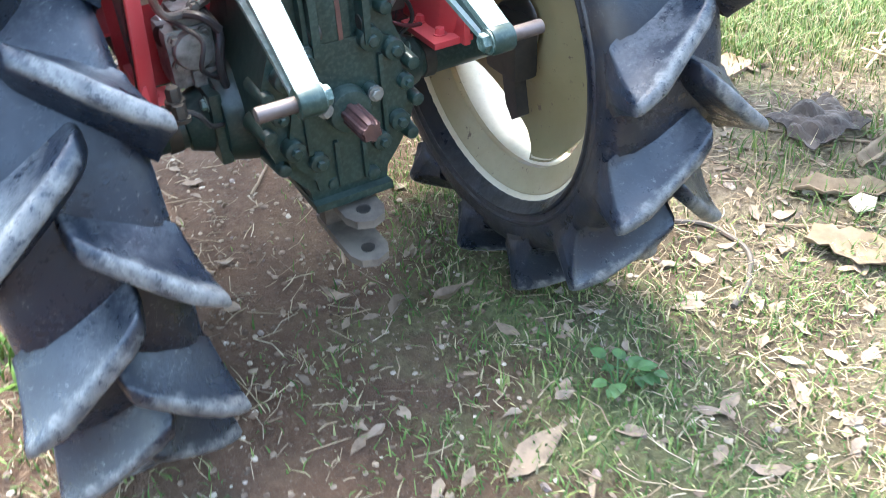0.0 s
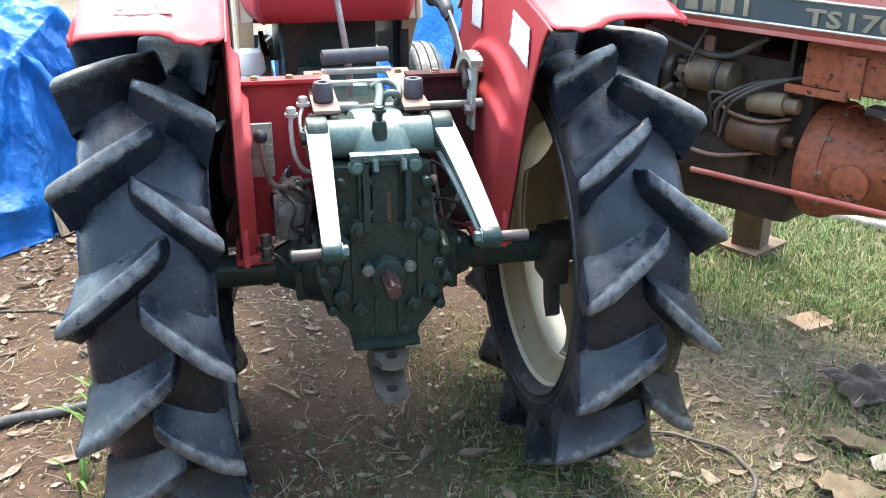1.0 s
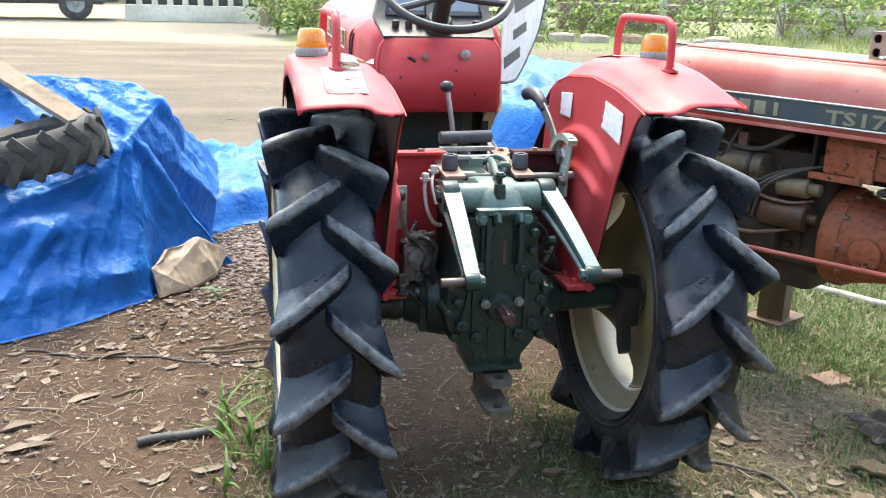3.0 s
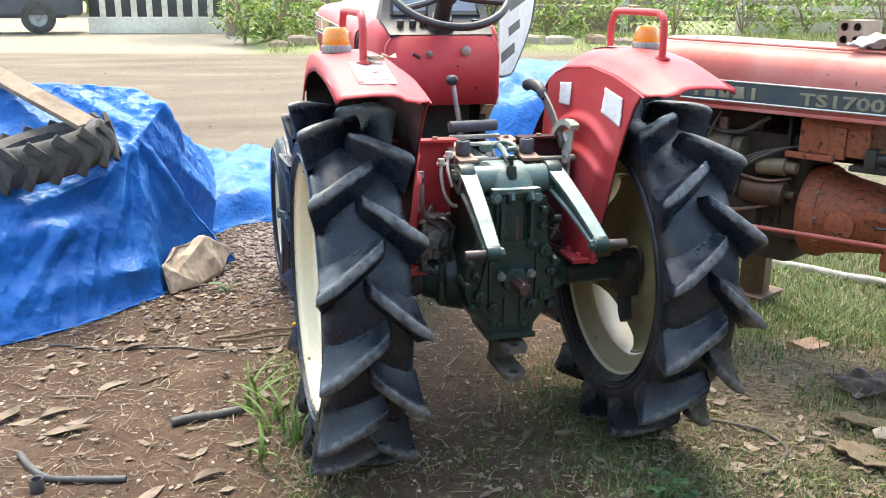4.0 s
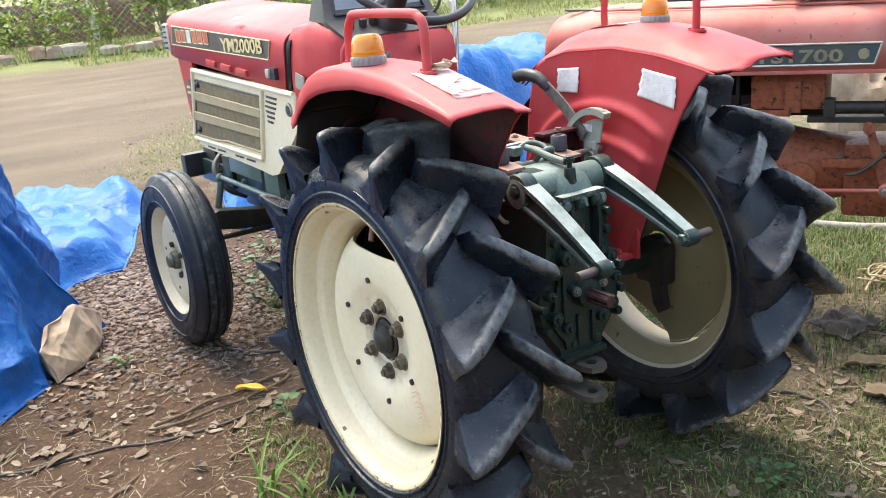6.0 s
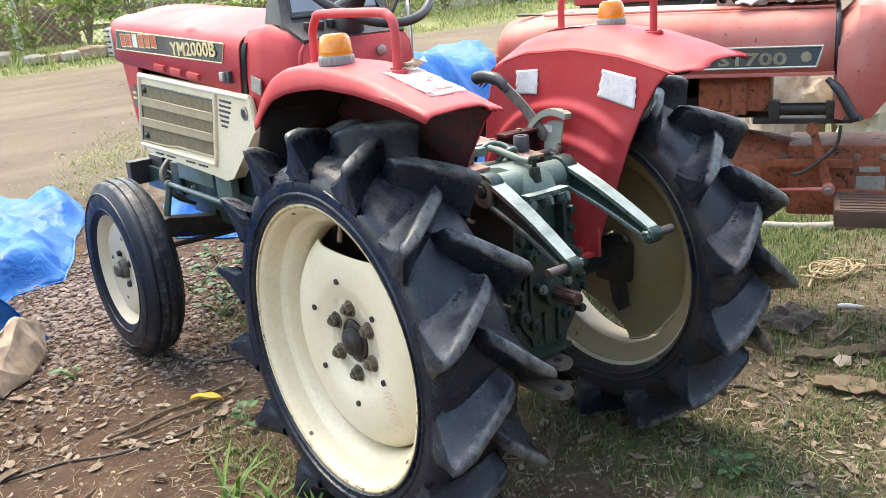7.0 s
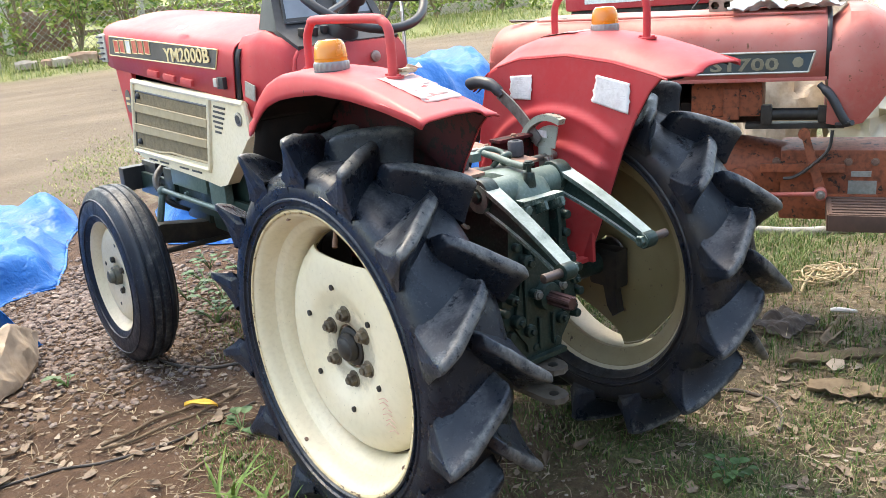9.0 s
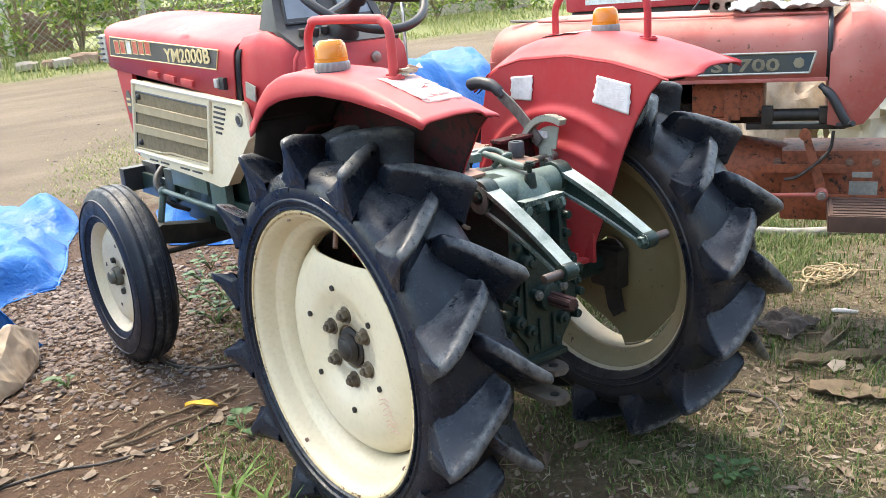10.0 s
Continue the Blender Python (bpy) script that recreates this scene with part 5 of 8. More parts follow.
# lift quadrant with its lever, at the right fender
def sector(r0, r1, a0, a1, x0, x1, n=24, cy=-0.005, cz=0.800):
    return Shape().rings([[(x, cy + rr * math.cos(radians(a)), cz + rr * 1.05 * math.sin(radians(a))) for x, rr in ((x0, r0), (x1, r0), (x1, r1), (x0, r1))] for a in np.linspace(a0, a1, n)])


quad = part("lever_quadrant", sector(0.030, 0.086, 28, 104, 0.213, 0.217).box((0.215, 0.022, 0.795), (0.008, 0.046, 0.075), 0.002), QUAD_GREEN, tractor, "pale grey-green slotted lever quadrant")
part("quadrant_rim", sector(0.099, 0.114, 30, 113, 0.196, 0.220), QUAD_GREEN, quad)
part("quadrant_edge", sector(0.086, 0.100, 28, 34, 0.212, 0.217), DARK, quad)
part("rim_scale", sector(0.1142, 0.1152, 58, 108, 0.198, 0.213, 12), ALU, quad)
for a in (40, 50, 60, 70, 80, 90, 100):
    part("scale_notch", sector(0.1144, 0.1156, a, a + 2.5, 0.214, 0.2195, 3), DARK, quad)
part("plate_tag", Shape().box((0.2122, 0.030, 0.866), (0.0015, 0.034, 0.018), 0), LABEL, quad)
lev = part("lift_lever", Shape().rings([[(p.x + dx, p.y + dy * 0.010, p.z - dy * 0.012) for dx, dy in ((-0.0025, -1), (0.0025, -1), (0.0025, 1), (-0.0025, 1))] for p in spline([(0.206, 0.035, 0.845), (0.206, 0.085, 0.895), (0.204, 0.125, 0.93), (0.198, 0.170, 0.965)], 6)]), STEEL_DULL, tractor, "flat worn lever with black grip")
part("lever_grip", Shape().tube(spline([(0.199, 0.160, 0.958), (0.195, 0.190, 0.983), (0.189, 0.235, 0.992), (0.185, 0.268, 0.986), (0.184, 0.278, 0.980)], 5), [0.010, 0.011] + [0.015] * 4 + [0.017] * 11 + [0.015, 0.013, 0.010, 0.006], 12), BLACK, lev)
part("quadrant_bolt", Shape().bolt((0.209, 0.005, 0.80), (-1, 0, 0), 0.011, 0.012).cyl((0.217, 0.012, 0.81), (0.255, 0.012, 0.81), 0.011, seg=12), STEEL, quad)
# gear lever
gl = part("gear_lever", Shape().tube(spline([(0.004, 0.33, 0.74), (-0.004, 0.34, 0.86), (-0.020, 0.36, 0.985)], 6), [0.009] * 6 + [0.0075] * 7, 10), STEEL, tractor, "steel gear lever with black ball knob")
part("knob", Shape().ball((-0.022, 0.362, 0.995), 0.020, squash=(1, 1, 0.85)), BLACK, gl)

# hood
HOOD_REAR, HOOD_FRONT = 0.79, 1.90


def hood_section(y, grow=0.0):
    k = (y - HOOD_REAR) / (HOOD_FRONT - HOOD_REAR)
    low, shoulder = 0.968 + 0.070 * k, 1.122 + 0.050 * k
    nose = smooth(y, 1.80, 1.915)
    w = 0.243 + grow - 0.018 * nose
    crown = shoulder + 0.052 - 0.020 * nose
    side = [(w, low), (w, shoulder - 0.03), (w - 0.0015, shoulder - 0.016), (w - 0.007, shoulder - 0.003), (w - 0.017, shoulder + 0.007), (w - 0.032, shoulder + 0.014), (w - 0.07, shoulder + 0.024), (w * 0.45, crown - 0.008), (w * 0.2, crown - 0.001), (0, crown)]
    return [(-x, y, z) for x, z in side] + [(x, y, z) for x, z in side[-2::-1]]


h = Shape()
ys = [HOOD_REAR, HOOD_REAR + 0.004] + list(np.linspace(0.84, 1.86, 16)) + [1.885, 1.90]
rows = [[(x, y + 0.035 * (1.17 - z) / 0.2 if y < 0.80 else y, z) for x, y, z in hood_section(y)] for y in ys]
h.rings(rows, False, False)
nose = hood_section(1.90)
h.rings([[(x, y, z) for x, y, z in nose], [(x * 0.97, 1.915, z - 0.006 if z > 1.1 else z) for x, y, z in nose], [(x * 0.90, 1.922, z - 0.02 if z > 1.1 else z + 0.005) for x, y, z in nose]], False, False)
hood = part("hood", h, RED, tractor, "red sheet-metal hood with scratched top", thick=0.004)
part("hood_seam", Shape().rings([[(x * 0.985, y - 0.030 + 0.035 * (1.17 - z) / 0.2, z * 1.0 - 0.004) for x, y, z in hood_section(HOOD_REAR)], [(x * 0.985, y + 0.03, z - 0.004) for x, y, z in hood_section(HOOD_REAR)]], False, False), BLACK, tractor, "black gap behind the hood", thick=0.002)
for s in (-1, 1):
    x = s * 0.2455
    corners = [(1.785, 1.149), (0.893, 1.114), (0.921, 1.057), (1.808, 1.081)]
    dec = part("side_decal", Shape().prism(corners, x, x + s * 0.0012, "x"), DECAL_BLACK, hood, "faded black name stripe with cream border")
    for a, b in zip(corners, corners[1:] + corners[:1]):
        part("decal_border", Shape().tube([(x + s * 0.0013, *a), (x + s * 0.0013, *b)], 0.0022, 4), GOLD, dec)
    if s < 0:
        # maker's name as plain bars, model number lettered
        for k in range(6):
            y = 1.745 - k * 0.058
            o = [(y, 1.092), (y - 0.044, 1.090), (y - 0.044, 1.134), (y, 1.136)]
            part("name_bar", Shape().prism(o, x - 0.0014, x - 0.0024, "x"), PRINT_RED if k != 2 else LABEL, dec, "red bar with cream edge")
            for a, b in zip(o, o[1:] + o[:1]):
                part("bar_edge", Shape().tube([(x - 0.0026, *a), (x - 0.0026, *b)], 0.0016, 4), GOLD, dec)
        m = Matrix.Translation((x - 0.0014, 1.294, 1.0715)) @ Matrix(((0, 0, -1, 0), (-1, 0, 0, 0), (0.021, 1, 0, 0), (0, 0, 0, 1)))
        lettering("printed_character", "YM2000B", 0.060, GOLD, dec, m, squeeze=1.46)
    for y, z in ((1.41, 1.027), (1.275, 1.018), (1.14, 1.010)):
        part("vent_boss", Shape().box((s * 0.247, y, z), (0.016, 0.085, 0.021), 0.006, pose(0, 0, 0, 4, 0, 0)), RED, hood)
    lt = part("hood_latch", Shape().box((s * 0.250, 0.885, 1.018), (0.018, 0.045, 0.036), 0.006), BLACK, hood, "black hood latch")
    part("latch_catch", Shape().box((s * 0.262, 0.90, 1.020), (0.010, 0.022, 0.026), 0.003), ALU, lt)
    # lamp cluster at the nose corner
    cl = part("nose_grille", Shape().box((s * 0.200, 1.905, 1.103), (0.075, 0.065, 0.105), 0.010), ALU, hood, "dull silver corner grille")
    for k in range(5):
        part("grille_bar", Shape().box((s * 0.238, 1.915, 1.064 + 0.020 * k), (0.012, 0.05, 0.007), 0.002), TRUCK, cl)
    # red front column, and its oval badge
    col = part("front_column", Shape().prism([(1.80, 1.045), (1.645, 1.03), (1.690, 0.735), (1.715, 0.715)], s * 0.222, s * 0.238, "x").prism([(1.80, 1.045), (1.78, 1.045), (1.70, 0.715), (1.715, 0.715)], s * 0.05, s * 0.236, "x"), RED, tractor)
    badge = [(1.716 + 0.026 * math.cos(a), 0.915 + 0.042 * math.sin(a)) for a in np.linspace(0, 2 * math.pi, 25)[:-1]]
    part("oval_badge", Shape().prism(badge, s * 0.2385, s * 0.2405, "x"), DECAL_BLACK, col, "black oval badge")
    for z in (0.925, 0.905):
        part("badge_bar", Shape().box((s * 0.2410, 1.716, z), (0.001, 0.034, 0.009), 0), GOLD, col)
    # cream side grille
    o = [(1.620, 0.993), (0.768, 0.962), (0.752, 0.868), (0.775, 0.858), (0.80, 0.835), (0.88, 0.765), (0.955, 0.700), (1.01, 0.687), (1.10, 0.693), (1.40, 0.702), (1.576, 0.706), (1.665, 0.715), (1.70, 0.738)]
    pan = Shape().prism(o, s * 0.205, s * 0.246, "x")
    grille = part("side_grille", pan, CREAM, tractor, "cream side panel with dusty mesh")
    for a, b in (((1.620, 0.993), (0.768, 0.962)), ((1.620, 0.993), (1.70, 0.738)), ((0.998, 0.965), (1.06, 0.74)), ((1.70, 0.738), (1.06, 0.735)), ((0.768, 0.962), (0.752, 0.868))):
        part("panel_rib", Shape().tube([(s * 0.247, *a), (s * 0.247, *b)], 0.010, 8), CREAM, grille)
    part("mesh_screen", Shape().prism([(1.605, 0.958), (1.012, 0.938), (1.066, 0.755), (1.682, 0.748)], s * 0.2462, s * 0.2475, "x"), MESH_TAN, grille, "dusty tan wire mesh")
    for t in (0.20, 0.56):
        o = [(1.605 + 0.077 * q, 0.958 - 0.21 * q) for q in (t, t + 0.14)] + [(1.012 + 0.054 * q, 0.938 - 0.183 * q) for q in (t + 0.15, t + 0.01)]
        part("grille_slat", Shape().prism(o, s * 0.2476, s * 0.256, "x"), MESH_RIB, grille)
        part("slat_edge", Shape().tube([(s * 0.256, *o[0]), (s * 0.256, *o[3])], 0.0022, 6), MESH_PALE, grille)
    part("screen_edge", Shape().tube([(s * 0.249, 1.682, 0.750), (s * 0.249, 1.45, 0.752), (s * 0.249, 1.36, 0.760), (s * 0.249, 1.28, 0.758), (s * 0.249, 1.066, 0.757)], 0.004, 6), MESH_RIB, grille)
    for a, b in (((1.607, 0.960), (1.010, 0.940)), ((1.607, 0.960), (1.684, 0.748)), ((1.010, 0.940), (1.064, 0.755))):
        part("screen_gap", Shape().tube([(s * 0.2472, *a), (s * 0.2472, *b)], 0.0035, 6), BLACK, grille)
    for k in range(6):
        z = 0.942 - 0.0155 * k
        part("louvre", Shape().box((s * 0.247, 0.936 + 0.007 * k - 0.006 * (k > 3), z), (0.004, 0.075 - 0.012 * max(0, k - 2), 0.0065), 0.001, pose(0, 0, 0, 3, 0, 0)), BLACK, grille)
    for k, y in enumerate((1.545, 1.445, 1.275, 1.175)):
        for dz in (0.0, 0.015):
            part("lower_slot", Shape().box((s * 0.2465, y, 0.716 + dz), (0.003, 0.075, 0.0065), 0.001), BLACK, grille)
    part("panel_knob", Shape().cyl((s * 0.243, 0.815, 0.915), (s * 0.251, 0.815, 0.915), 0.021, seg=20, bevel=0.003), STEEL, grille)
    part("panel_hole", Shape().cyl((s * 0.2512, 0.815, 0.915), (s * 0.2522, 0.815, 0.915), 0.013, seg=16), BLACK, grille)
    for y, z in ((1.615, 0.942), (1.66, 0.775)):
        part("catch", Shape().ball((s * 0.249, y - 0.03, z), 0.012), BLACK, grille)
part("front_panel", Shape().box((0, 1.86, 1.04), (0.36, 0.02, 0.20), 0.006).box((0, 1.74, 0.86), (0.42, 0.02, 0.30), 0.006), DARK, tractor, "dark front screen")
# scar of a removed badge on the top
part("paint_scar", Shape().rings([[(-0.232 + 0.018 * i + wobble((i, j, 1), 0.7, 0.006), 1.15 + 0.022 * j + wobble((i, j, 5), 0.7, 0.012), 1.1725 + 0.0085 * i) for j in range(4)] for i in range(2)], False, False), LABEL, hood, "pale scar of chipped paint", thick=0.001)

# engine and chassis
part("engine_block", Shape().box((0, 1.2, 0.74), (0.26, 0.86, 0.42), 0.02).box((0, 1.1, 0.52), (0.20, 0.7, 0.16), 0.03), GREEN_DARK, tractor, "dark green engine")
for s in (-1, 1):
    ra = Shape().box((s * 0.15, 1.42, 0.565), (0.016, 1.10, 0.085), 0.004).box((s * 0.165, 1.30, 0.64), (0.012, 0.12, 0.14), 0.004).box((s * 0.165, 1.62, 0.60), (0.02, 0.09, 0.12), 0.006)
    rail = part("frame_rail", ra, GREEN_DARK, tractor, "green frame rail")
    for y in (0.98, 1.12, 1.36, 1.5, 1.75):
        part("rail_bolt", Shape().bolt((s * 0.158, y, 0.575), (s, 0, 0), 0.011, 0.011), GREEN_MID, rail)
part("oil_cooler", Shape().box((-0.172, 1.42, 0.66), (0.02, 0.30, 0.10), 0.006).box((-0.17, 1.18, 0.645), (0.03, 0.12, 0.13), 0.008), GREEN_MID, tractor, "grey-green side housing")
part("drag_link", Shape().cyl((-0.205, 1.62, 0.585), (-0.215, 0.92, 0.59), 0.0095, seg=12).ball((-0.205, 1.62, 0.58), 0.02).cyl((-0.205, 1.62, 0.58), (-0.24, 1.60, 0.47), 0.013, seg=12), GREEN_MID, tractor, "pale green steering drag link")
ax = Shape()
ax.rings([[(x, 1.57 + dy, z + dz) for dy, dz in ((-0.035, -0.036), (0.035, -0.036), (0.035, 0.036), (-0.035, 0.036))] for x, z in ((-0.345, 0.42), (-0.26, 0.442), (-0.1, 0.415), (0.1, 0.415), (0.26, 0.442), (0.345, 0.42))])
beam = part("front_axle", ax, DARK, tractor, "dark front axle beam")
for s in (-1, 1):
    part("king_pin", Shape().cyl((s * 0.325, 1.57, 0.32), (s * 0.33, 1.57, 0.475), 0.026, seg=16, bevel=0.005).bolt((s * 0.33, 1.57, 0.475), (0, 0, 1), 0.014, 0.014).cyl((s * 0.33, 1.57, 0.325), (s * 0.42, 1.572, 0.322), 0.022, seg=16), DARK, beam)
part("tie_rod", Shape().cyl((-0.31, 1.50, 0.385), (0.31, 1.50, 0.385), 0.010, seg=12).ball((-0.31, 1.50, 0.385), 0.02).ball((0.31, 1.50, 0.385), 0.02).cyl((-0.31, 1.50, 0.385), (-0.325, 1.56, 0.38), 0.014, seg=10).cyl((0.31, 1.50, 0.385), (0.325, 1.56, 0.38), 0.014, seg=10), DARK, beam)
part("axle_bracket", Shape().box((0, 1.62, 0.50), (0.16, 0.20, 0.12), 0.012), GREEN_DARK, tractor)
part("front_bumper", Shape().box((0, 1.97, 0.585), (0.46, 0.05, 0.095), 0.008).box((-0.13, 1.90, 0.60), (0.02, 0.14, 0.10), 0.004).box((0.13, 1.90, 0.60), (0.02, 0.14, 0.10), 0.004), BLACK, tractor, "black front bumper bar")
part("radiator_hose", Shape().tube(spline([(-0.10, 1.80, 0.66), (-0.18, 1.74, 0.60), (-0.17, 1.66, 0.53), (-0.12, 1.60, 0.50)], 6), 0.014, 10), BLACK, tractor)
part("fuel_bowl", Shape().cyl((-0.225, 0.74, 0.735), (-0.225, 0.74, 0.80), 0.045, 0.04, seg=20, bevel=0.012), WHITE, tractor, "milky plastic reservoir")

# cowl, dash and steering
cw = Shape()
rows = []
for y, w, zt in ((0.565, 0.192, 1.118), (0.62, 0.205, 1.150), (0.70, 0.222, 1.165), (0.785, 0.236, 1.155)):
    row = []
    zl = 0.892 + 0.03 * (y - 0.565)
    pts = [(w - 0.012, zl), (w, zl + 0.03), (w, zt - 0.07), (w - 0.006, zt - 0.03), (w - 0.022, zt - 0.008), (w - 0.05, zt)]
    rows.append([(-x, y, z) for x, z in pts] + [(x, y, z) for x, z in pts[::-1]])
cw.rings(rows, False, False)
back = rows[0]
cw.rings([back, [(x * 0.96, 0.557, 0.892 + (z - 0.892) * 0.97 + 0.004) for x, y, z in back]], False, False)
cw.add([(x * 0.96, 0.557, 0.892 + (z - 0.892) * 0.97 + 0.004) for x, y, z in back], [tuple(range(len(back)))])
cowl = part("cowl", cw, RED, tractor, "red dash cowl with worn key switch", thick=0.004)
part("key_switch", Shape().cyl((-0.046, 0.557, 1.060), (-0.046, 0.547, 1.060), 0.011, seg=16, bevel=0.002), STEEL, cowl)
part("stop_knob", Shape().cyl((0.076, 0.557, 1.068), (0.076, 0.548, 1.068), 0.016, seg=18, bevel=0.002), STEEL, cowl)
r = random.Random(2)
for k in range(12):
    a = r.uniform(-0.6, math.pi + 0.6)
    part("print_mark", Shape().box((0.076 + 0.027 * math.cos(a), 0.5563, 1.068 + 0.027 * math.sin(a)), (0.006, 0.001, 0.005), 0, pose(0, 0, 0, 0, r.uniform(0, 90), 0)), BLACK if k % 3 else WHITE, cowl)
part("torn_mark", Shape().tube([(-0.098, 0.5565, 1.060), (-0.075, 0.5555, 1.047)], 0.006, 6), BLACK, cowl, "dark tear in the paint")
for x, z in ((-0.12, 1.00), (-0.02, 0.90), (0.11, 0.95), (0.05, 1.02)):
    part("screw", Shape().bolt((x, 0.5565, z), (0, -1, 0), 0.004, 0.003, False), DARK, cowl)
part("side_plate", Shape().box((-0.238, 0.735, 1.0), (0.004, 0.055, 0.045), 0.001, pose(0, 0, 0, 12, 0, 0)), LABEL_GREY, cowl, "worn data plate")
dash = Shape()
dash.rings([[(-0.168, 0.558, 1.106), (0.160, 0.558, 1.106), (0.164, 0.556, 1.120), (-0.172, 0.556, 1.120)], [(-0.186, 0.640, 1.150), (0.178, 0.640, 1.150), (0.178, 0.637, 1.165), (-0.186, 0.637, 1.165)], [(-0.188, 0.652, 1.160), (0.180, 0.652, 1.160), (0.152, 0.700, 1.275), (-0.158, 0.700, 1.275)], [(-0.180, 0.75, 1.165), (0.172, 0.75, 1.165), (0.148, 0.735, 1.288), (-0.153, 0.735, 1.288)]])
panel = part("dash_panel", dash, BLACK, tractor, "black instrument panel")
on_dash = Matrix.Translation((0, 0.650, 1.168)) @ pose(0, 0, 0, 65, 0, 0)
part("gauge", Shape().prism([(-0.150, 0.006), (-0.03, 0.006), (-0.03, 0.094), (-0.135, 0.094)], 0.004, 0.008, "z"), GAUGE, panel, "grey gauge glass", on_dash)
part("gauge", Shape().prism([(0.03, 0.006), (0.145, 0.006), (0.13, 0.094), (0.03, 0.094)], 0.004, 0.008, "z"), GAUGE, panel, "", on_dash)
for x0, x1, x2, x3 in ((-0.150, -0.03, -0.03, -0.135), (0.03, 0.145, 0.13, 0.03)):
    c = [(x0, 0.006, 0.009), (x1, 0.006, 0.009), (x2, 0.094, 0.009), (x3, 0.094, 0.009)]
    part("gauge_frame", Shape().tube(c + c[:1], 0.005, 6), BLACK, panel, "", on_dash)
for x, y, z in ((-0.13, 0.60, 1.142), (-0.09, 0.60, 1.142), (-0.055, 0.605, 1.144), (0.12, 0.61, 1.144)):
    part("dash_knob", Shape().cyl((x, y, z - 0.01), (x, y - 0.004, z + 0.022), 0.010, 0.012, seg=14, bevel=0.003), BLACK if x > -0.1 else DARK, panel)
part("switch_plate", Shape().box((0.09, 0.60, 1.1425), (0.06, 0.022, 0.003), 0, pose(0, 0, 0, 18, 0, 0)), ALU, panel)
tilt = Matrix.Translation((0.0, 0.50, 1.268)) @ pose(0, 0, 0, 38, 0, 0)
wheel = Shape()
rim = [(0.190 * math.cos(a), 0.190 * math.sin(a), 0) for a in np.linspace(0, 2 * math.pi, 57)[:-1]]
rings = []
for i, p in enumerate(rim):
    a = 2 * math.pi * i / 56
    rings.append([((0.190 + 0.0125 * math.cos(b)) * math.cos(a), (0.190 + 0.0125 * math.cos(b)) * math.sin(a), 0.0125 * math.sin(b)) for b in np.linspace(0, 2 * math.pi, 11)[:-1]])
wheel.rings(rings + rings[:1], True, False)
for a in (95, 215, 335):
    c, s_ = math.cos(radians(a)), math.sin(radians(a))
    wheel.tube(spline([(0.03 * c, 0.03 * s_, -0.030), (0.09 * c, 0.09 * s_, -0.022), (0.185 * c, 0.185 * s_, 0.0)], 5), 0.010, 8)
wheel.lathe([(-0.05, 0.026), (-0.045, 0.036), (-0.022, 0.036), (-0.016, 0.028), (-0.016, 0.0)], (0, 0, 0), 24, True, "z")
steer = part("steering_wheel", wheel, BLACK, tractor, "black plastic three-spoke steering wheel", tilt)
part("steering_column", Shape().cyl((0, 0, -0.20), (0, 0, -0.04), 0.026, seg=18).lathe([(-0.17, 0.05), (-0.15, 0.046), (-0.12, 0.033)], (0, 0, 0), 24, True, "z"), BLACK, steer)
part("throttle_lever", Shape().tube(spline([(0.10, 0.66, 1.14), (0.17, 0.63, 1.16), (0.20, 0.62, 1.21)], 5), 0.005, 8).ball((0.20, 0.62, 1.215), 0.010), BLACK, tractor)
# plastic sign sleeve standing against the cowl
sign = part("sign_sleeve", Shape().prism([(0.0, 0.0), (0.16, 0.0), (0.33, 0.14), (0.42, 0.32), (0.16, 0.32), (0.0, 0.2)], -0.002, 0.002, "y"), WHITE, tractor, "white plastic sign sleeve with dark edge", pose(0.192, 0.57, 0.985, 0, 0, 53))
part("sleeve_edge", Shape().tube(spline([(0.0, 0, 0.0), (0.08, 0, -0.004), (0.165, 0, 0.012), (0.33, 0, 0.14), (0.40, 0, 0.26), (0.42, 0, 0.32)], 5), 0.0055, 8), BLACK, sign)
for x0, z0, w, hgt in ((0.20, 0.255, 0.22, 0.06), (0.09, 0.07, 0.14, 0.035), (0.15, 0.15, 0.12, 0.03)):
    part("sign_bar", Shape().box((x0, -0.003, z0), (w, 0.001, hgt), 0, pose(0, 0, 0, 0, -12, 0)), DECAL_BLUE, sign)

# ---- second, older tractor: local x to its right, y ahead ----
old = thing("old_tractor", "faded orange-red old tractor without front wheels, propped on timber", "tractor", pose(1.255, -0.12, 0, 0, 0, 30))
W2 = 0.43


def hood2(y):
    k = smooth(y, 0.86, 1.07)
    low, sh, w = 0.880 + 0.0 * y, 1.030 + 0.018 * y - 0.03 * k, W2 / 2 - 0.03 * k
    side = [(w, low), (w, sh - 0.05), (w - 0.006, sh - 0.015), (w - 0.022, sh + 0.012), (w - 0.06, sh + 0.036), (w * 0.4, sh + 0.055), (0, sh + 0.058)]
    return [(W2 / 2 - x, y, z) for x, z in side] + [(W2 / 2 + x, y, z) for x, z in side[-2::-1]]


ys = list(np.linspace(-0.035, 0.9, 12)) + [0.95, 1.0, 1.04]
h = Shape().rings([hood2(y) for y in ys] + [[(W2 / 2 + (x - W2 / 2) * 0.97, 1.062, 0.88 + (z - 0.88) * 0.93) for x, y, z in hood2(1.05)], [(W2 / 2 + (x - W2 / 2) * 0.86, 1.075, 0.88 + (z - 0.88) * 0.80) for x, y, z in hood2(1.05)]], False, False)
hood = part("hood", h, RED_OLD, old, "faded orange-red hood with brass-edged nameplate", thick=0.005)
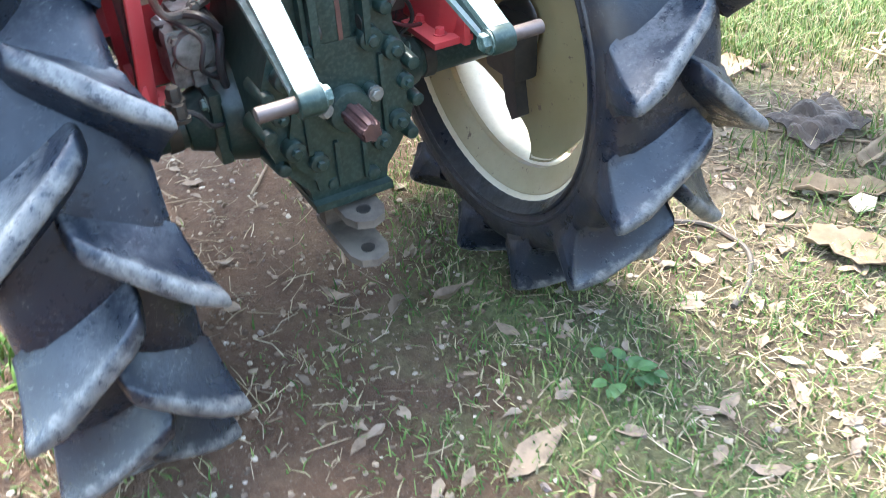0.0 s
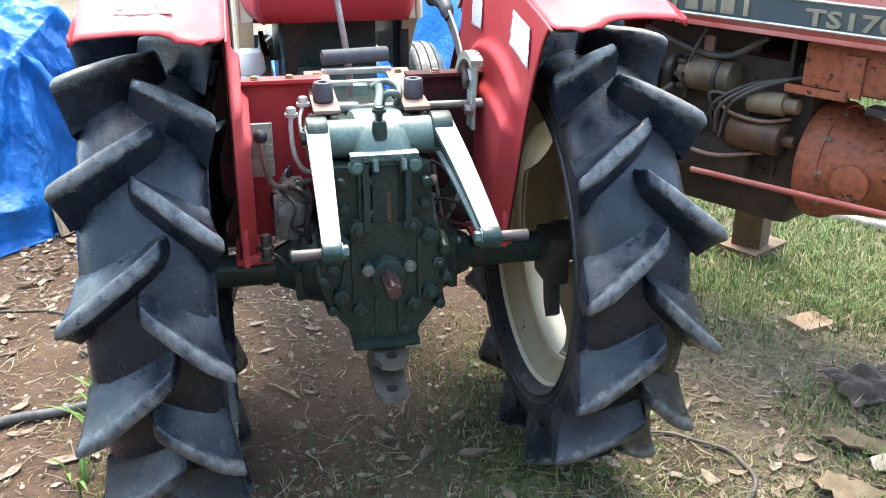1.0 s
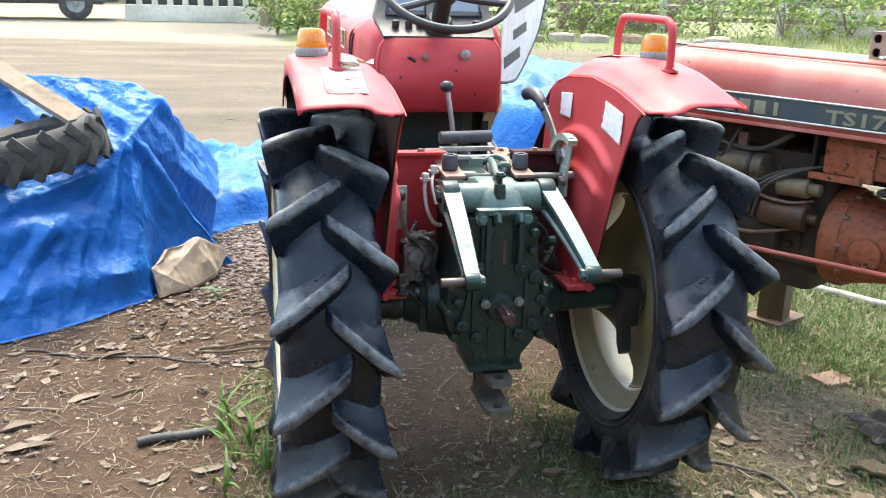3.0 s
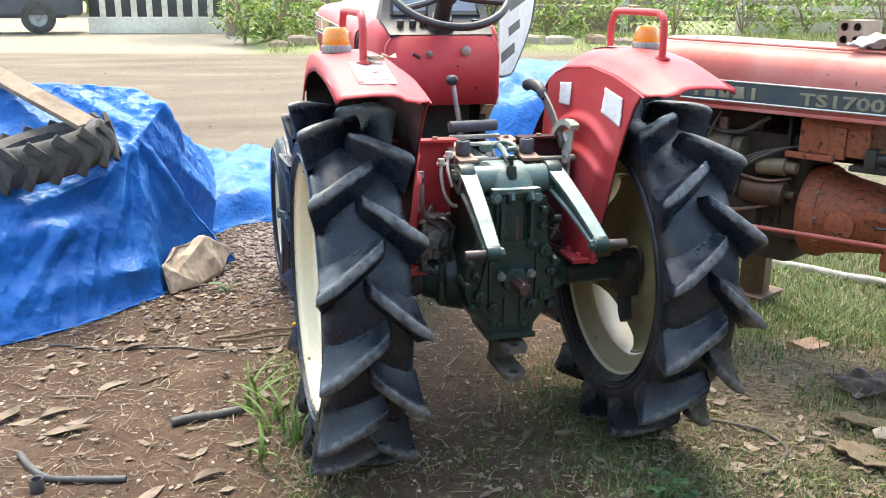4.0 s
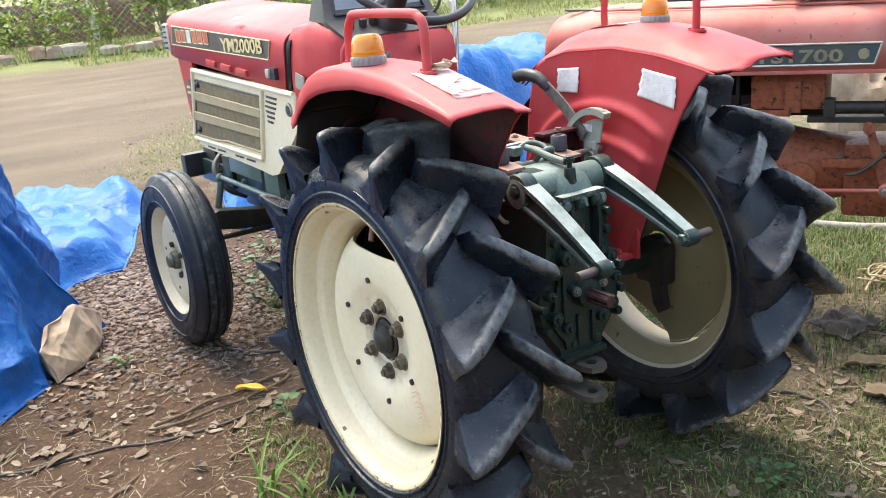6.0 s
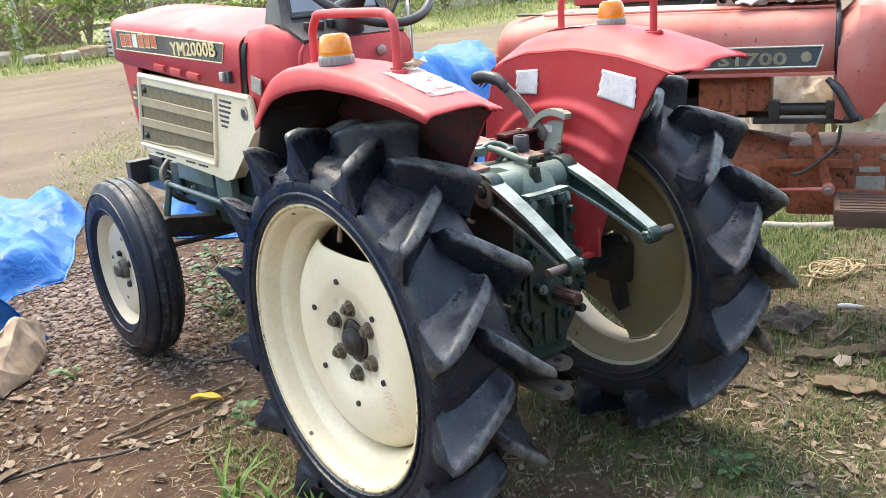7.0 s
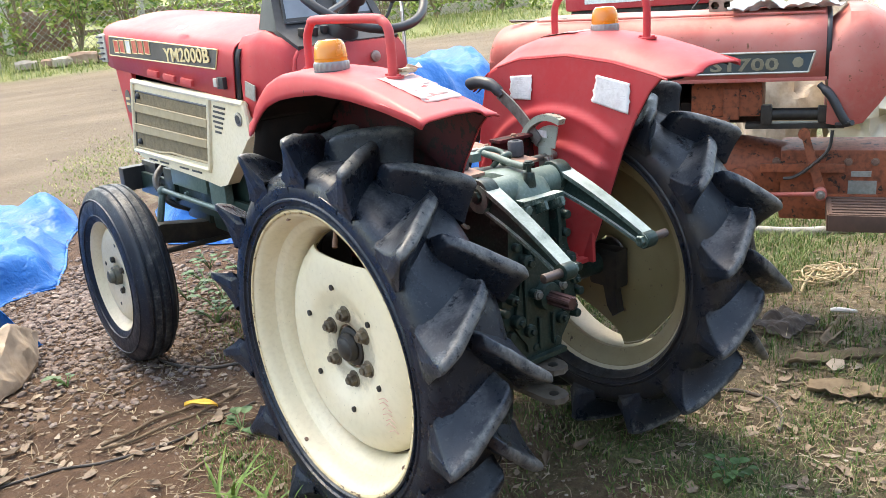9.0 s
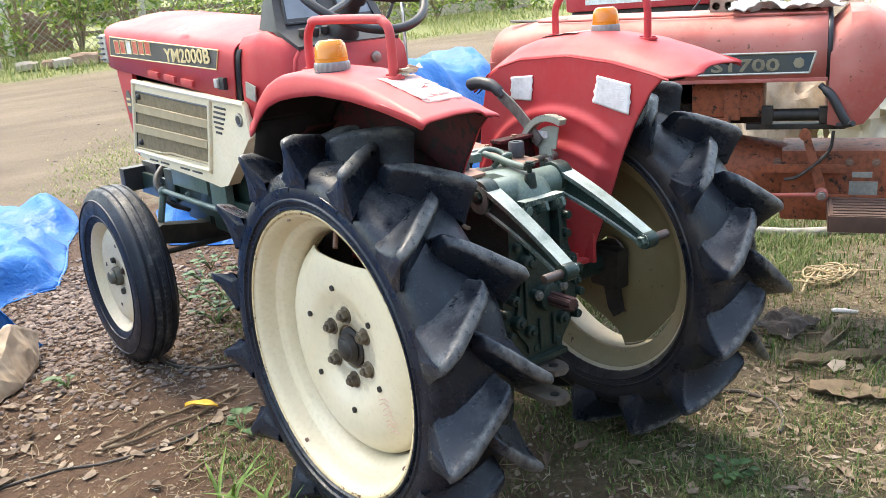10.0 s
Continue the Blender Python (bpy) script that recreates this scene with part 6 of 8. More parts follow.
part("nose_panel", Shape().box((W2 / 2, 1.055, 0.80), (0.38, 0.03, 0.34), 0.02), RED_OLD, old)
part("hood_crease", Shape().tube([(0.075, -0.03, 1.081), (0.075, 0.9, 1.096)], 0.004, 6).tube([(W2 - 0.075, -0.03, 1.081), (W2 - 0.075, 0.9, 1.096)], 0.004, 6), RED_OLD, hood)
part("lower_lip", Shape().box((0.0, 0.5, 0.883), (0.012, 1.08, 0.012), 0.003).box((W2, 0.5, 0.883), (0.012, 1.08, 0.012), 0.003), RED_OLD, hood)
plate = [(-0.004, 0.968), (0.785, 0.972), (0.785, 0.905), (0.014, 0.905)]
name = part("nameplate", Shape().prism(plate, -0.004, 0.001, "x"), DECAL_BLUE, hood, "blue-grey nameplate in a dull brass frame")
for a, b in zip(plate, plate[1:] + plate[:1]):
    part("nameplate_edge", Shape().tube([(-0.005, *a), (-0.005, *b)], 0.0038, 6), TRIM, name)
turn = Matrix(((0, 0, -1, 0), (-1, 0, 0, 0), (0, 1, 0, 0), (0, 0, 0, 1)))
lettering("printed_character", "TS1700", 0.054, BRASS, name, Matrix.Translation((-0.005, 0.362, 0.914)) @ turn, 0.003, squeeze=1.58)
for k in range(5):        # maker's name as plain raised bars
    part("name_bar", Shape().box((-0.006, 0.725 - 0.052 * k, 0.935), (0.005, 0.014 if k in (0, 4) else 0.038, 0.040), 0.002), BRASS, name)
part("emblem", Shape().cyl((-0.003, 0.045, 0.936), (-0.007, 0.045, 0.936), 0.017, seg=7), BRASS, name)
# cowl behind the hood
rows = []
for y, w, low, top in ((-0.045, 0.218, 0.74, 1.045), (-0.10, 0.222, 0.73, 1.10), (-0.15, 0.21, 0.74, 1.098), (-0.20, 0.18, 0.80, 1.07), (-0.245, 0.14, 0.86, 1.05)):
    side = [(w * 0.96, low), (w, low + 0.04), (w, top - 0.10), (w - 0.012, top - 0.06), (w - 0.05, top - 0.02), (0, top)]
    rows.append([(W2 / 2 - x, y, z) for x, z in side] + [(W2 / 2 + x, y, z) for x, z in side[-2::-1]])
cowl = part("cowl", Shape().rings(rows), RED_OLD, old, "faded red dash cowl")
part("cowl_seam", Shape().rings([[(W2 / 2 + (x - W2 / 2) * 0.985, -0.050, z) for x, y, z in hood2(-0.03)], [(W2 / 2 + (x - W2 / 2) * 0.985, -0.030, z) for x, y, z in hood2(-0.03)]], False, False), BLACK, old, thick=0.002)
# machinery under the hood
part("fuel_tank", Shape().box((0.20, 0.262, 0.815), (0.30, 0.225, 0.115), 0.012).box((0.045, 0.245, 0.80), (0.012, 0.05, 0.10), 0.003).box((0.045, 0.33, 0.748), (0.015, 0.16, 0.02), 0.003), RUST_ORANGE, old, "dirty orange fuel tank")
part("engine_block", Shape().box((0.22, 0.66, 0.62), (0.22, 0.60, 0.36), 0.02), GRIMY, old, "grimy brown-black engine block")
part("oil_sump", Shape().box((0.22, 0.66, 0.43), (0.17, 0.52, 0.16), 0.03), GRIMY, old)
part("cylinder_head", Shape().box((0.22, 0.72, 0.82), (0.16, 0.36, 0.12), 0.02), GRIMY, old)
part("injection_pump", Shape().box((0.09, 0.70, 0.52), (0.05, 0.40, 0.10), 0.015), GRIMY, old)
for k, y in enumerate((0.44, 0.53, 0.62, 0.74, 0.83, 0.92)):
    part("block_rib", Shape().box((0.103, y, 0.62 + 0.02 * (k % 2)), (0.016, 0.014, 0.26 - 0.05 * (k % 3)), 0.004), GRIMY, old)
    part("block_bolt", Shape().bolt((0.108, y + 0.035, 0.50 + 0.06 * (k % 4)), (-1, 0, 0), 0.011, 0.012), DARK, old)
for k, (pts, rad) in enumerate((([(0.06, 0.48, 0.86), (0.055, 0.58, 0.80), (0.06, 0.70, 0.80), (0.07, 0.86, 0.84)], 0.008), ([(0.07, 0.46, 0.56), (0.04, 0.60, 0.53), (0.05, 0.78, 0.56), (0.09, 0.90, 0.66)], 0.006), ([(0.05, 0.74, 0.70), (0.03, 0.80, 0.64), (0.05, 0.86, 0.56), (0.08, 0.92, 0.48)], 0.009), ([(0.08, 0.40, 0.66), (0.04, 0.46, 0.65), (0.04, 0.56, 0.66), (0.07, 0.62, 0.70)], 0.005), ([(0.06, 0.66, 0.86), (0.04, 0.68, 0.80), (0.05, 0.70, 0.75), (0.08, 0.72, 0.66)], 0.005))):
    part("fuel_pipe" if k % 2 else "rubber_hose", Shape().tube(spline(pts, 6), rad, 8), CABLE if k % 2 == 0 else RUSTY, old)
part("fan_pulley", Shape().cyl((0.075, 0.745, 0.738), (0.075, 0.765, 0.738), 0.040, seg=24, bevel=0.004).cyl((0.075, 0.765, 0.738), (0.075, 0.775, 0.738), 0.018, seg=14), DARK, old, "dark belt pulley of the dynamo")
part("dynamo_strap", Shape().box((0.075, 0.655, 0.790), (0.012, 0.030, 0.10), 0.003), RUSTY, old)
part("firewall", Shape().box((0.25, 0.42, 0.78), (0.34, 0.012, 0.20), 0.003).box((0.34, 0.6, 0.80), (0.02, 0.9, 0.22), 0.003), DARK, old)
alt = part("dynamo", Shape().cyl((0.075, 0.565, 0.738), (0.075, 0.70, 0.738), 0.047, seg=24, bevel=0.008).cyl((0.075, 0.70, 0.735), (0.075, 0.735, 0.735), 0.04, 0.030, seg=20, bevel=0.005), DIRTY_ALU, old, "dusty tan dynamo")
for k in range(8):
    a = 2 * math.pi * k / 8
    part("cooling_slot", Shape().box((0.075 + 0.047 * math.cos(a), 0.712, 0.735 + 0.047 * math.sin(a)), (0.012, 0.025, 0.012), 0.002), DARK, alt)
part("clamp", Shape().cyl((0.075, 0.60, 0.735), (0.075, 0.612, 0.735), 0.053, seg=24), DARK, alt)
part("oil_filter", Shape().cyl((0.055, 0.405, 0.700), (0.055, 0.505, 0.695), 0.030, seg=20, bevel=0.006).cyl((0.055, 0.37, 0.70), (0.055, 0.41, 0.70), 0.020, seg=16, bevel=0.004), DIRTY_ALU, old, "tan filter canister")
part("starter", Shape().cyl((0.07, 0.405, 0.605), (0.07, 0.555, 0.605), 0.044, seg=24, bevel=0.008).cyl((0.07, 0.375, 0.605), (0.07, 0.41, 0.605), 0.016, seg=14, bevel=0.003), STARTER, old, "oily rust-brown starter motor")
for k, (a, b) in enumerate((((0.04, 0.60, 0.62), (0.05, 0.50, 0.74)), ((0.03, 0.585, 0.60), (0.05, 0.46, 0.75)), ((0.035, 0.575, 0.585), (0.06, 0.42, 0.76)), ((0.02, 0.59, 0.66), (0.05, 0.52, 0.70)))):
    m = (Vector(a) + Vector(b)) / 2 + Vector((-0.035, 0.035, 0.01 * k))
    part("engine_wire", Shape().tube(spline([a, m, b, Vector(b) + Vector((0.06, -0.12, 0.02))], 6), 0.005, 7), CABLE, old)
bell = Shape().lathe([(0.30, 0.0), (0.30, 0.150), (0.315, 0.158), (0.345, 0.158), (0.36, 0.150), (0.36, 0.0)], (0.20, 0, 0.545), 40, False, "y")
bell.lathe([(0.05, 0.095), (0.12, 0.11), (0.22, 0.125), (0.30, 0.145)], (0.20, 0, 0.545), 36, True, "y")
part("bell_housing", bell, RUST_ORANGE, old, "rust-stained orange bell housing")
part("inspection_cover", Shape().cyl((0.075, 0.215, 0.535), (0.055, 0.215, 0.535), 0.048, seg=24, bevel=0.004), RUST_ORANGE, old)
for k in range(10):
    a = 2 * math.pi * k / 10
    part("flange_bolt", Shape().bolt((0.20 + 0.140 * math.cos(a), 0.298, 0.545 + 0.140 * math.sin(a)), (0, -1, 0), 0.009, 0.010), RUSTY, old)
part("gearbox", Shape().box((0.21, -0.12, 0.52), (0.24, 0.42, 0.24), 0.02).box((0.10, -0.03, 0.555), (0.016, 0.28, 0.05), 0.004).box((0.20, -0.55, 0.56), (0.30, 0.55, 0.30), 0.03), RUST_ORANGE, old, "rusty orange gearbox")
part("side_frame", Shape().box((0.06, 0.02, 0.585), (0.014, 0.26, 0.028), 0.003).box((0.055, -0.10, 0.475), (0.014, 0.22, 0.05), 0.003), RUST_ORANGE, old)
rod = part("clutch_rod", Shape().cyl((-0.02, -0.05, 0.518), (-0.005, 0.62, 0.492), 0.0075, seg=10).cyl((-0.032, -0.038, 0.517), (0.01, -0.038, 0.517), 0.020, seg=16, bevel=0.003), RED_OLD, old, "thin red linkage rod")
part("rod_eye", Shape().bolt((-0.032, -0.038, 0.517), (-1, 0, 0), 0.011, 0.010), STEEL, rod)
part("pedal_link", Shape().rings([[(0.0, -0.040 + 0.016 * s, 0.520) for s in (-1, 1)] + [(0.01, -0.040 + 0.016 * s, 0.520) for s in (1, -1)], [(0.01, 0.018 + 0.012 * s, 0.715) for s in (-1, 1)] + [(0.02, 0.018 + 0.012 * s, 0.715) for s in (1, -1)]]).cyl((-0.005, 0.018, 0.708), (0.02, 0.018, 0.708), 0.018, seg=14), RUST_ORANGE, old, "flat rusty lever")
part("hand_lever", Shape().tube(spline([(0.0, -0.02, 0.865), (-0.02, -0.055, 0.83), (-0.03, -0.085, 0.775), (-0.03, -0.10, 0.75)], 6), [0.010] * 3 + [0.014] * 12 + [0.014] * 4, 10).tube(spline([(-0.05, -0.118, 0.752), (-0.03, -0.10, 0.744), (-0.005, -0.075, 0.738)], 4), 0.009, 8), BLACK, old, "black lever grip")
part("brake_lever", Shape().tube(spline([(-0.01, 0.075, 0.565), (-0.01, 0.04, 0.572), (-0.01, -0.01, 0.61), (-0.01, -0.055, 0.66), (0.0, -0.065, 0.72)], 6), 0.009, 8, flat=0.6), DARK, old)
part("cross_tube", Shape().cyl((0.05, 0.13, 0.765), (0.05, -0.04, 0.765), 0.020, seg=16).box((0.05, 0.135, 0.765), (0.05, 0.035, 0.06), 0.006).box((0.05, -0.035, 0.765), (0.05, 0.03, 0.05), 0.005).box((0.06, 0.05, 0.728), (0.05, 0.30, 0.018), 0.003), DARK, old, "greasy cross tube")
step = part("foot_step", Shape().box((-0.10, -0.23, 0.498), (0.22, 0.34, 0.010), 0.002).box((-0.10, -0.06, 0.475), (0.22, 0.010, 0.050), 0.002).box((-0.21, -0.23, 0.475), (0.010, 0.34, 0.05), 0.002).box((0.02, -0.15, 0.45), (0.06, 0.05, 0.09), 0.006), STEP_RUST, old, "dark rusty ribbed foot step")
for k in range(6):
    part("step_rib", Shape().box((-0.19 + 0.034 * k, -0.23, 0.5045), (0.010, 0.32, 0.004), 0.001), STEP_RUST, step)
part("data_plate", Shape().box((0.088, -0.165, 0.515), (0.003, 0.085, 0.045), 0), LABEL_GREY, old, "worn silver data plate")
part("side_plate", Shape().box((0.088, -0.16, 0.56), (0.003, 0.06, 0.018), 0), LABEL_GREY, old)
for y in (0.10, -0.12, -0.2):
    part("case_bolt", Shape().bolt((0.090, y, 0.60), (-1, 0, 0), 0.010, 0.010), RUSTY, old)
rt = Shape().lathe([(-0.10, 0.29), (-0.12, 0.34), (-0.115, 0.39), (-0.08, 0.415), (0.08, 0.415), (0.115, 0.39), (0.12, 0.34), (0.10, 0.29)], (-0.20, -0.80, 0.46), 48)
for k in range(16):
    a = 2 * math.pi * k / 16
    rt.box((-0.20, -0.80 - 0.43 * math.cos(a), 0.46 + 0.43 * math.sin(a)), (0.22, 0.04, 0.06), 0.01, pose(0, 0, 0, math.degrees(-a) + 90, 0, 0))
part("rear_tyre", rt, OLD_TYRE, old, "weathered rear tyre")
part("front_carrier", Shape().box((0.215, 0.95, 0.50), (0.20, 0.18, 0.20), 0.02), RUST_ORANGE, old)
# timber prop below it, and its footing
prop = thing("timber_prop", "upright timber block on a flat board propping the old tractor", "timber", pose(1.40, 0.80, 0.01, 0, 0, 34))
part("post", Shape().box((0.0, 0.0, 0.215), (0.085, 0.10, 0.31), 0.006, 4), PROP_WOOD, prop)
part("board", Shape().box((0.02, 0.0, 0.035), (0.20, 0.15, 0.05), 0.006, -6), PROP_WOOD, prop)
# what lies on its hood
hb = pose(1.255, -0.12, 0, 0, 0, 30)
blk = thing("hollow_block", "dusty four-hole clay block lying on the faded hood", "brick", hb @ pose(0.221, 0.290, 1.092, 0, 0, -90) @ Matrix.Scale(0.76, 4))
bb = Shape()
n = 14
for sx in (-1, 1):
    for sz in (0, 1):
        ringo, ringi = [], []
        cx, cz = sx * 0.026, 0.028 + 0.052 * sz
        for k in range(4 * n // 2):
            a = 2 * math.pi * (k + 0.5) / (4 * n // 2)
            c, s = math.cos(a), math.sin(a)
            q = 0.026 / max(abs(c), abs(s))
            ringo.append((cx + q * c, cz + q * s))
            ringi.append((cx + 0.0165 * c, cz + 0.0165 * s))
        bb.rings([[(x, -0.095, z) for x, z in ringi], [(x, -0.10, z) for x, z in ringi], [(x, -0.10, z) for x, z in ringo], [(x, 0.10, z) for x, z in ringo], [(x, 0.10, z) for x, z in ringi], [(x, -0.06, z) for x, z in ringi], [(x * 0.99, -0.055, z) for x, z in ringi]], True, False)
part("clay_body", bb, BRICK, blk)
part("hole_shadow", Shape().box((0, 0.0, 0.054), (0.07, 0.10, 0.075), 0), BRICK, blk)
part("mortar_foot", Shape().box((0, 0.0, 0.004), (0.06, 0.10, 0.010), 0.004), RUSTY, blk)
solo("rubber_strip", Shape().tube(spline([(0.0, -0.10, 0.012), (0.01, 0.0, 0.010), (0.0, 0.11, 0.016)], 5), 0.009, 8, flat=0.4).tube(spline([(0.02, -0.10, 0.008), (0.035, 0.0, 0.008), (0.02, 0.11, 0.010)], 5), 0.007, 8, flat=0.4), BLACK, "black rubber strip lying on the faded hood", "rubber strip", hb @ pose(0.12, 0.905, 1.086, 0, 0, 0))


def drape(name, label, category, mat, at, size, height, seed, n=34, thick=0.003, folds=0.03, group=""):
    """Crumpled cloth: a sheet thrown over a low form, edges hanging unevenly."""
    rows = []
    for i in range(n):
        row = []
        for j in range(n):
            u, v = i / (n - 1) * 2 - 1, j / (n - 1) * 2 - 1
            edge = 1 + wobble((u * 2, v * 2, seed), 0.7, 0.18)
            x, y = u * size[0] / 2 * edge, v * size[1] / 2 * edge
            z = height(x, y) + abs(wobble((x, y, seed + 4), 0.10, folds)) + abs(wobble((x * 1.4, y, seed + 9), 0.045, folds * 0.45))
            row.append((x, y, z))
        rows.append(row)
    return solo(name, Shape().rings(rows, False, False), mat, label, category, at, group, sharp=0, thick=thick)


drape("rag_cloth", "crumpled grey-white cloth thrown over the faded hood", "cloth", CLOTH, hb @ pose(0.20, 0.09, 1.080, 0, 0, 0), (0.26, 0.34), lambda x, y: 0.012 - 0.35 * max(0, abs(x) - 0.11) ** 1.4, 3.0, folds=0.05)


def lump(name, label, category, mat, at, size, seed, creases=0.16):
    """A slack filled sack or heaped sheet: rounded below, pinched and creased."""
    rows = []
    for i in range(27):
        t = math.pi * (0.02 + 0.96 * i / 26)
        row = []
        for k in range(44):
            a = 2 * math.pi * k / 44
            d = Vector((math.sin(t) * math.cos(a), math.sin(t) * math.sin(a), math.cos(t)))
            f = 1 + wobble(d + Vector((seed, 0, 0)), 0.9, 0.35) - abs(wobble(d + Vector((0, seed, 0)), 0.34, creases)) - abs(wobble(d + Vector((0, 0, seed)), 0.14, creases * 0.4))
            row.append((d.x * f * size[0] / 2, d.y * f * size[1] / 2, max(0.0, size[2] * (0.5 + 0.5 * d.z * f))))
        rows.append(row)
    return solo(name, Shape().rings(rows), mat, label, category, at, sharp=48)


lump("plastic_sheet", "crumpled beige plastic sheet heaped beyond the old tractor", "plastic sheet", SHEET, pose(3.05, 0.50, 0.0, 0, 0, 20), (0.75, 0.6, 1.08), 12.0, 0.5)
lump("filled_sack", "lumpy beige sack standing beyond the old tractor", "sack", SACK, pose(2.95, 1.02, 0.0, 0, 0, 20), (0.62, 0.5, 0.86), 18.0, 0.3)
lump("filled_sack", "lumpy beige sack leaning beyond the old tractor", "sack", SHEET, pose(3.45, 0.78, 0.0, 0, 0, 70), (0.55, 0.5, 1.10), 25.0, 0.4)

# ---- third tractor, seen only above the second ----
third = thing("far_tractor", "red and black tractor parked beyond the faded one", "tractor", pose(6.45, 4.55, 0, 0, 0, 38))
part("bonnet", Shape().box((0, 0.2, 0.93), (0.45, 1.5, 0.24), 0.04), RED, third)
part("engine", Shape().box((0, 0.2, 0.60), (0.34, 1.4, 0.42), 0.03), DARK, third)
for s in (-1, 1):
    part("fender_arch", Shape().rings([[(s * (0.36 + 0.16 * w), -0.75 + 0.50 * math.cos(a), 0.52 + 0.50 * math.sin(a)) for w in (0, 1)] for a in np.linspace(0.1, math.pi - 0.1, 14)], False, False), BLACK, third, thick=0.01)
    part("wheel", Shape().lathe([(-0.1, 0.26), (-0.11, 0.36), (-0.09, 0.44), (0.09, 0.44), (0.11, 0.36), (0.1, 0.26)], (s * 0.45, -0.75, 0.44), 36).lathe([(-0.06, 0.27), (0.0, 0.24), (0.02, 0.05), (0.03, 0.0)], (s * 0.45, -0.75, 0.44), 30), OLD_TYRE, third)
    part("front_wheel", Shape().lathe([(-0.06, 0.16), (-0.07, 0.26), (-0.05, 0.31), (0.05, 0.31), (0.07, 0.26), (0.06, 0.16), (0.0, 0.02)], (s * 0.38, 0.75, 0.31), 30), OLD_TYRE, third)
part("side_stripe", Shape().box((-0.228, 0.2, 0.9), (0.004, 1.1, 0.05), 0).box((0.228, 0.2, 0.9), (0.004, 1.1, 0.05), 0), LABEL, third)

# ---- blue tarpaulins ----
def on(x, y, dz=0.0):
    return (x, y, ground_z(x, y) + dz)


def bumpf(x, y, cx, cy, rx, ry, h, p=2.0):
    return h * math.exp(-(((x - cx) / rx) ** 2 + ((y - cy) / ry) ** 2) ** (p / 2))


def seg_dist(p, a, b):
    p, a, b = Vector(p), Vector(a), Vector(b)
    t = min(max((p - a).dot(b - a) / (b - a).length_squared, 0), 1)
    return (p - a - (b - a) * t).length, t


def outline_of(poly, x, y):
    """Whether a point lies in the outline, how far it is from the edge, and the nearest point of the edge."""
    inside, dist, near = False, 99.0, None
    for (ax, ay), (bx, by) in zip(poly, poly[1:] + poly[:1]):
        if (ay > y) != (by > y) and x < (bx - ax) * (y - ay) / (by - ay) + ax:
            inside = not inside
        d, t = seg_dist((x, y), (ax, ay), (bx, by))
        if d < dist:
            dist, near = d, (ax + (bx - ax) * t, ay + (by - ay) * t)
    return inside, dist, near


def cloth(corners, tris, step_, seed, crumple=0.012, soften=2, floor=True, folds=()):
    """A creased sheet spanned between a few corners: each panel is divided evenly, softened along its folds and crumpled."""
    idx, verts, faces = {}, [], []

    def vert(p):
        k = tuple(round(c, 4) for c in p)
        if k not in idx:
            idx[k] = len(verts)
            verts.append(Vector(p))
        return idx[k]

    n = max(2, int(max((Vector(corners[a]) - Vector(corners[b])).length for t in tris for a, b in ((t[0], t[1]), (t[1], t[2]), (t[2], t[0]))) / step_))
    for t in tris:
        a, b, c = (Vector(corners[k]) for k in t)
        grid = [[vert((a * (n - i - j) + b * i + c * j) / n) for j in range(n - i + 1)] for i in range(n + 1)]
        for i in range(n):
            for j in range(n - i):
                faces.append((grid[i][j], grid[i + 1][j], grid[i][j + 1]))
                if j < n - i - 1:
                    faces.append((grid[i + 1][j], grid[i + 1][j + 1], grid[i][j + 1]))
    bm = bmesh.new()
    bv = [bm.verts.new(v) for v in verts]
    for q in faces:
        bm.faces.new([bv[k] for k in q])
    inner = [v for v in bv if not v.is_boundary]
    for k in range(soften):
        bmesh.ops.smooth_vert(bm, verts=inner, factor=0.5, use_axis_x=True, use_axis_y=True, use_axis_z=True)
    bm.normal_update()
    out = []
    for v in bv:
        p = v.co
        n0, n1, n2, n3 = (noise.noise(Vector((p.x * k, p.y * k, p.z * k * 0.55)) + Vector((seed, k, 0))) for k in (2.2, 4.6, 10.0, 25.0))
        d = n0 * crumple * 1.2 + (0.5 - abs(n1) * 2) * crumple * 0.9 + (0.5 - abs(n2) * 2) * crumple * 0.45 + (0.4 - abs(n3) * 1.6) * crumple * 0.22
        for a, b, wide, high in folds:        # long pulled folds: a sharp ridge with a hollow on either side
            off, t = seg_dist(p, a, b)
            d += high * (max(0.0, 1 - off / wide) ** 1.3 - 0.45 * math.exp(-((off - 1.5 * wide) / (0.6 * wide)) ** 2)) * smooth(t, -0.05, 0.12) * (1 - 0.85 * t)
        q = p + v.normal * d * (0.1 if v.is_boundary else 1.0)
        if floor:
            q.z = max(q.z, ground_z(q.x, q.y) + 0.004 + (0.0 if v.is_boundary else 0.004))
        out.append(tuple(q))
    bm.free()
    return Shape().add(out, faces)


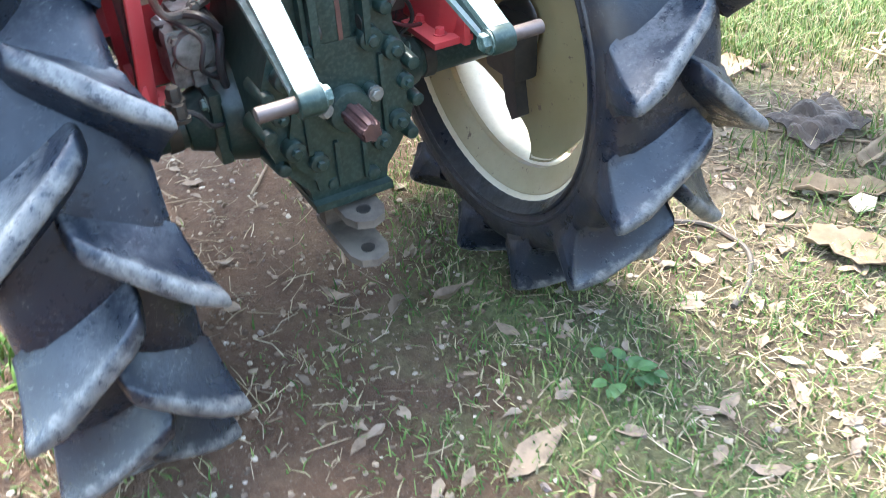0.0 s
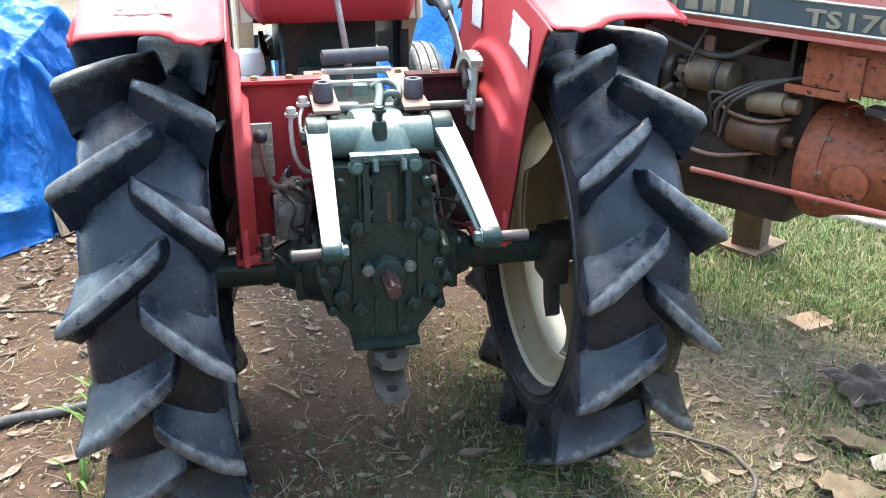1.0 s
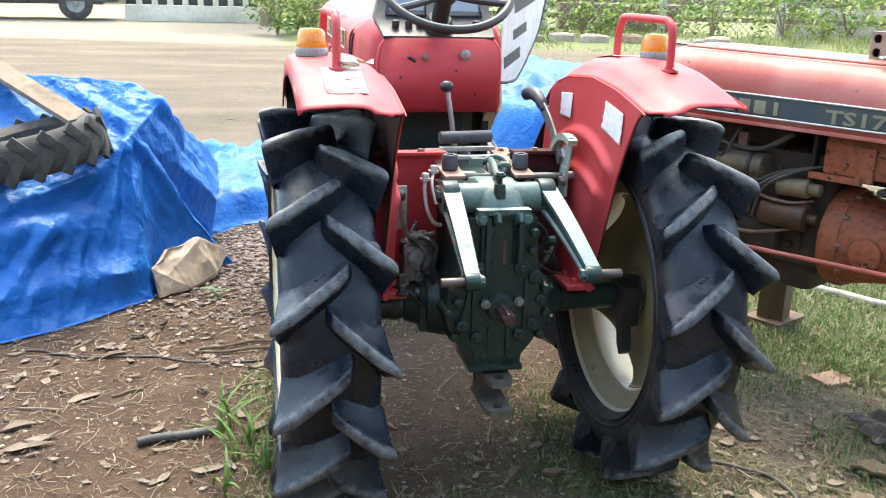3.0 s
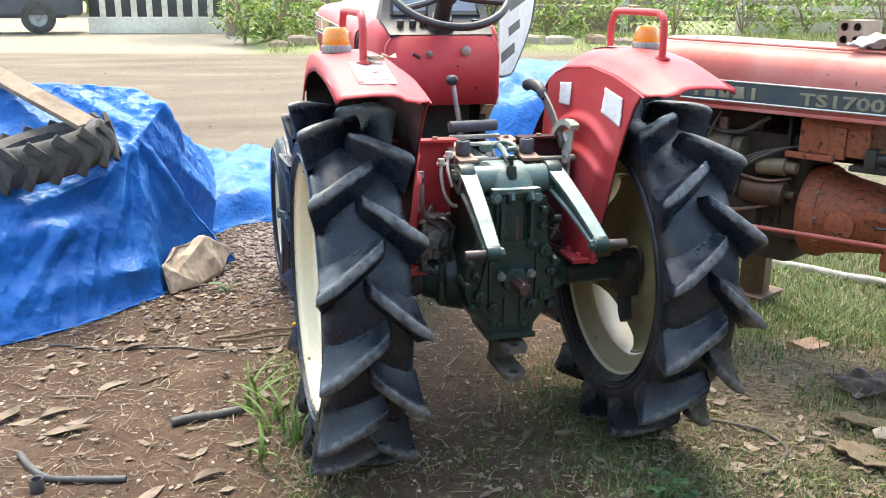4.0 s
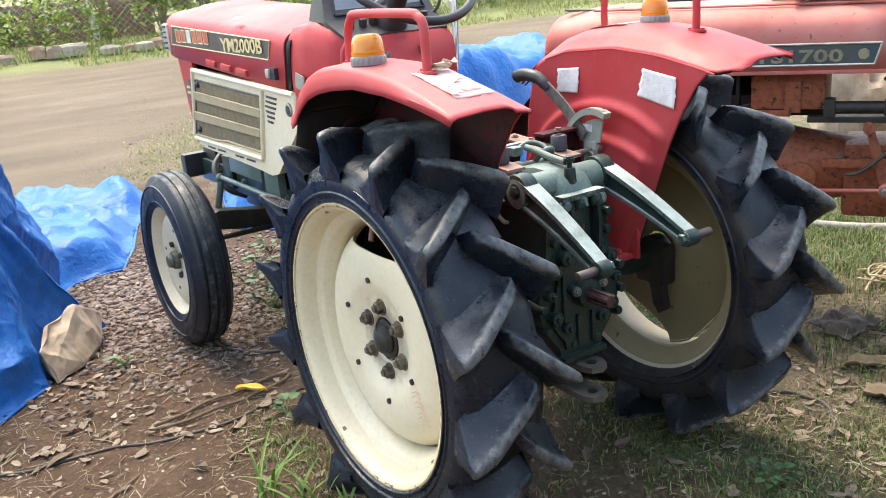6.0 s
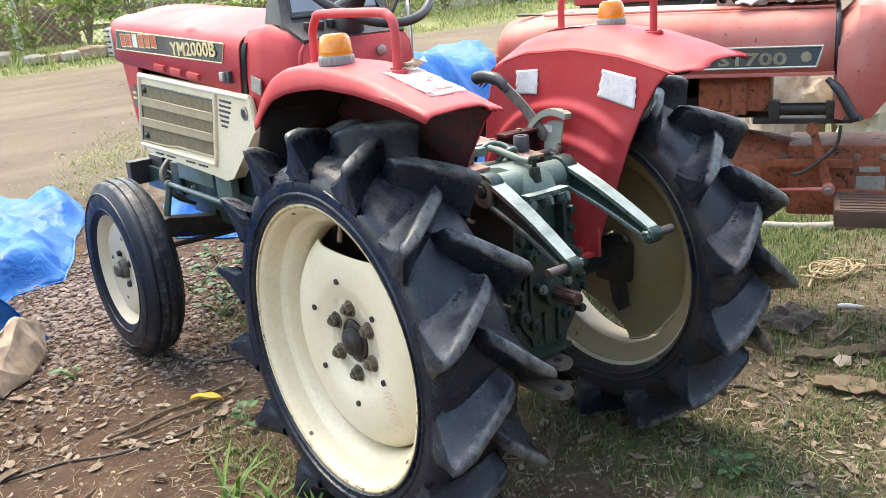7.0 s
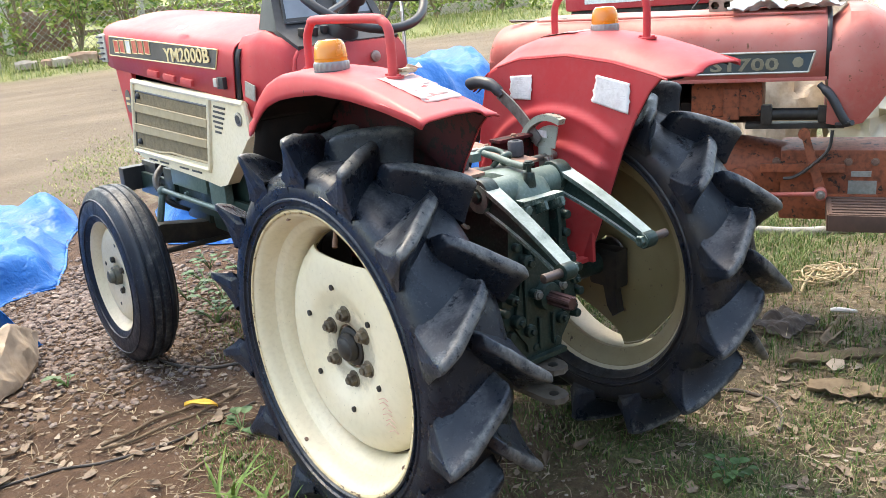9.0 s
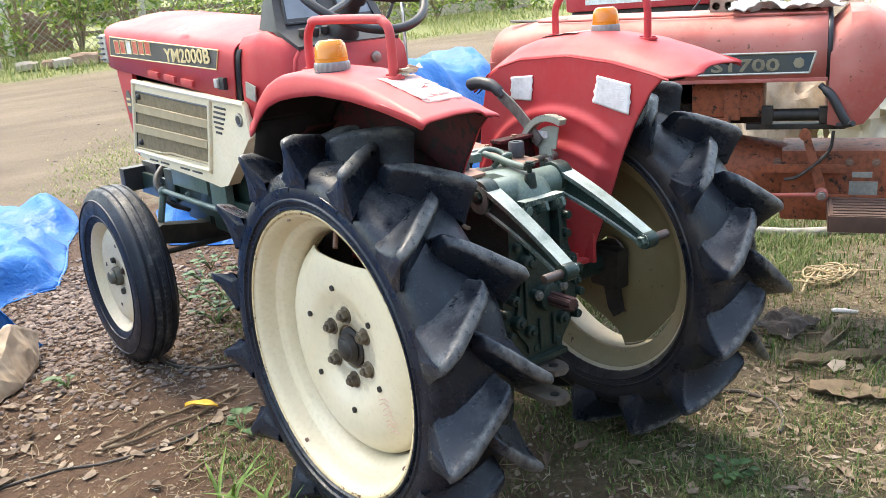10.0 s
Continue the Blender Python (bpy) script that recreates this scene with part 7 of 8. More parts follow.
def sheet(name, label, poly, step_, height, seed, fold=0.05):
    """A sheet on a pile, cut to its outline, with creases of several sizes."""
    px, py = [p[0] for p in poly], [p[1] for p in poly]
    xs, ys = np.arange(min(px) - step_, max(px) + step_, step_), np.arange(min(py) - step_, max(py) + step_, step_)
    idx, verts, faces = {}, [], []
    for j, y in enumerate(ys):
        for i, x in enumerate(xs):
            inside, dist, near = outline_of(poly, x, y)
            if not inside and dist > step_ * 0.95:
                continue
            qx, qy = (x, y) if inside else near
            dist = dist if inside else 0.0
            z = max(height(qx, qy, dist), 0)
            n1, n2, n3 = (noise.noise(Vector((qx * k, qy * k * 0.9, seed + k))) for k in (2.4, 5.5, 14.0))
            crease = (1 - abs(n1) * 2.2) * fold * 0.55 + (1 - abs(n2) * 2.4) * fold * 0.30 + (1 - abs(n3) * 2.2) * fold * 0.10
            g = ground_z(qx, qy)
            z = max(g + 0.004 + z + (crease - fold * 0.45) * smooth(dist, -0.03, 0.10) + 0.010 * abs(n2), g + 0.003)
            idx[i, j] = len(verts)
            jx, jy = (noise.noise(Vector((qx * 5, qy * 5, seed + k))) * 0.022 * smooth(dist, 0.0, 0.08) for k in (20, 30))
            verts.append((qx + jx, qy + jy, z))
    for (i, j) in idx:
        q = [(i, j), (i + 1, j), (i + 1, j + 1), (i, j + 1)]
        if all(k in idx for k in q):
            faces.append([idx[k] for k in q])
    ob = solo(name, Shape().add(verts, faces), TARP, label, "tarpaulin", None, "blue tarpaulins", sharp=50, thick=0.002)
    part("hem", Shape().tube([on(a[0] + (b[0] - a[0]) * t, a[1] + (b[1] - a[1]) * t, 0.007) for a, b in zip(poly, poly[1:] + poly[:1]) for t in np.linspace(0, 1, 9)[:-1]], 0.0065, 7, flat=0.6), TARP, ob, "folded and welded hem")
    return ob


# the first pile: front panel, a tuck with a triangular flap, pale top panel and the side that runs down to the gravel
HEAP = {"pinch": (-1.035, 1.79, 0.63), "hem_corner": (-0.972, 1.50, 0.0), "hem_mid": (-1.20, 1.27, 0.0), "hem": (-1.40, 1.12, 0.0), "hem_end": (-3.2, 0.45, 0.0), "knee": (-0.992, 1.60, 0.22), "belly": (-1.30, 1.38, 0.30),
        "ledge": (-1.17, 1.62, 0.50), "ledge_end": (-1.62, 1.30, 0.47), "seat": (-1.33, 1.85, 0.60), "seat_end": (-2.2, 1.60, 0.60), "tuck": (-0.90, 1.80, 0.0), "tip": (-0.645, 1.985, 0.0), "crown": (-1.03, 2.08, 0.80), "crest": (-1.25, 2.12, 0.83), "crest_end": (-1.75, 2.10, 0.86),
        "brow": (-0.925, 2.02, 0.745), "side": (-0.95, 2.06, 0.24), "over": (-0.885, 2.04, 0.46), "over_low": (-0.72, 2.32, 0.22), "side_foot": (-0.76, 2.28, 0.0), "slope": (-0.862, 2.42, 0.55), "slope_foot": (-0.72, 2.85, 0.33), "back": (-1.2, 3.3, 0.05), "back_end": (-2.6, 3.4, 0.05), "far": (-3.6, 2.6, 0.05), "far_top": (-3.0, 1.8, 0.5)}
tris = [k.split() for k in ("hem_corner knee belly", "knee pinch ledge", "knee ledge belly", "hem_corner belly hem_mid", "hem_mid belly hem", "hem belly ledge_end", "hem ledge_end hem_end", "belly ledge ledge_end", "ledge pinch seat", "ledge seat ledge_end", "ledge_end seat seat_end",
        "hem_end ledge_end seat_end", "hem_end seat_end far_top", "pinch knee tuck", "knee hem_corner tuck", "pinch tuck tip", "pinch crown seat", "crown crest seat", "crest crest_end seat", "seat crest_end seat_end", "seat_end crest_end far_top", "pinch brow crown", "pinch over brow", "pinch tip side", "tip side_foot side", "pinch side over", "side over_low over",
        "side side_foot over_low", "over slope brow", "over over_low slope", "over_low slope_foot slope", "brow slope crown", "crown slope crest", "slope slope_foot back", "slope back crest", "crest back crest_end", "crest_end back back_end", "crest_end back_end far", "crest_end far far_top", "far_top far hem_end")]
PULLS = [((-1.05, 1.78, 0.62), (-1.02, 1.52, 0.12), 0.030, 0.030), ((-1.07, 1.76, 0.61), (-1.16, 1.42, 0.16), 0.036, 0.034), ((-1.10, 1.75, 0.60), (-1.42, 1.30, 0.20), 0.040, 0.036), ((-1.16, 1.62, 0.50), (-1.75, 1.18, 0.36), 0.045, 0.040),
         ((-1.30, 1.42, 0.34), (-1.52, 1.08, 0.04), 0.035, 0.030), ((-1.20, 1.48, 0.30), (-1.24, 1.26, 0.03), 0.028, 0.024), ((-1.62, 1.30, 0.45), (-1.80, 1.02, 0.08), 0.040, 0.034), ((-1.035, 1.80, 0.63), (-0.74, 1.96, 0.06), 0.030, 0.026),
         ((-0.95, 2.00, 0.74), (-0.80, 2.36, 0.36), 0.040, 0.034), ((-1.06, 1.50, 0.37), (-1.95, 1.03, 0.34), 0.075, 0.050), ((-1.00, 1.52, 0.13), (-2.0, 0.90, 0.09), 0.065, 0.040), ((-1.12, 1.66, 0.53), (-1.9, 1.28, 0.47), 0.050, 0.038), ((-1.05, 1.84, 0.65), (-1.32, 2.10, 0.80), 0.040, 0.026), ((-1.30, 1.86, 0.62), (-1.62, 2.06, 0.82), 0.045, 0.028)]
pile = solo("tarpaulin", cloth(HEAP, tris, 0.019, 2.0, 0.018, 1, True, PULLS), TARP, "creased blue tarpaulin draped over a pile, loaded with an old tyre", "tarpaulin", None, "blue tarpaulins", sharp=60, thick=0.002)

edge = [HEAP[k] for k in ("hem_end", "hem", "hem_mid", "hem_corner", "tuck")]
part("hem", Shape().tube([on(a[0] + (b[0] - a[0]) * t, a[1] + (b[1] - a[1]) * t, 0.006) for a, b in zip(edge, edge[1:]) for t in np.linspace(0, 1, 12)[:-1]], 0.0065, 7, flat=0.6), TARP, pile, "folded and welded hem")


def flat_height(x, y, dist):
    """The loose end that trails over the gravel to the road's edge."""
    return 0.10 * smooth(dist, 0.0, 0.16) + bumpf(x, y, -0.66, 3.0, 0.22, 0.4, 0.13) * smooth(dist, 0, 0.1) + bumpf(x, y, 0.0, 4.1, 0.2, 0.25, 0.05)


TRAIL = [(-0.85, 2.35), (-0.62, 2.66), (-0.38, 2.70), (-0.24, 3.02), (-0.10, 3.45), (0.10, 3.85), (0.18, 4.25), (-0.10, 4.55), (-0.5, 4.8), (-1.3, 4.6), (-1.6, 3.5)]
sheet("tarpaulin", "loose end of blue tarpaulin lying crumpled over gravel", TRAIL, 0.026, flat_height, 9.0, 0.12)


def back_height(x, y, dist):
    """A second covered pile beyond the two tractors, with a broad flat top."""
    return (0.70 + 0.06 * math.sin(3 * x + y)) * smooth(dist, -0.02, 0.40) ** 0.9


BACK = [(0.30, 3.0), (0.9, 2.25), (1.9, 2.3), (3.0, 2.85), (3.5, 3.6), (3.1, 4.25), (1.25, 4.3), (0.55, 3.8)]
sheet("tarpaulin", "blue tarpaulin over a second pile between the tractors", BACK, 0.030, back_height, 15.0, 0.11)

# on the first pile: old tyre and plank
ot = thing("scrap_tyre", "weathered brown-black tractor tyre lying on the blue tarpaulin", "tyre", pose(-1.37, 1.60, 0.615, -3, -12, 20))
t = Shape().lathe([(-0.055, 0.155), (-0.074, 0.185), (-0.078, 0.215), (-0.070, 0.242), (-0.045, 0.262), (0.0, 0.268), (0.045, 0.262), (0.070, 0.242), (0.078, 0.215), (0.074, 0.185), (0.055, 0.155), (-0.055, 0.155)], (0, 0, 0), 44, False, "z")
part("carcass", t, OLD_TYRE, ot)
for k in range(16):
    for s in (-1, 1):
        a = 2 * math.pi * (k + 0.25 * s) / 16
        m = pose(0, 0, 0, 0, 0, math.degrees(a)) @ Matrix.Translation((0.2595, 0, s * 0.042)) @ pose(0, 0, 0, s * 38, 0, 0)
        part("cleat", Shape().box((0, 0, 0), (0.020, 0.042, 0.104), 0.009), OLD_TYRE, ot, "", m)
solo("plank", Shape().box((0, 0, 0), (0.105, 0.74, 0.022), 0.004), WOOD, "weathered plank leaning over the old tyre and the blue tarpaulin", "plank", pose(-1.455, 1.915, 0.815, 16.4, -6, 42))

# crumpled paper sack at the foot of the pile
BAG = {"a": (-0.965, 1.545, 0.120), "b": (-0.915, 1.66, 0.180), "c": (-0.790, 1.785, 0.175), "d": (-0.675, 1.915, 0.075), "e": (-0.935, 1.49, 0.004), "f": (-0.83, 1.61, 0.004), "g": (-0.725, 1.80, 0.015), "h": (-0.905, 1.56, 0.085), "m": (-0.83, 1.675, 0.145), "i": (-0.955, 1.62, 0.03), "j": (-0.875, 1.78, 0.03), "n": (-0.745, 1.825, 0.105)}
bag_tris = [k.split() for k in ("e f h", "e h a", "a h b", "h m b", "f m h", "f g m", "g d n", "m g n", "m n c", "n d c", "m c b", "a b i", "i b j", "b c j", "c d j", "a i e", "g j d", "e i j", "e j f", "f j g")]
solo("paper_sack", cloth(BAG, bag_tris, 0.009, 7.0, 0.020, 1), SACK, "crumpled brown paper sack lying beside the blue tarpaulin", "sack", sharp=20)

# ---- small things on the ground ----
def line(pts, dz, n=10, wig=0.0, seed=0):
    out = []
    for p in spline([(x, y, 0) for x, y in pts], n):
        x, y = p.x + wobble((p.x * 4, p.y * 4, seed), 0.4, wig), p.y + wobble((p.x * 4, p.y * 4, seed + 5), 0.4, wig)
        out.append((x, y, ground_z(x, y) + dz))
    return out


def twist(pts, r, seed=0):
    """Three strands laid into a rope."""
    s = Shape()
    pts = [Vector(p) for p in pts]
    for k in range(3):
        strand = []
        for i, p in enumerate(pts):
            d = (pts[min(i + 1, len(pts) - 1)] - pts[max(i - 1, 0)]).normalized()
            side = d.cross(Vector((0, 0, 1))).normalized()
            a = i * 0.9 + 2 * math.pi * k / 3
            strand.append(p + (side * math.cos(a) + side.cross(d) * math.sin(a)) * r * 0.55)
        s.tube(strand, r * 0.6, 6)
    return s


rope_way = line([(-0.76, 0.970), (-0.605, 1.005), (-0.444, 1.03), (-0.312, 1.055), (-0.280, 1.025), (-0.36, 0.975), (-0.509, 0.940), (-0.656, 0.930), (-0.77, 0.945)], 0.010, 26, 0.01)
solo("rope", twist(rope_way, 0.0050), ROPE, "doubled brown rope lying on bare soil", "rope")
solo("cable", Shape().tube(line([(-1.36, 1.02), (-1.27, 1.00), (-1.235, 0.965), (-1.15, 0.94), (-1.057, 0.934), (-0.904, 0.925), (-0.767, 0.854), (-0.64, 0.825), (-0.553, 0.824), (-0.44, 0.867), (-0.294, 0.882)], 0.004, 10, 0.015), 0.0042, 7), CABLE, "thin dark cable snaking over bare soil", "cable")
solo("cable", Shape().tube(line([(-0.38, 1.52), (-0.36, 1.40), (-0.27, 1.28), (-0.10, 1.20), (0.05, 1.2)], 0.006, 10, 0.01), 0.006, 7), CABLE, "dark cable looping beside the front tyre", "cable")
solo("cable", Shape().tube(line([(0.60, -0.05), (0.70, -0.09), (0.79, -0.16), (0.815, -0.235), (0.80, -0.30), (0.74, -0.36), (0.66, -0.40)], 0.006, 10, 0.01), 0.006, 7), CABLE, "dark cable curling out from the rear tyre", "cable")
solo("hose_piece", Shape().tube(line([(-1.306, 0.174), (-1.27, 0.105), (-1.214, 0.038), (-1.121, 0.009), (-1.015, -0.012)], 0.010, 10), 0.0095, 10), HOSE, "bent grey-black hose end on bare soil", "hose")
solo("pipe_coupling", Shape().lathe([(0.0, 0.017), (0.004, 0.0185), (0.034, 0.0185), (0.038, 0.017), (0.036, 0.0135), (0.004, 0.013)], (0, 0, 0), 20, False, "z"), HOSE, "short dark pipe coupling standing on bare soil", "coupling", on(-1.235, -0.012, 0.0))
solo("hose_piece", Shape().tube(line([(-0.905, 0.275), (-0.86, 0.29), (-0.78, 0.300), (-0.69, 0.315)], 0.013, 8), 0.0135, 12), HOSE, "short length of grey-black hose on bare soil", "hose")
rows = []
for u in np.linspace(0, 1, 12):
    w = 0.017 * math.sin(math.pi * (0.06 + 0.90 * u)) ** 0.7
    rows.append([(-0.055 + 0.11 * u, 0.030 * (1 - u) ** 2 + w * v, 0.006 + 0.016 * math.sin(math.pi * u) + 0.010 * v * v + 0.003 * math.sin(9 * u + v)) for v in np.linspace(-1, 1, 5)])
solo("yellow_leaf", Shape().rings(rows, False, False), YELLOW, "curled yellow dead leaf lying over the rope", "leaf", pose(-0.445, 0.965, ground_z(-0.44, 0.96) + 0.008, 0, 0, -32), sharp=0, thick=0.0008)
solo("grey_pipe", Shape().tube(line([(1.55, 1.62), (1.81, 1.22), (1.98, 0.97), (2.20, 0.63), (2.6, 0.1)], 0.020, 8), 0.021, 12), PIPE, "grey plastic pipe lying on grass", "pipe")
solo("flat_stone", Shape().box((0, 0, 0.004), (0.12, 0.09, 0.020), 0.006, 12), STONE_BROWN, "flat brown stone half sunk in grass", "stone", on(1.315, 0.30, 0.0))
rq = random.Random(77)
tangle = thing("straw_tangle", "tangled loops of dry tan stalks on sunlit grass", "straw", on(1.80, 0.09, 0.0))
for k in range(16):
    a0, ra, rb, cx, cy = rq.uniform(0, 6.28), rq.uniform(0.05, 0.13), rq.uniform(0.03, 0.08), rq.uniform(-0.06, 0.06), rq.uniform(-0.04, 0.04)
    loop = [(cx + ra * math.cos(a0 + t), cy + rb * math.sin(a0 + t), 0.022 + 0.012 * math.sin(2 * t + k) + 0.001 * k) for t in np.linspace(0, rq.uniform(2.5, 5.8), 14)]
    part("stalk", Shape().tube(loop, 0.0030, 6), STALK, tangle)
for k, (x, y, rz) in enumerate(((0.10, -0.06, -30), (-0.12, 0.02, 20), (0.02, 0.05, -55))):
    part("stalk", Shape().tube([(x - 0.10 * math.cos(radians(rz)), y - 0.10 * math.sin(radians(rz)), 0.020), (x, y, 0.032), (x + 0.10 * math.cos(radians(rz)), y + 0.10 * math.sin(radians(rz)), 0.024)], [0.004, 0.0045, 0.003], 6), STALK, tangle)
drape("dark_rag", "crumpled dark brown rag on dry grass", "rag", RAG, on(1.27, -0.05, 0.0), (0.20, 0.15), lambda x, y: 0.010 + 0.025 * math.exp(-(x * x + y * y) / 0.006), 31.0, 26, folds=0.05)
solo("plastic_tube", Shape().tube([(-0.045, 0, 0.010), (-0.03, 0.002, 0.013), (0.0, 0.0, 0.014), (0.04, 0.004, 0.011)], [0.010, 0.013, 0.012, 0.008], 10, flat=0.7), WHITE, "crushed white plastic tube on dry grass", "litter", pose(*on(1.485, -0.150, 0.014), 0, 0, -62))
for k, (x, y, rz, ln, w) in enumerate(((1.17, -0.31, -38, 0.36, 0.062), (0.98, -0.43, -66, 0.22, 0.10), (1.34, -0.20, 12, 0.26, 0.05))):
    rows = []
    for i in range(14):
        u = i / 13
        ww = w * (math.sin(math.pi * min(1, 0.12 + u * 0.82)) ** 0.5) * (1 + wobble((u * 5, k, 2), 0.5, 0.8))
        rows.append([(ln * (u - 0.5), ww * (v - 0.5), 0.006 + 0.020 * (2 * v - 1) ** 2 + wobble((u * 3, v * 2, k), 0.6, 0.012)) for v in np.linspace(0, 1, 7)])
    solo("palm_sheath", Shape().rings(rows, False, False), SHEATH, "dry brown palm sheath curling on the ground", "dry sheath", pose(*on(x, y, 0.0), 0, 0, rz), "dry palm sheaths", thick=0.003)

# stones by the wheel and on the soil
r = random.Random(21)


def pebble(s, c, size, r, flat=0.7):
    q = Euler((r.uniform(0, 6), r.uniform(0, 6), r.uniform(0, 6))).to_matrix()
    k = (1 + math.sqrt(5)) / 2
    base = [(-1, k, 0), (1, k, 0), (-1, -k, 0), (1, -k, 0), (0, -1, k), (0, 1, k), (0, -1, -k), (0, 1, -k), (k, 0, -1), (k, 0, 1), (-k, 0, -1), (-k, 0, 1)]
    tri = [(0, 11, 5), (0, 5, 1), (0, 1, 7), (0, 7, 10), (0, 10, 11), (1, 5, 9), (5, 11, 4), (11, 10, 2), (10, 7, 6), (7, 1, 8), (3, 9, 4), (3, 4, 2), (3, 2, 6), (3, 6, 8), (3, 8, 9), (4, 9, 5), (2, 4, 11), (6, 2, 10), (8, 6, 7), (9, 8, 1)]
    stretch = (r.uniform(0.6, 1.1), r.uniform(0.6, 1.1), r.uniform(0.45, 0.9))
    pts = []
    for b in base:
        p = q @ (Vector(b) * 0.526 * size * r.uniform(0.75, 1.15))
        pts.append((c[0] + p.x * stretch[0], c[1] + p.y * stretch[1], c[2] + p.z * stretch[2] * flat))
    s.add(pts, tri)


for k, (x, y, d) in enumerate(((1.102, -0.325, 0.075), (1.16, -0.27, 0.045), (1.06, -0.22, 0.035))):
    s = Shape()
    pebble(s, (0, 0, d * 0.22), d * 0.55, rq, 0.6)
    solo("stone", s, STONE, "pale rounded stone lying in dry grass", "stone", on(x, y, 0.0), "stones in the grass")


grav = Shape()
count = 0
while count < 6200:
    x, y = r.uniform(-1.15, 0.75), r.uniform(1.15, 3.6)
    d = math.hypot((x + 0.42) / 0.55, (y - 2.25) / 0.78)
    if r.random() > math.exp(-d ** 2.2):
        continue
    size = 0.006 + 0.015 * r.random() ** 1.6
    pebble(grav, on(x, y, size * 0.22), size, r)
    count += 1
solo("gravel", grav, GRAVEL, "reddish-grey crushed gravel spread round the front tyre", "gravel", kind="stuff", sharp=0)
peb = Shape()
for k in range(700):
    x, y = r.uniform(-2.0, 2.4), r.uniform(-1.0, 4.2)
    size = r.uniform(0.004, 0.014)
    pebble(peb, on(x, y, size * 0.15), size, r)
for k in range(220):
    x, y = r.uniform(-6, 7), r.uniform(4.2, 15)
    size = r.uniform(0.012, 0.032)
    pebble(peb, on(x, y, size * 0.1), size, r, 0.5)
solo("pebbles", peb, GRAVEL, "scattered small stones on soil and road", "stones", kind="stuff", sharp=0)

crumb = Shape()
for k in range(7000):
    x, y = (r.uniform(-1.7, 0.3), r.uniform(-0.3, 2.2)) if k < 4500 else (r.uniform(-0.4, 1.8), r.uniform(-1.1, 0.7))
    size = 0.0025 + 0.008 * r.random() ** 2
    pebble(crumb, on(x, y, size * 0.1), size, r, 0.6)
solo("soil_crumbs", crumb, CRUMB, "small clods, chips and bark bits on bare soil", "soil crumbs", kind="stuff", sharp=0)

# dead leaves, straw and twigs


def leaf(s, c, ln, wd, rz, r, lift=0.007):
    """A curled dead leaf of eight faces along its rib."""
    ca, sa = math.cos(rz), math.sin(rz)
    curl, roll = r.uniform(-0.4, 1.0) * lift, r.uniform(-0.3, 1.0) * lift
    rows = []
    for i, (u, w) in enumerate(((0, 0.06), (0.2, 0.7), (0.45, 1.0), (0.72, 0.72), (1.0, 0.05))):
        row = []
        for v in (-1, 0, 1):
            px, py = (u - 0.5) * ln + r.uniform(-0.06, 0.06) * ln, v * w * wd / 2 * r.uniform(0.5, 1.3)
            z = 0.004 + curl * (2 * u - 1) ** 2 + roll * v * v * w + r.uniform(0, 0.002)
            row.append((c[0] + px * ca - py * sa, c[1] + px * sa + py * ca, c[2] + z))
        rows.append(row)
    s.rings(rows, False, False)


lv = Shape()
for k in range(2990):
    if k > 2900:
        x, y = r.uniform(-1.35, -0.65), r.uniform(0.75, 1.5)
    elif k > 2680:
        x, y = r.uniform(0.35, 1.8), r.uniform(-1.1, 0.15)
    elif k < 1600:
        x, y = r.gauss(0.2, 1.3), r.gauss(-0.1, 0.95)
    elif k < 2450:
        x, y = r.uniform(0.6, 2.4), r.uniform(-0.9, 1.6)
    else:
        x, y = r.uniform(-1.6, -0.3), r.uniform(-0.2, 1.7)
    ln = 0.010 + 0.05 * r.random() ** 3.2 if k <= 2680 else 0.02 + 0.055 * r.random() ** 2
    leaf(lv, on(x, y), ln, ln * r.uniform(0.35, 0.6), r.uniform(0, 6.28), r)
solo("leaf_litter", lv, LEAF_DRY, "brown dead leaves strewn over soil and grass", "dead leaves", kind="stuff", sharp=0, thick=0.0003)
for k, (x, y, ln, rz) in enumerate(((0.115, -0.045, 0.075, 0.5), (0.205, -0.085, 0.07, 0.1), (0.13, -0.50, 0.15, 0.25), (-1.25, 0.43, 0.10, 0.4), (-1.10, 0.62, 0.11, 0.5), (-0.44, 0.86, 0.10, 0.9), (0.02, 0.05, 0.07, 2.2), (0.60, -0.62, 0.08, 1.1), (0.42, -0.72, 0.07, 2.5), (-0.70, 0.10, 0.12, 0.2), (-1.20, 0.305, 0.13, 0.25), (-1.17, 0.345, 0.10, 0.45), (-1.38, 0.44, 0.12, 1.2), (-1.33, 0.40, 0.10, 0.3), (-0.56, 0.78, 0.09, 0.7), (-0.80, -0.05, 0.10, 0.4), (-0.95, -0.10, 0.11, 0.9), (-0.74, 0.62, 0.06, 2.0), (-0.98, 1.12, 0.08, 0.2), (-0.90, 1.22, 0.07, 1.0), (-1.05, 0.95, 0.09, 0.5), (-0.86, 0.36, 0.07, 0.9), (-0.83, 0.24, 0.08, 0.3), (0.95, -0.45, 0.09, 0.9), (-0.62, 0.42, 0.08, 1.9), (0.78, 0.02, 0.08, 0.4), (-1.08, 1.02, 0.07, 2.4), (0.08, -0.85, 0.10, 0.7))):
    s = Shape()
    leaf(s, (0, 0, 0), ln, ln * 0.42, rz, r, 0.022)
    solo("fallen_leaf", s, LEAF_DRY, "large curled brown fallen leaf on the ground", "leaf", on(x, y, 0.001), "fallen leaves", sharp=0, thick=0.0008)
st = Shape()


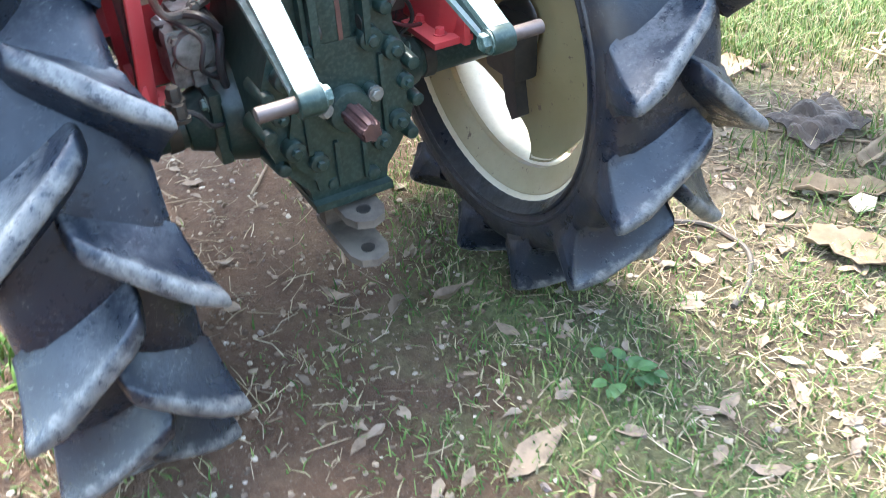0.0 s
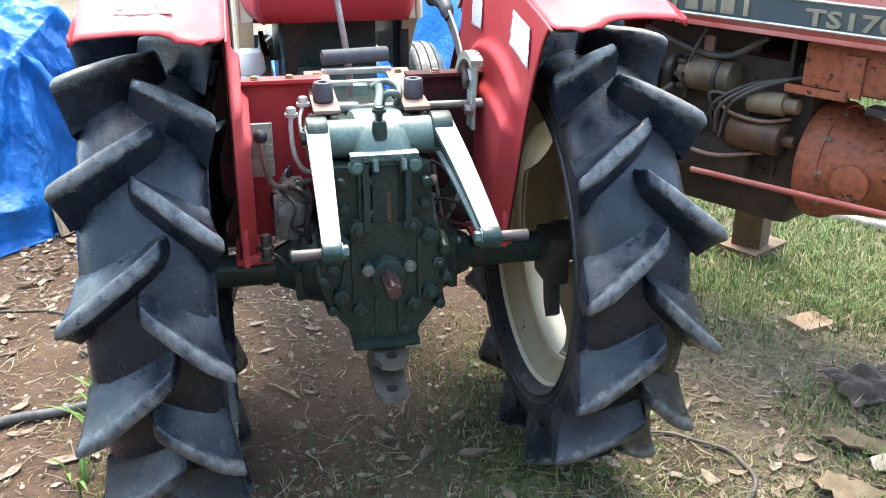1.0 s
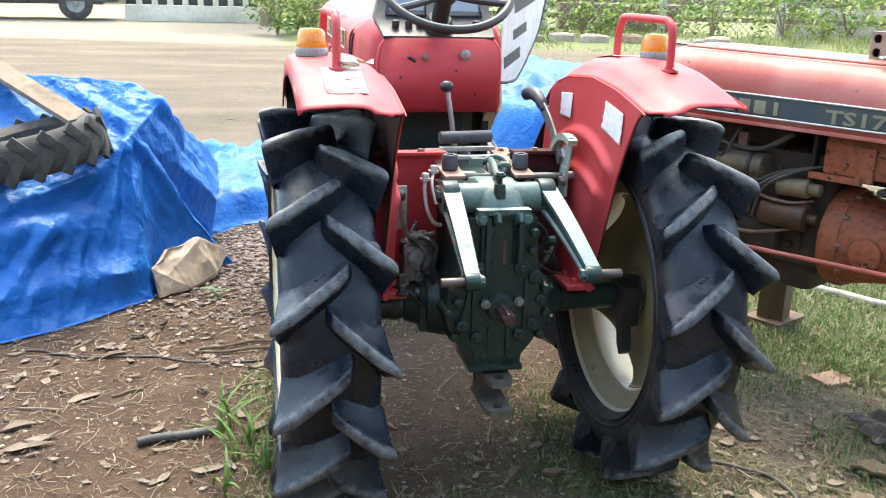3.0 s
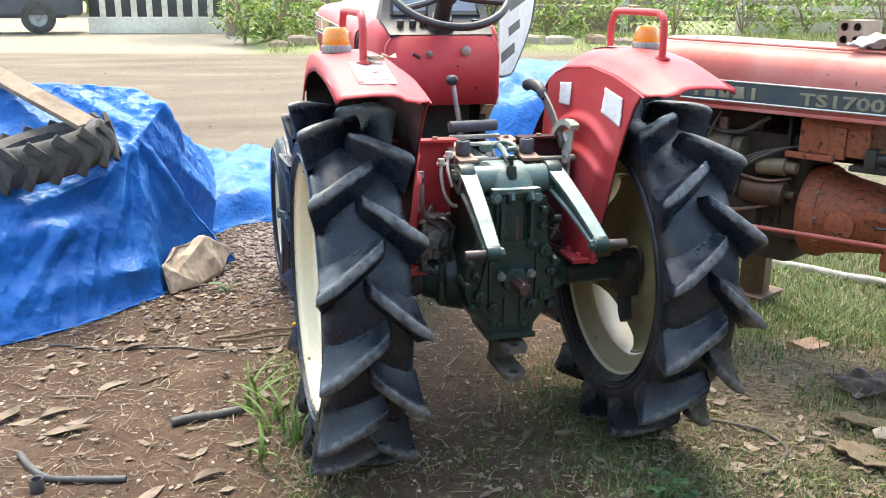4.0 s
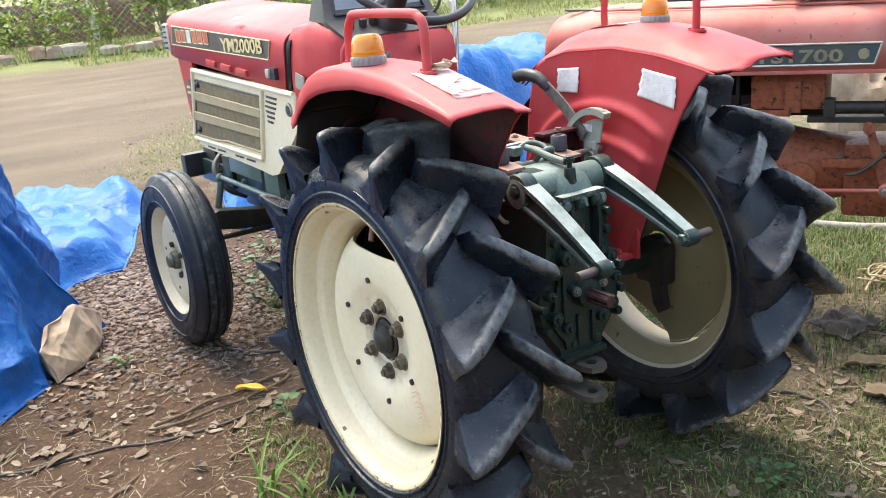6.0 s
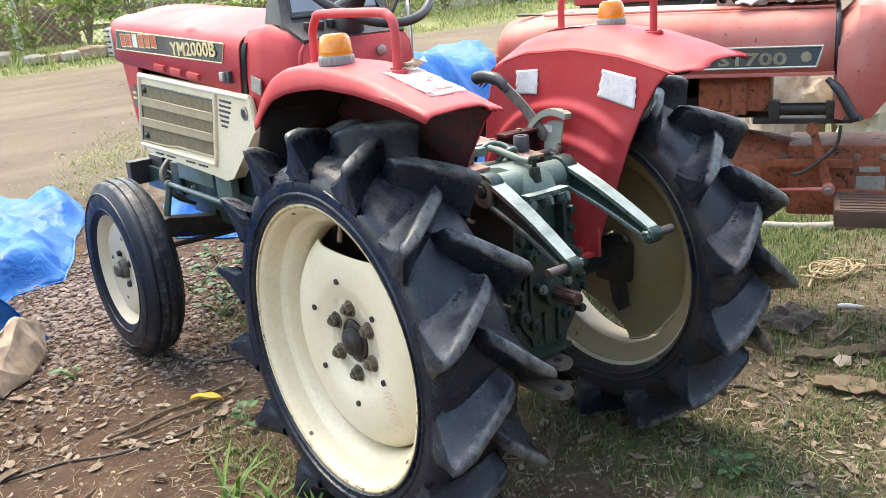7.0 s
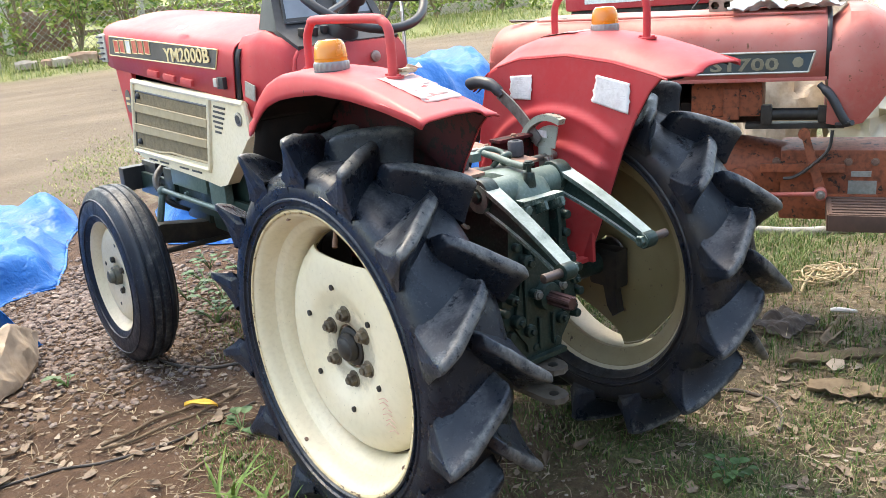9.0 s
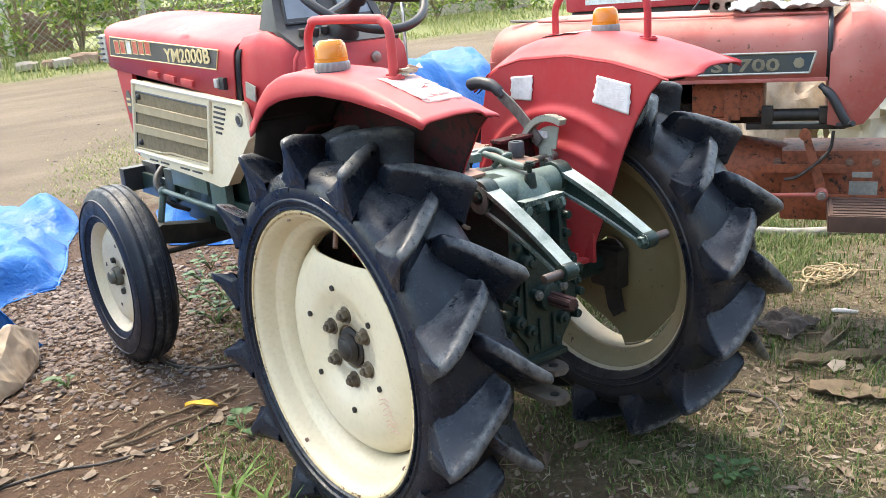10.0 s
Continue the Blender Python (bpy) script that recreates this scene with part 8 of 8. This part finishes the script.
def sliver(s, c, ln, w, rz, tilt, r):
    ca, sa = math.cos(rz), math.sin(rz)
    bend = r.uniform(-0.15, 0.15) * ln
    rows = []
    for u in (-0.5, 0.0, 0.5):
        px, py, z = u * ln, bend * (0.25 - u * u) * 4, c[2] + 0.003 + (u + 0.5) * tilt
        rows.append([(c[0] + px * ca - (py + q) * sa, c[1] + px * sa + (py + q) * ca, z + h) for q, h in ((-w, 0), (0, w), (w, 0))])
    s.rings(rows, False, False)


for k in range(11600):
    if k > 9900:
        x, y = r.uniform(-1.6, -0.1), r.uniform(-0.2, 1.7)
    elif k < 2600:
        x, y = r.uniform(-1.7, 1.2), r.gauss(0.2, 0.75)
    elif k < 7100:
        x, y = r.uniform(0.5, 2.6), r.uniform(-1.0, 1.7)
    else:
        x, y = r.uniform(0.35, 1.8), r.uniform(-1.1, 0.2)
    sliver(st, on(x, y), 0.012 + 0.075 * r.random() ** 2, r.uniform(0.0005, 0.0016), r.uniform(0, 6.28), r.uniform(-0.002, 0.012), r)
solo("straw", st, STRAW, "dry straw, stalks and twigs littering the ground", "straw", kind="stuff", sharp=0)
for x, y, ln, rz in ((1.28, -0.12, 0.34, -0.9), (-0.95, 0.66, 0.16, 0.6), (-0.55, 1.32, 0.12, 0.2), (1.0, -0.33, 0.28, -0.7), (0.1, 0.2, 0.14, 1.2), (-0.2, 0.3, 0.10, 2.3), (1.45, 0.05, 0.2, 0.5), (-1.22, 0.55, 0.15, 2.8), (-0.6, 0.62, 0.13, 0.35), (0.05, 0.55, 0.16, 0.9)):
    p = [on(x + math.cos(rz) * ln * (u - 0.5), y + math.sin(rz) * ln * (u - 0.5) + wobble((u * 3, x, y), 0.5, 0.012), 0.006) for u in np.linspace(0, 1, 7)]
    solo("twig", Shape().tube(p, [0.0045, 0.0045, 0.004, 0.004, 0.0035, 0.003, 0.002], 6), WOOD, "thin dry brown twig on the ground", "twig", None, "twigs")

# grass


def blade(s, c, h, w, r, lean=0.5):
    a, b = r.uniform(0, 6.28), r.uniform(0.1, lean) * h
    ca, sa = math.cos(a), math.sin(a)
    rows = []
    for t, k in ((0, 1), (0.5, 0.8), (1, 0.08)):
        off = b * t * t
        rows.append([(c[0] + off * ca - q * w * k * sa, c[1] + off * sa + q * w * k * ca, c[2] + h * t * (1 - 0.25 * t * lean)) for q in (-1, 1)])
    s.rings(rows, False, False)


def turf(x, y):
    """How much grass grows here, 0 to 1."""
    n1, n2 = noise.noise(Vector((x * 2.2, y * 2.2, 1.0))), noise.noise(Vector((x * 6, y * 6, 4.0)))
    right = smooth(x + 0.25 * n1, 0.7, 1.15) * (0.5 + 0.8 * smooth(n1 + 0.4 * n2, -0.12, 0.2)) * (0.15 + 0.85 * smooth(y + 0.2 * n1, 0.10, 0.45))
    near = smooth(x - 0.10 * y + 0.2 * n1, -0.25, 0.25) * smooth(-y + 0.2 * n2, -0.12, 0.2) * smooth(n1 + 0.5 * n2, -0.45, 0.02)
    near *= (1 - 0.55 * smooth(x + 0.15 * n2, 0.60, 0.85)) * (1 - 0.3 * smooth(-y + 0.15 * n2, 0.48, 0.66))
    near = max(near * 0.72, math.exp(-(((x - 0.78) / 0.20) ** 2 + ((y + 0.46) / 0.13) ** 2)), 0.8 * math.exp(-(((x - 1.1) / 0.16) ** 2 + ((y + 0.62) / 0.10) ** 2)))
    tuft = max(math.exp(-(((x + 0.50) / 0.09) ** 2 + ((y - 0.52) / 0.22) ** 2)), 0.8 * math.exp(-(((x - 0.1) / 0.18) ** 2 + ((y - 1.45) / 0.3) ** 2)), 0.7 * math.exp(-(((x + 0.52) / 0.12) ** 2 + ((y + 0.1) / 0.3) ** 2)))
    under = 0.9 * math.exp(-(((x - 0.42) / 0.24) ** 2 + ((y - 0.10) / 0.38) ** 2))
    return min(1.0, max(right, near, tuft, under))


gr = Shape()
count = tries = 0
while count < 90000 and tries < 520000:
    tries += 1
    x, y = r.uniform(-0.9, 3.4), r.uniform(-1.2, 2.9)
    if r.random() < turf(x, y):
        blade(gr, on(x, y, -0.002), r.uniform(0.012, 0.038) * (2.0 if x > 1.0 else 1.0), r.uniform(0.0011, 0.0026), r, 1.1)
        count += 1
solo("grass", gr, GRASS, "short patchy green and straw-coloured grass", "grass", kind="stuff", sharp=0)


def weed(at, label, n, height, spread, size, seed, up=0.5):
    r = random.Random(seed)
    ob = thing("weed", label, "weed", at, "weeds")
    stems, leaves = [], []
    for k in range(n):
        a = r.uniform(0, 6.28)
        d = Vector((math.cos(a) * spread, math.sin(a) * spread, height)) * r.uniform(0.5, 1.0)
        stems.append(Shape().tube(spline([(0, 0, 0), d * 0.5 + Vector((0, 0, height * 0.12)), d], 4), 0.0018, 5))
        s = Shape()
        ln = size * r.uniform(0.7, 1.2)
        rows = []
        for u, w in ((0, 0.08), (0.18, 0.75), (0.42, 1.0), (0.7, 0.7), (1.0, 0.05)):
            rows.append([d + Vector((math.cos(a) * u * ln - math.sin(a) * v * w * ln * 0.38, math.sin(a) * u * ln + math.cos(a) * v * w * ln * 0.38, up * ln * u * (1 - u) + 0.05 * ln * v * v)) for v in (-1, 0, 1)])
        s.rings(rows, False, False)
        leaves.append(s)
    for s in stems:
        part("stem", s, WEED_GREEN, ob)
    for s in leaves:
        part("leaf", s, WEED_GREEN, ob, "", None, 0, 0.0004)
    return ob


weed(on(0.320, -0.47), "broad-leaved green weed in trampled grass", 8, 0.075, 0.035, 0.032, 5)
weed(on(0.38, -0.44), "broad-leaved green weed in trampled grass", 6, 0.04, 0.045, 0.03, 6)
for k, (x, y) in enumerate(((0.02, 1.80), (0.12, 2.15), (-0.06, 1.66), (0.25, 2.38), (0.10, 1.92), (0.30, 2.10), (-0.02, 2.02), (0.16, 1.70))):
    weed(on(x, y), "bright green weed growing by gravel", 11, 0.09, 0.08, 0.042, 30 + k)
weed(on(-0.70, 1.50), "small bright green weed beside the paper sack", 7, 0.05, 0.05, 0.035, 44)
weed(on(-0.42, 0.72), "grey-green weed on bare soil", 6, 0.04, 0.05, 0.05, 45)


def shoot(at, label, n, h, seed):
    r = random.Random(seed)
    ob = thing("grass_tuft", label, "grass tuft", at, "grass tufts")
    for k in range(n):
        a, ln, lean = r.uniform(0, 6.28), h * r.uniform(0.6, 1.15), r.uniform(0.25, 1.15)
        s = Shape()
        rows = []
        bx, by = r.gauss(0, 0.018), r.gauss(0, 0.018)
        for t in np.linspace(0, 1, 6):
            w = 0.0065 * (1 - t) ** 0.6 * (0.6 + t)
            off = lean * ln * t * t
            rows.append([(bx + off * math.cos(a) - q * w * math.sin(a), by + off * math.sin(a) + q * w * math.cos(a), ln * t * (1 - 0.35 * lean * t) + abs(q) * w * 0.5) for q in (-1, 0, 1)])
        part("grass_blade", s.rings(rows, False, False), LEAF_GREEN, ob, "", None, 0, 0.0004)
    return ob


shoot(on(-0.655, 0.33), "tuft of broad bright green grass blades", 7, 0.20, 3)
shoot(on(-0.60, 0.24), "tuft of broad green grass blades", 6, 0.15, 4)
shoot(on(-0.55, 0.08), "low tuft of broad green grass blades", 8, 0.11, 8)
shoot(on(-0.63, 0.15), "tuft of long light green grass blades", 6, 0.17, 12)
shoot(on(-0.66, 0.02), "spreading tuft of green grass blades", 6, 0.11, 13)
shoot(on(-0.50, -0.13), "low tuft of green grass at the rear tyre", 8, 0.10, 9)

# ---- across the road ----
def edge_y(x):
    return 16.6 - 0.24 * x


vg = Shape()
r = random.Random(77)
count = 0
while count < 9000:
    x = r.uniform(0.6, 22)
    y = edge_y(x) + abs(r.gauss(0, 1.9)) - 0.15
    if noise.noise(Vector((x * 0.7, y * 0.7, 2.0))) < -0.25:
        continue
    blade(vg, on(x, y, -0.01), r.uniform(0.06, 0.24), r.uniform(0.006, 0.013), r, 0.9)
    count += 1
solo("verge_grass", vg, VERGE, "sunlit yellow-green grass along the far side of the road", "grass", kind="stuff", sharp=0)
tf = Shape()
for k in range(1600):
    u = r.gauss(0, 0.8)
    x, y = 0.95 + 0.5 * u + r.gauss(0, 0.22), 5.8 + 0.9 * u + r.gauss(0, 0.25)
    blade(tf, on(x, y, -0.005), r.uniform(0.012, 0.05), r.uniform(0.003, 0.006), r, 1.2)
solo("roadside_grass", tf, VERGE, "thin grass at the edge of the dirt road", "grass", kind="stuff", sharp=0)


def bush(x, y, w, h, n, seed, label):
    r = random.Random(seed)
    ob = thing("bush", label, "bush", on(x, y), "bushes across the road")
    stems, crown = Shape(), Shape()
    for k in range(9):
        a, d = r.uniform(0, 6.28), r.uniform(0.2, 0.9)
        stems.tube(spline([(0, 0, 0), (math.cos(a) * w * 0.2 * d, math.sin(a) * w * 0.2 * d, h * 0.45), (math.cos(a) * w * 0.45 * d, math.sin(a) * w * 0.45 * d, h * r.uniform(0.7, 1.0))], 4), [0.022 - 0.0019 * i for i in range(9)], 6)
    clumps = [(r.gauss(0, w * 0.26), r.gauss(0, w * 0.18), h * r.uniform(0.12, 0.95), r.uniform(0.10, 0.26)) for _ in range(16)]
    for k in range(n):
        cx, cy, cz, cr = r.choice(clumps)
        p = Vector((cx, cy, cz)) + Vector((r.gauss(0, cr), r.gauss(0, cr), r.gauss(0, cr * 0.8)))
        p.z = max(p.z, 0.02)
        q = Euler((r.uniform(-0.9, 0.9), r.uniform(-0.9, 0.9), r.uniform(0, 6.28))).to_matrix()
        s = r.uniform(0.04, 0.10)
        pts = [(-1, 0, 0), (-0.3, -0.42, 0.1), (0.4, -0.34, 0.08), (1, 0, -0.15), (0.4, 0.34, 0.08), (-0.3, 0.42, 0.1), (0, 0, 0)]
        crown.add([p + q @ (Vector(t) * s) for t in pts], [(0, 1, 6), (1, 2, 6), (2, 3, 6), (3, 4, 6), (4, 5, 6), (5, 0, 6)])
    part("branch", stems, BARK, ob)
    part("crown", crown, LEAF_BUSH, ob, "", None, 0)


for k, (x, dy, w, h, n) in enumerate(((1.0, 2.0, 1.5, 1.2, 520), (2.3, 2.6, 1.6, 0.9, 420), (3.6, 2.2, 1.3, 1.5, 520), (4.7, 2.4, 1.5, 1.9, 760), (5.6, 2.3, 1.5, 2.0, 760), (6.8, 2.2, 1.4, 1.0, 420), (8.2, 2.6, 1.7, 0.9, 420), (9.7, 2.5, 1.8, 1.0, 460), (11.2, 2.4, 1.7, 1.1, 460), (12.7, 2.6, 1.8, 1.0, 460), (14.4, 2.5, 1.9, 1.2, 460), (16.3, 2.5, 1.9, 1.2, 460), (18.3, 2.4, 2.0, 1.2, 420), (0.3, 3.2, 1.2, 2.0, 500))):
    bush(x, edge_y(x) + dy, w, h, n, 100 + k, "leafy yellow-green bush growing along the fence")

# loose kerb of stones and bricks along the verge
r = random.Random(9)
x = 0.9
while x < 9.5:
    w = r.uniform(0.22, 0.62)
    y = edge_y(x) + 1.05 + r.uniform(-0.08, 0.08)
    s = Shape()
    hgt = r.uniform(0.12, 0.24)
    rows = []
    for i in range(6):
        u = i / 5 - 0.5
        rows.append([(u * w, v * 0.24 * (1 - 0.5 * abs(u)) + wobble((u * 3, v * 3, x), 0.5, 0.03), z * hgt * (1 - 0.5 * u * u) + wobble((u * 4, v * 3 + z, x + 3), 0.5, 0.03)) for v, z in ((-0.5, 0), (-0.5, 0.75), (-0.3, 1), (0.3, 1), (0.5, 0.75), (0.5, 0))])
    s.rings(rows)
    solo("kerb_stone", s, r.choice((STONE, STONE_BROWN, BRICK)), "rough stone or brick edging the grass verge", "stone", pose(*on(x, y, -0.02), 0, 0, r.uniform(-22, 0)), "kerb stones", sharp=30)
    x += w * r.uniform(0.85, 1.35)

# chain-link fence behind the bushes
fence = thing("wire_fence", "rusty chain-link fence on concrete posts behind bushes", "fence", (0, 0, 0))
mesh = Shape()
FX0, FX1, FH = 0.6, 24.0, 1.9
step_ = 0.14
x = FX0 - FH
while x < FX1:
    for sgn in (1, -1):
        x0, x1 = (x, x + FH) if sgn > 0 else (x + FH, x)
        z0, z1 = 0.3, 0.3 + FH
        if min(x0, x1) > FX0 and max(x0, x1) < FX1:
            mesh.tube([(x0, edge_y(x0) + 3.6, z0), (x1, edge_y(x1) + 3.6, z1)], 0.006, 4, False)
    x += step_
tagged(part("chain_link", mesh, WIRE, fence, "rusty diamond wire mesh"), kind="stuff")
for k in range(9):
    x = 1.0 + 2.7 * k
    part("fence_post", Shape().box((x, edge_y(x) + 3.68, 1.2), (0.14, 0.14, 2.3), 0.012), PICKET, fence)
for z in (0.62, 1.0):
    part("fence_rail", Shape().box((12.3, edge_y(12.3) + 3.75, z), (24.5, 0.05, 0.11), 0.006, math.degrees(math.atan(-0.24))), WOOD, fence)
# rusty goods behind the wire
for k, (x, w, h, mat, lab, cat) in enumerate(((3.6, 3.2, 0.95, RUSTY, "long rusty metal bin behind the wire fence", "bin"), (8.5, 3.0, 0.7, WOOD, "stack of grey timber behind the wire fence", "lumber"), (14.5, 4.5, 0.8, PICKET, "low pale wall behind the wire fence", "wall"))):
    solo(cat.replace(" ", "_"), Shape().box((0, 0, h / 2 + 0.2), (w, 0.7, h), 0.03).box((0, -0.36, h * 0.75 + 0.2), (w * 1.01, 0.06, 0.07), 0.01), mat, lab, cat, pose(x, edge_y(x) + 4.6, 0, 0, 0, -13.5))

# forecourt: low wall with pale balusters, dark vehicle, tree with vines
wall = thing("baluster_wall", "low whitewashed wall with upright concrete balusters", "wall", (-1.75, 25.6, 0))
part("plinth", Shape().box((0, 0, 0.22), (3.9, 0.25, 0.45), 0.02), PICKET, wall)
for k in range(10):
    part("baluster", Shape().box((-1.55 + 0.42 * k, -0.02, 0.95), (0.16, 0.12, 1.05), 0.02), PICKET, wall)
part("coping", Shape().box((0, 0, 1.52), (3.9, 0.3, 0.12), 0.02), PICKET, wall)
solo("backing_scrap", Shape().box((0, 0, 0.8), (4.0, 0.5, 1.5), 0.04), TRUCK, "dark heap of scrap behind the balusters", "scrap", (-1.75, 26.6, 0))
van = thing("parked_truck", "dark blue-grey truck parked on the pale forecourt", "truck", pose(-6.6, 26.0, 0, 0, 0, 4))
part("body", Shape().box((0, 0, 1.35), (5.4, 1.9, 1.7), 0.12).box((0, -0.2, 0.55), (4.6, 1.3, 0.25), 0.05), TRUCK, van)
for x in (-1.9, 1.6):
    wl = part("wheel", Shape().lathe([(-0.13, 0.24), (-0.15, 0.34), (-0.12, 0.44), (0.12, 0.44), (0.15, 0.34), (0.13, 0.24)], (0, 0, 0), 36), OLD_TYRE, van, "", pose(x, -0.85, 0.44, 0, 0, 90))
    part("hub", Shape().lathe([(-0.12, 0.25), (-0.06, 0.22), (-0.04, 0.08), (-0.10, 0.06), (-0.10, 0.0)], (0, 0, 0), 24), LAMP_GREY, wl)
    part("hub", Shape().lathe([(0.12, 0.25), (0.06, 0.22), (0.04, 0.08), (0.10, 0.06), (0.10, 0.0)], (0, 0, 0), 24), LAMP_GREY, wl)
part("side_step", Shape().box((-0.2, -0.95, 0.5), (1.2, 0.25, 0.10), 0.02), DARK, van)
tree = thing("tree_trunk", "grey-brown tree trunk wound with yellow vines at the verge", "tree", on(0.22, 24.0))
part("trunk", Shape().tube(spline([(0, 0, -0.1), (0.02, 0.0, 0.7), (-0.03, 0, 1.6), (0.04, 0, 2.8), (0.0, 0, 4.0)], 5), [0.24 - 0.006 * i for i in range(21)], 14), BARK, tree)
r = random.Random(5)
for k in range(14):
    pts = []
    x0 = r.uniform(-0.1, 0.9)
    for i in range(5):
        pts.append((x0 + r.uniform(-0.35, 0.35), -0.27 + r.uniform(-0.08, 0.05), 0.35 + 0.45 * i))
    part("vine", Shape().tube(spline(pts, 5), 0.013, 6), GOLD, tree, "yellowed hanging vine" if k == 0 else "")
cr = Shape()
for k in range(1500):
    a, rad, z = r.uniform(0, 6.28), 2.6 * r.random() ** 0.5, r.uniform(3.2, 6.0)
    p = Vector((math.cos(a) * rad, math.sin(a) * rad, z))
    q = Euler((r.uniform(-0.9, 0.9), r.uniform(-0.9, 0.9), r.uniform(0, 6.28))).to_matrix()
    s = r.uniform(0.10, 0.2)
    cr.add([p + q @ (Vector(t) * s) for t in ((-1, 0, 0), (0, -0.4, 0.1), (1, 0, 0), (0, 0.4, 0.1))], [(0, 1, 2), (0, 2, 3)])
part("crown", cr, LEAF_BUSH, tree, "", None, 0)
for k, (x, y, w, h, n) in enumerate(((1.0, 24.3, 1.6, 1.5, 500), (1.6, 20.6, 1.4, 0.7, 420), (0.9, 19.3, 1.1, 0.5, 340))):
    bush(x, y, w, h, n, 300 + k, "wispy green bush beside the vine-wound tree")
# tree line far behind, closing the view
wood = Shape()
r = random.Random(6)
for k in range(9000):
    a = r.uniform(-0.55, 0.75)
    d = r.uniform(42, 52)
    p = Vector((math.sin(a) * d, math.cos(a) * d, r.uniform(0.2, 8.5) * (0.75 + 0.35 * math.sin(a * 17) + 0.15 * math.sin(a * 41))))
    p.z = max(p.z, 0.1)
    q = Euler((r.uniform(-1, 1), r.uniform(-1, 1), r.uniform(0, 6.28))).to_matrix()
    s = r.uniform(0.25, 0.6)
    wood.add([p + q @ (Vector(t) * s) for t in ((-1, 0, 0), (0, -0.5, 0.1), (1, 0, 0), (0, 0.5, 0.1))], [(0, 1, 2), (0, 2, 3)])
solo("far_trees", wood, LEAF_BUSH, "distant line of green trees beyond the yard", "trees", kind="stuff", sharp=0)

# unseen plain wall behind the walk, added to cut skylight and reflections
solo("shade_wall_south", Shape().box((1.0, -4.6, 1.15), (18.0, 0.2, 2.34), 0.01), SHADE_WALL, "unseen plain dark wall, added to dim light from behind", "wall", kind="structure")
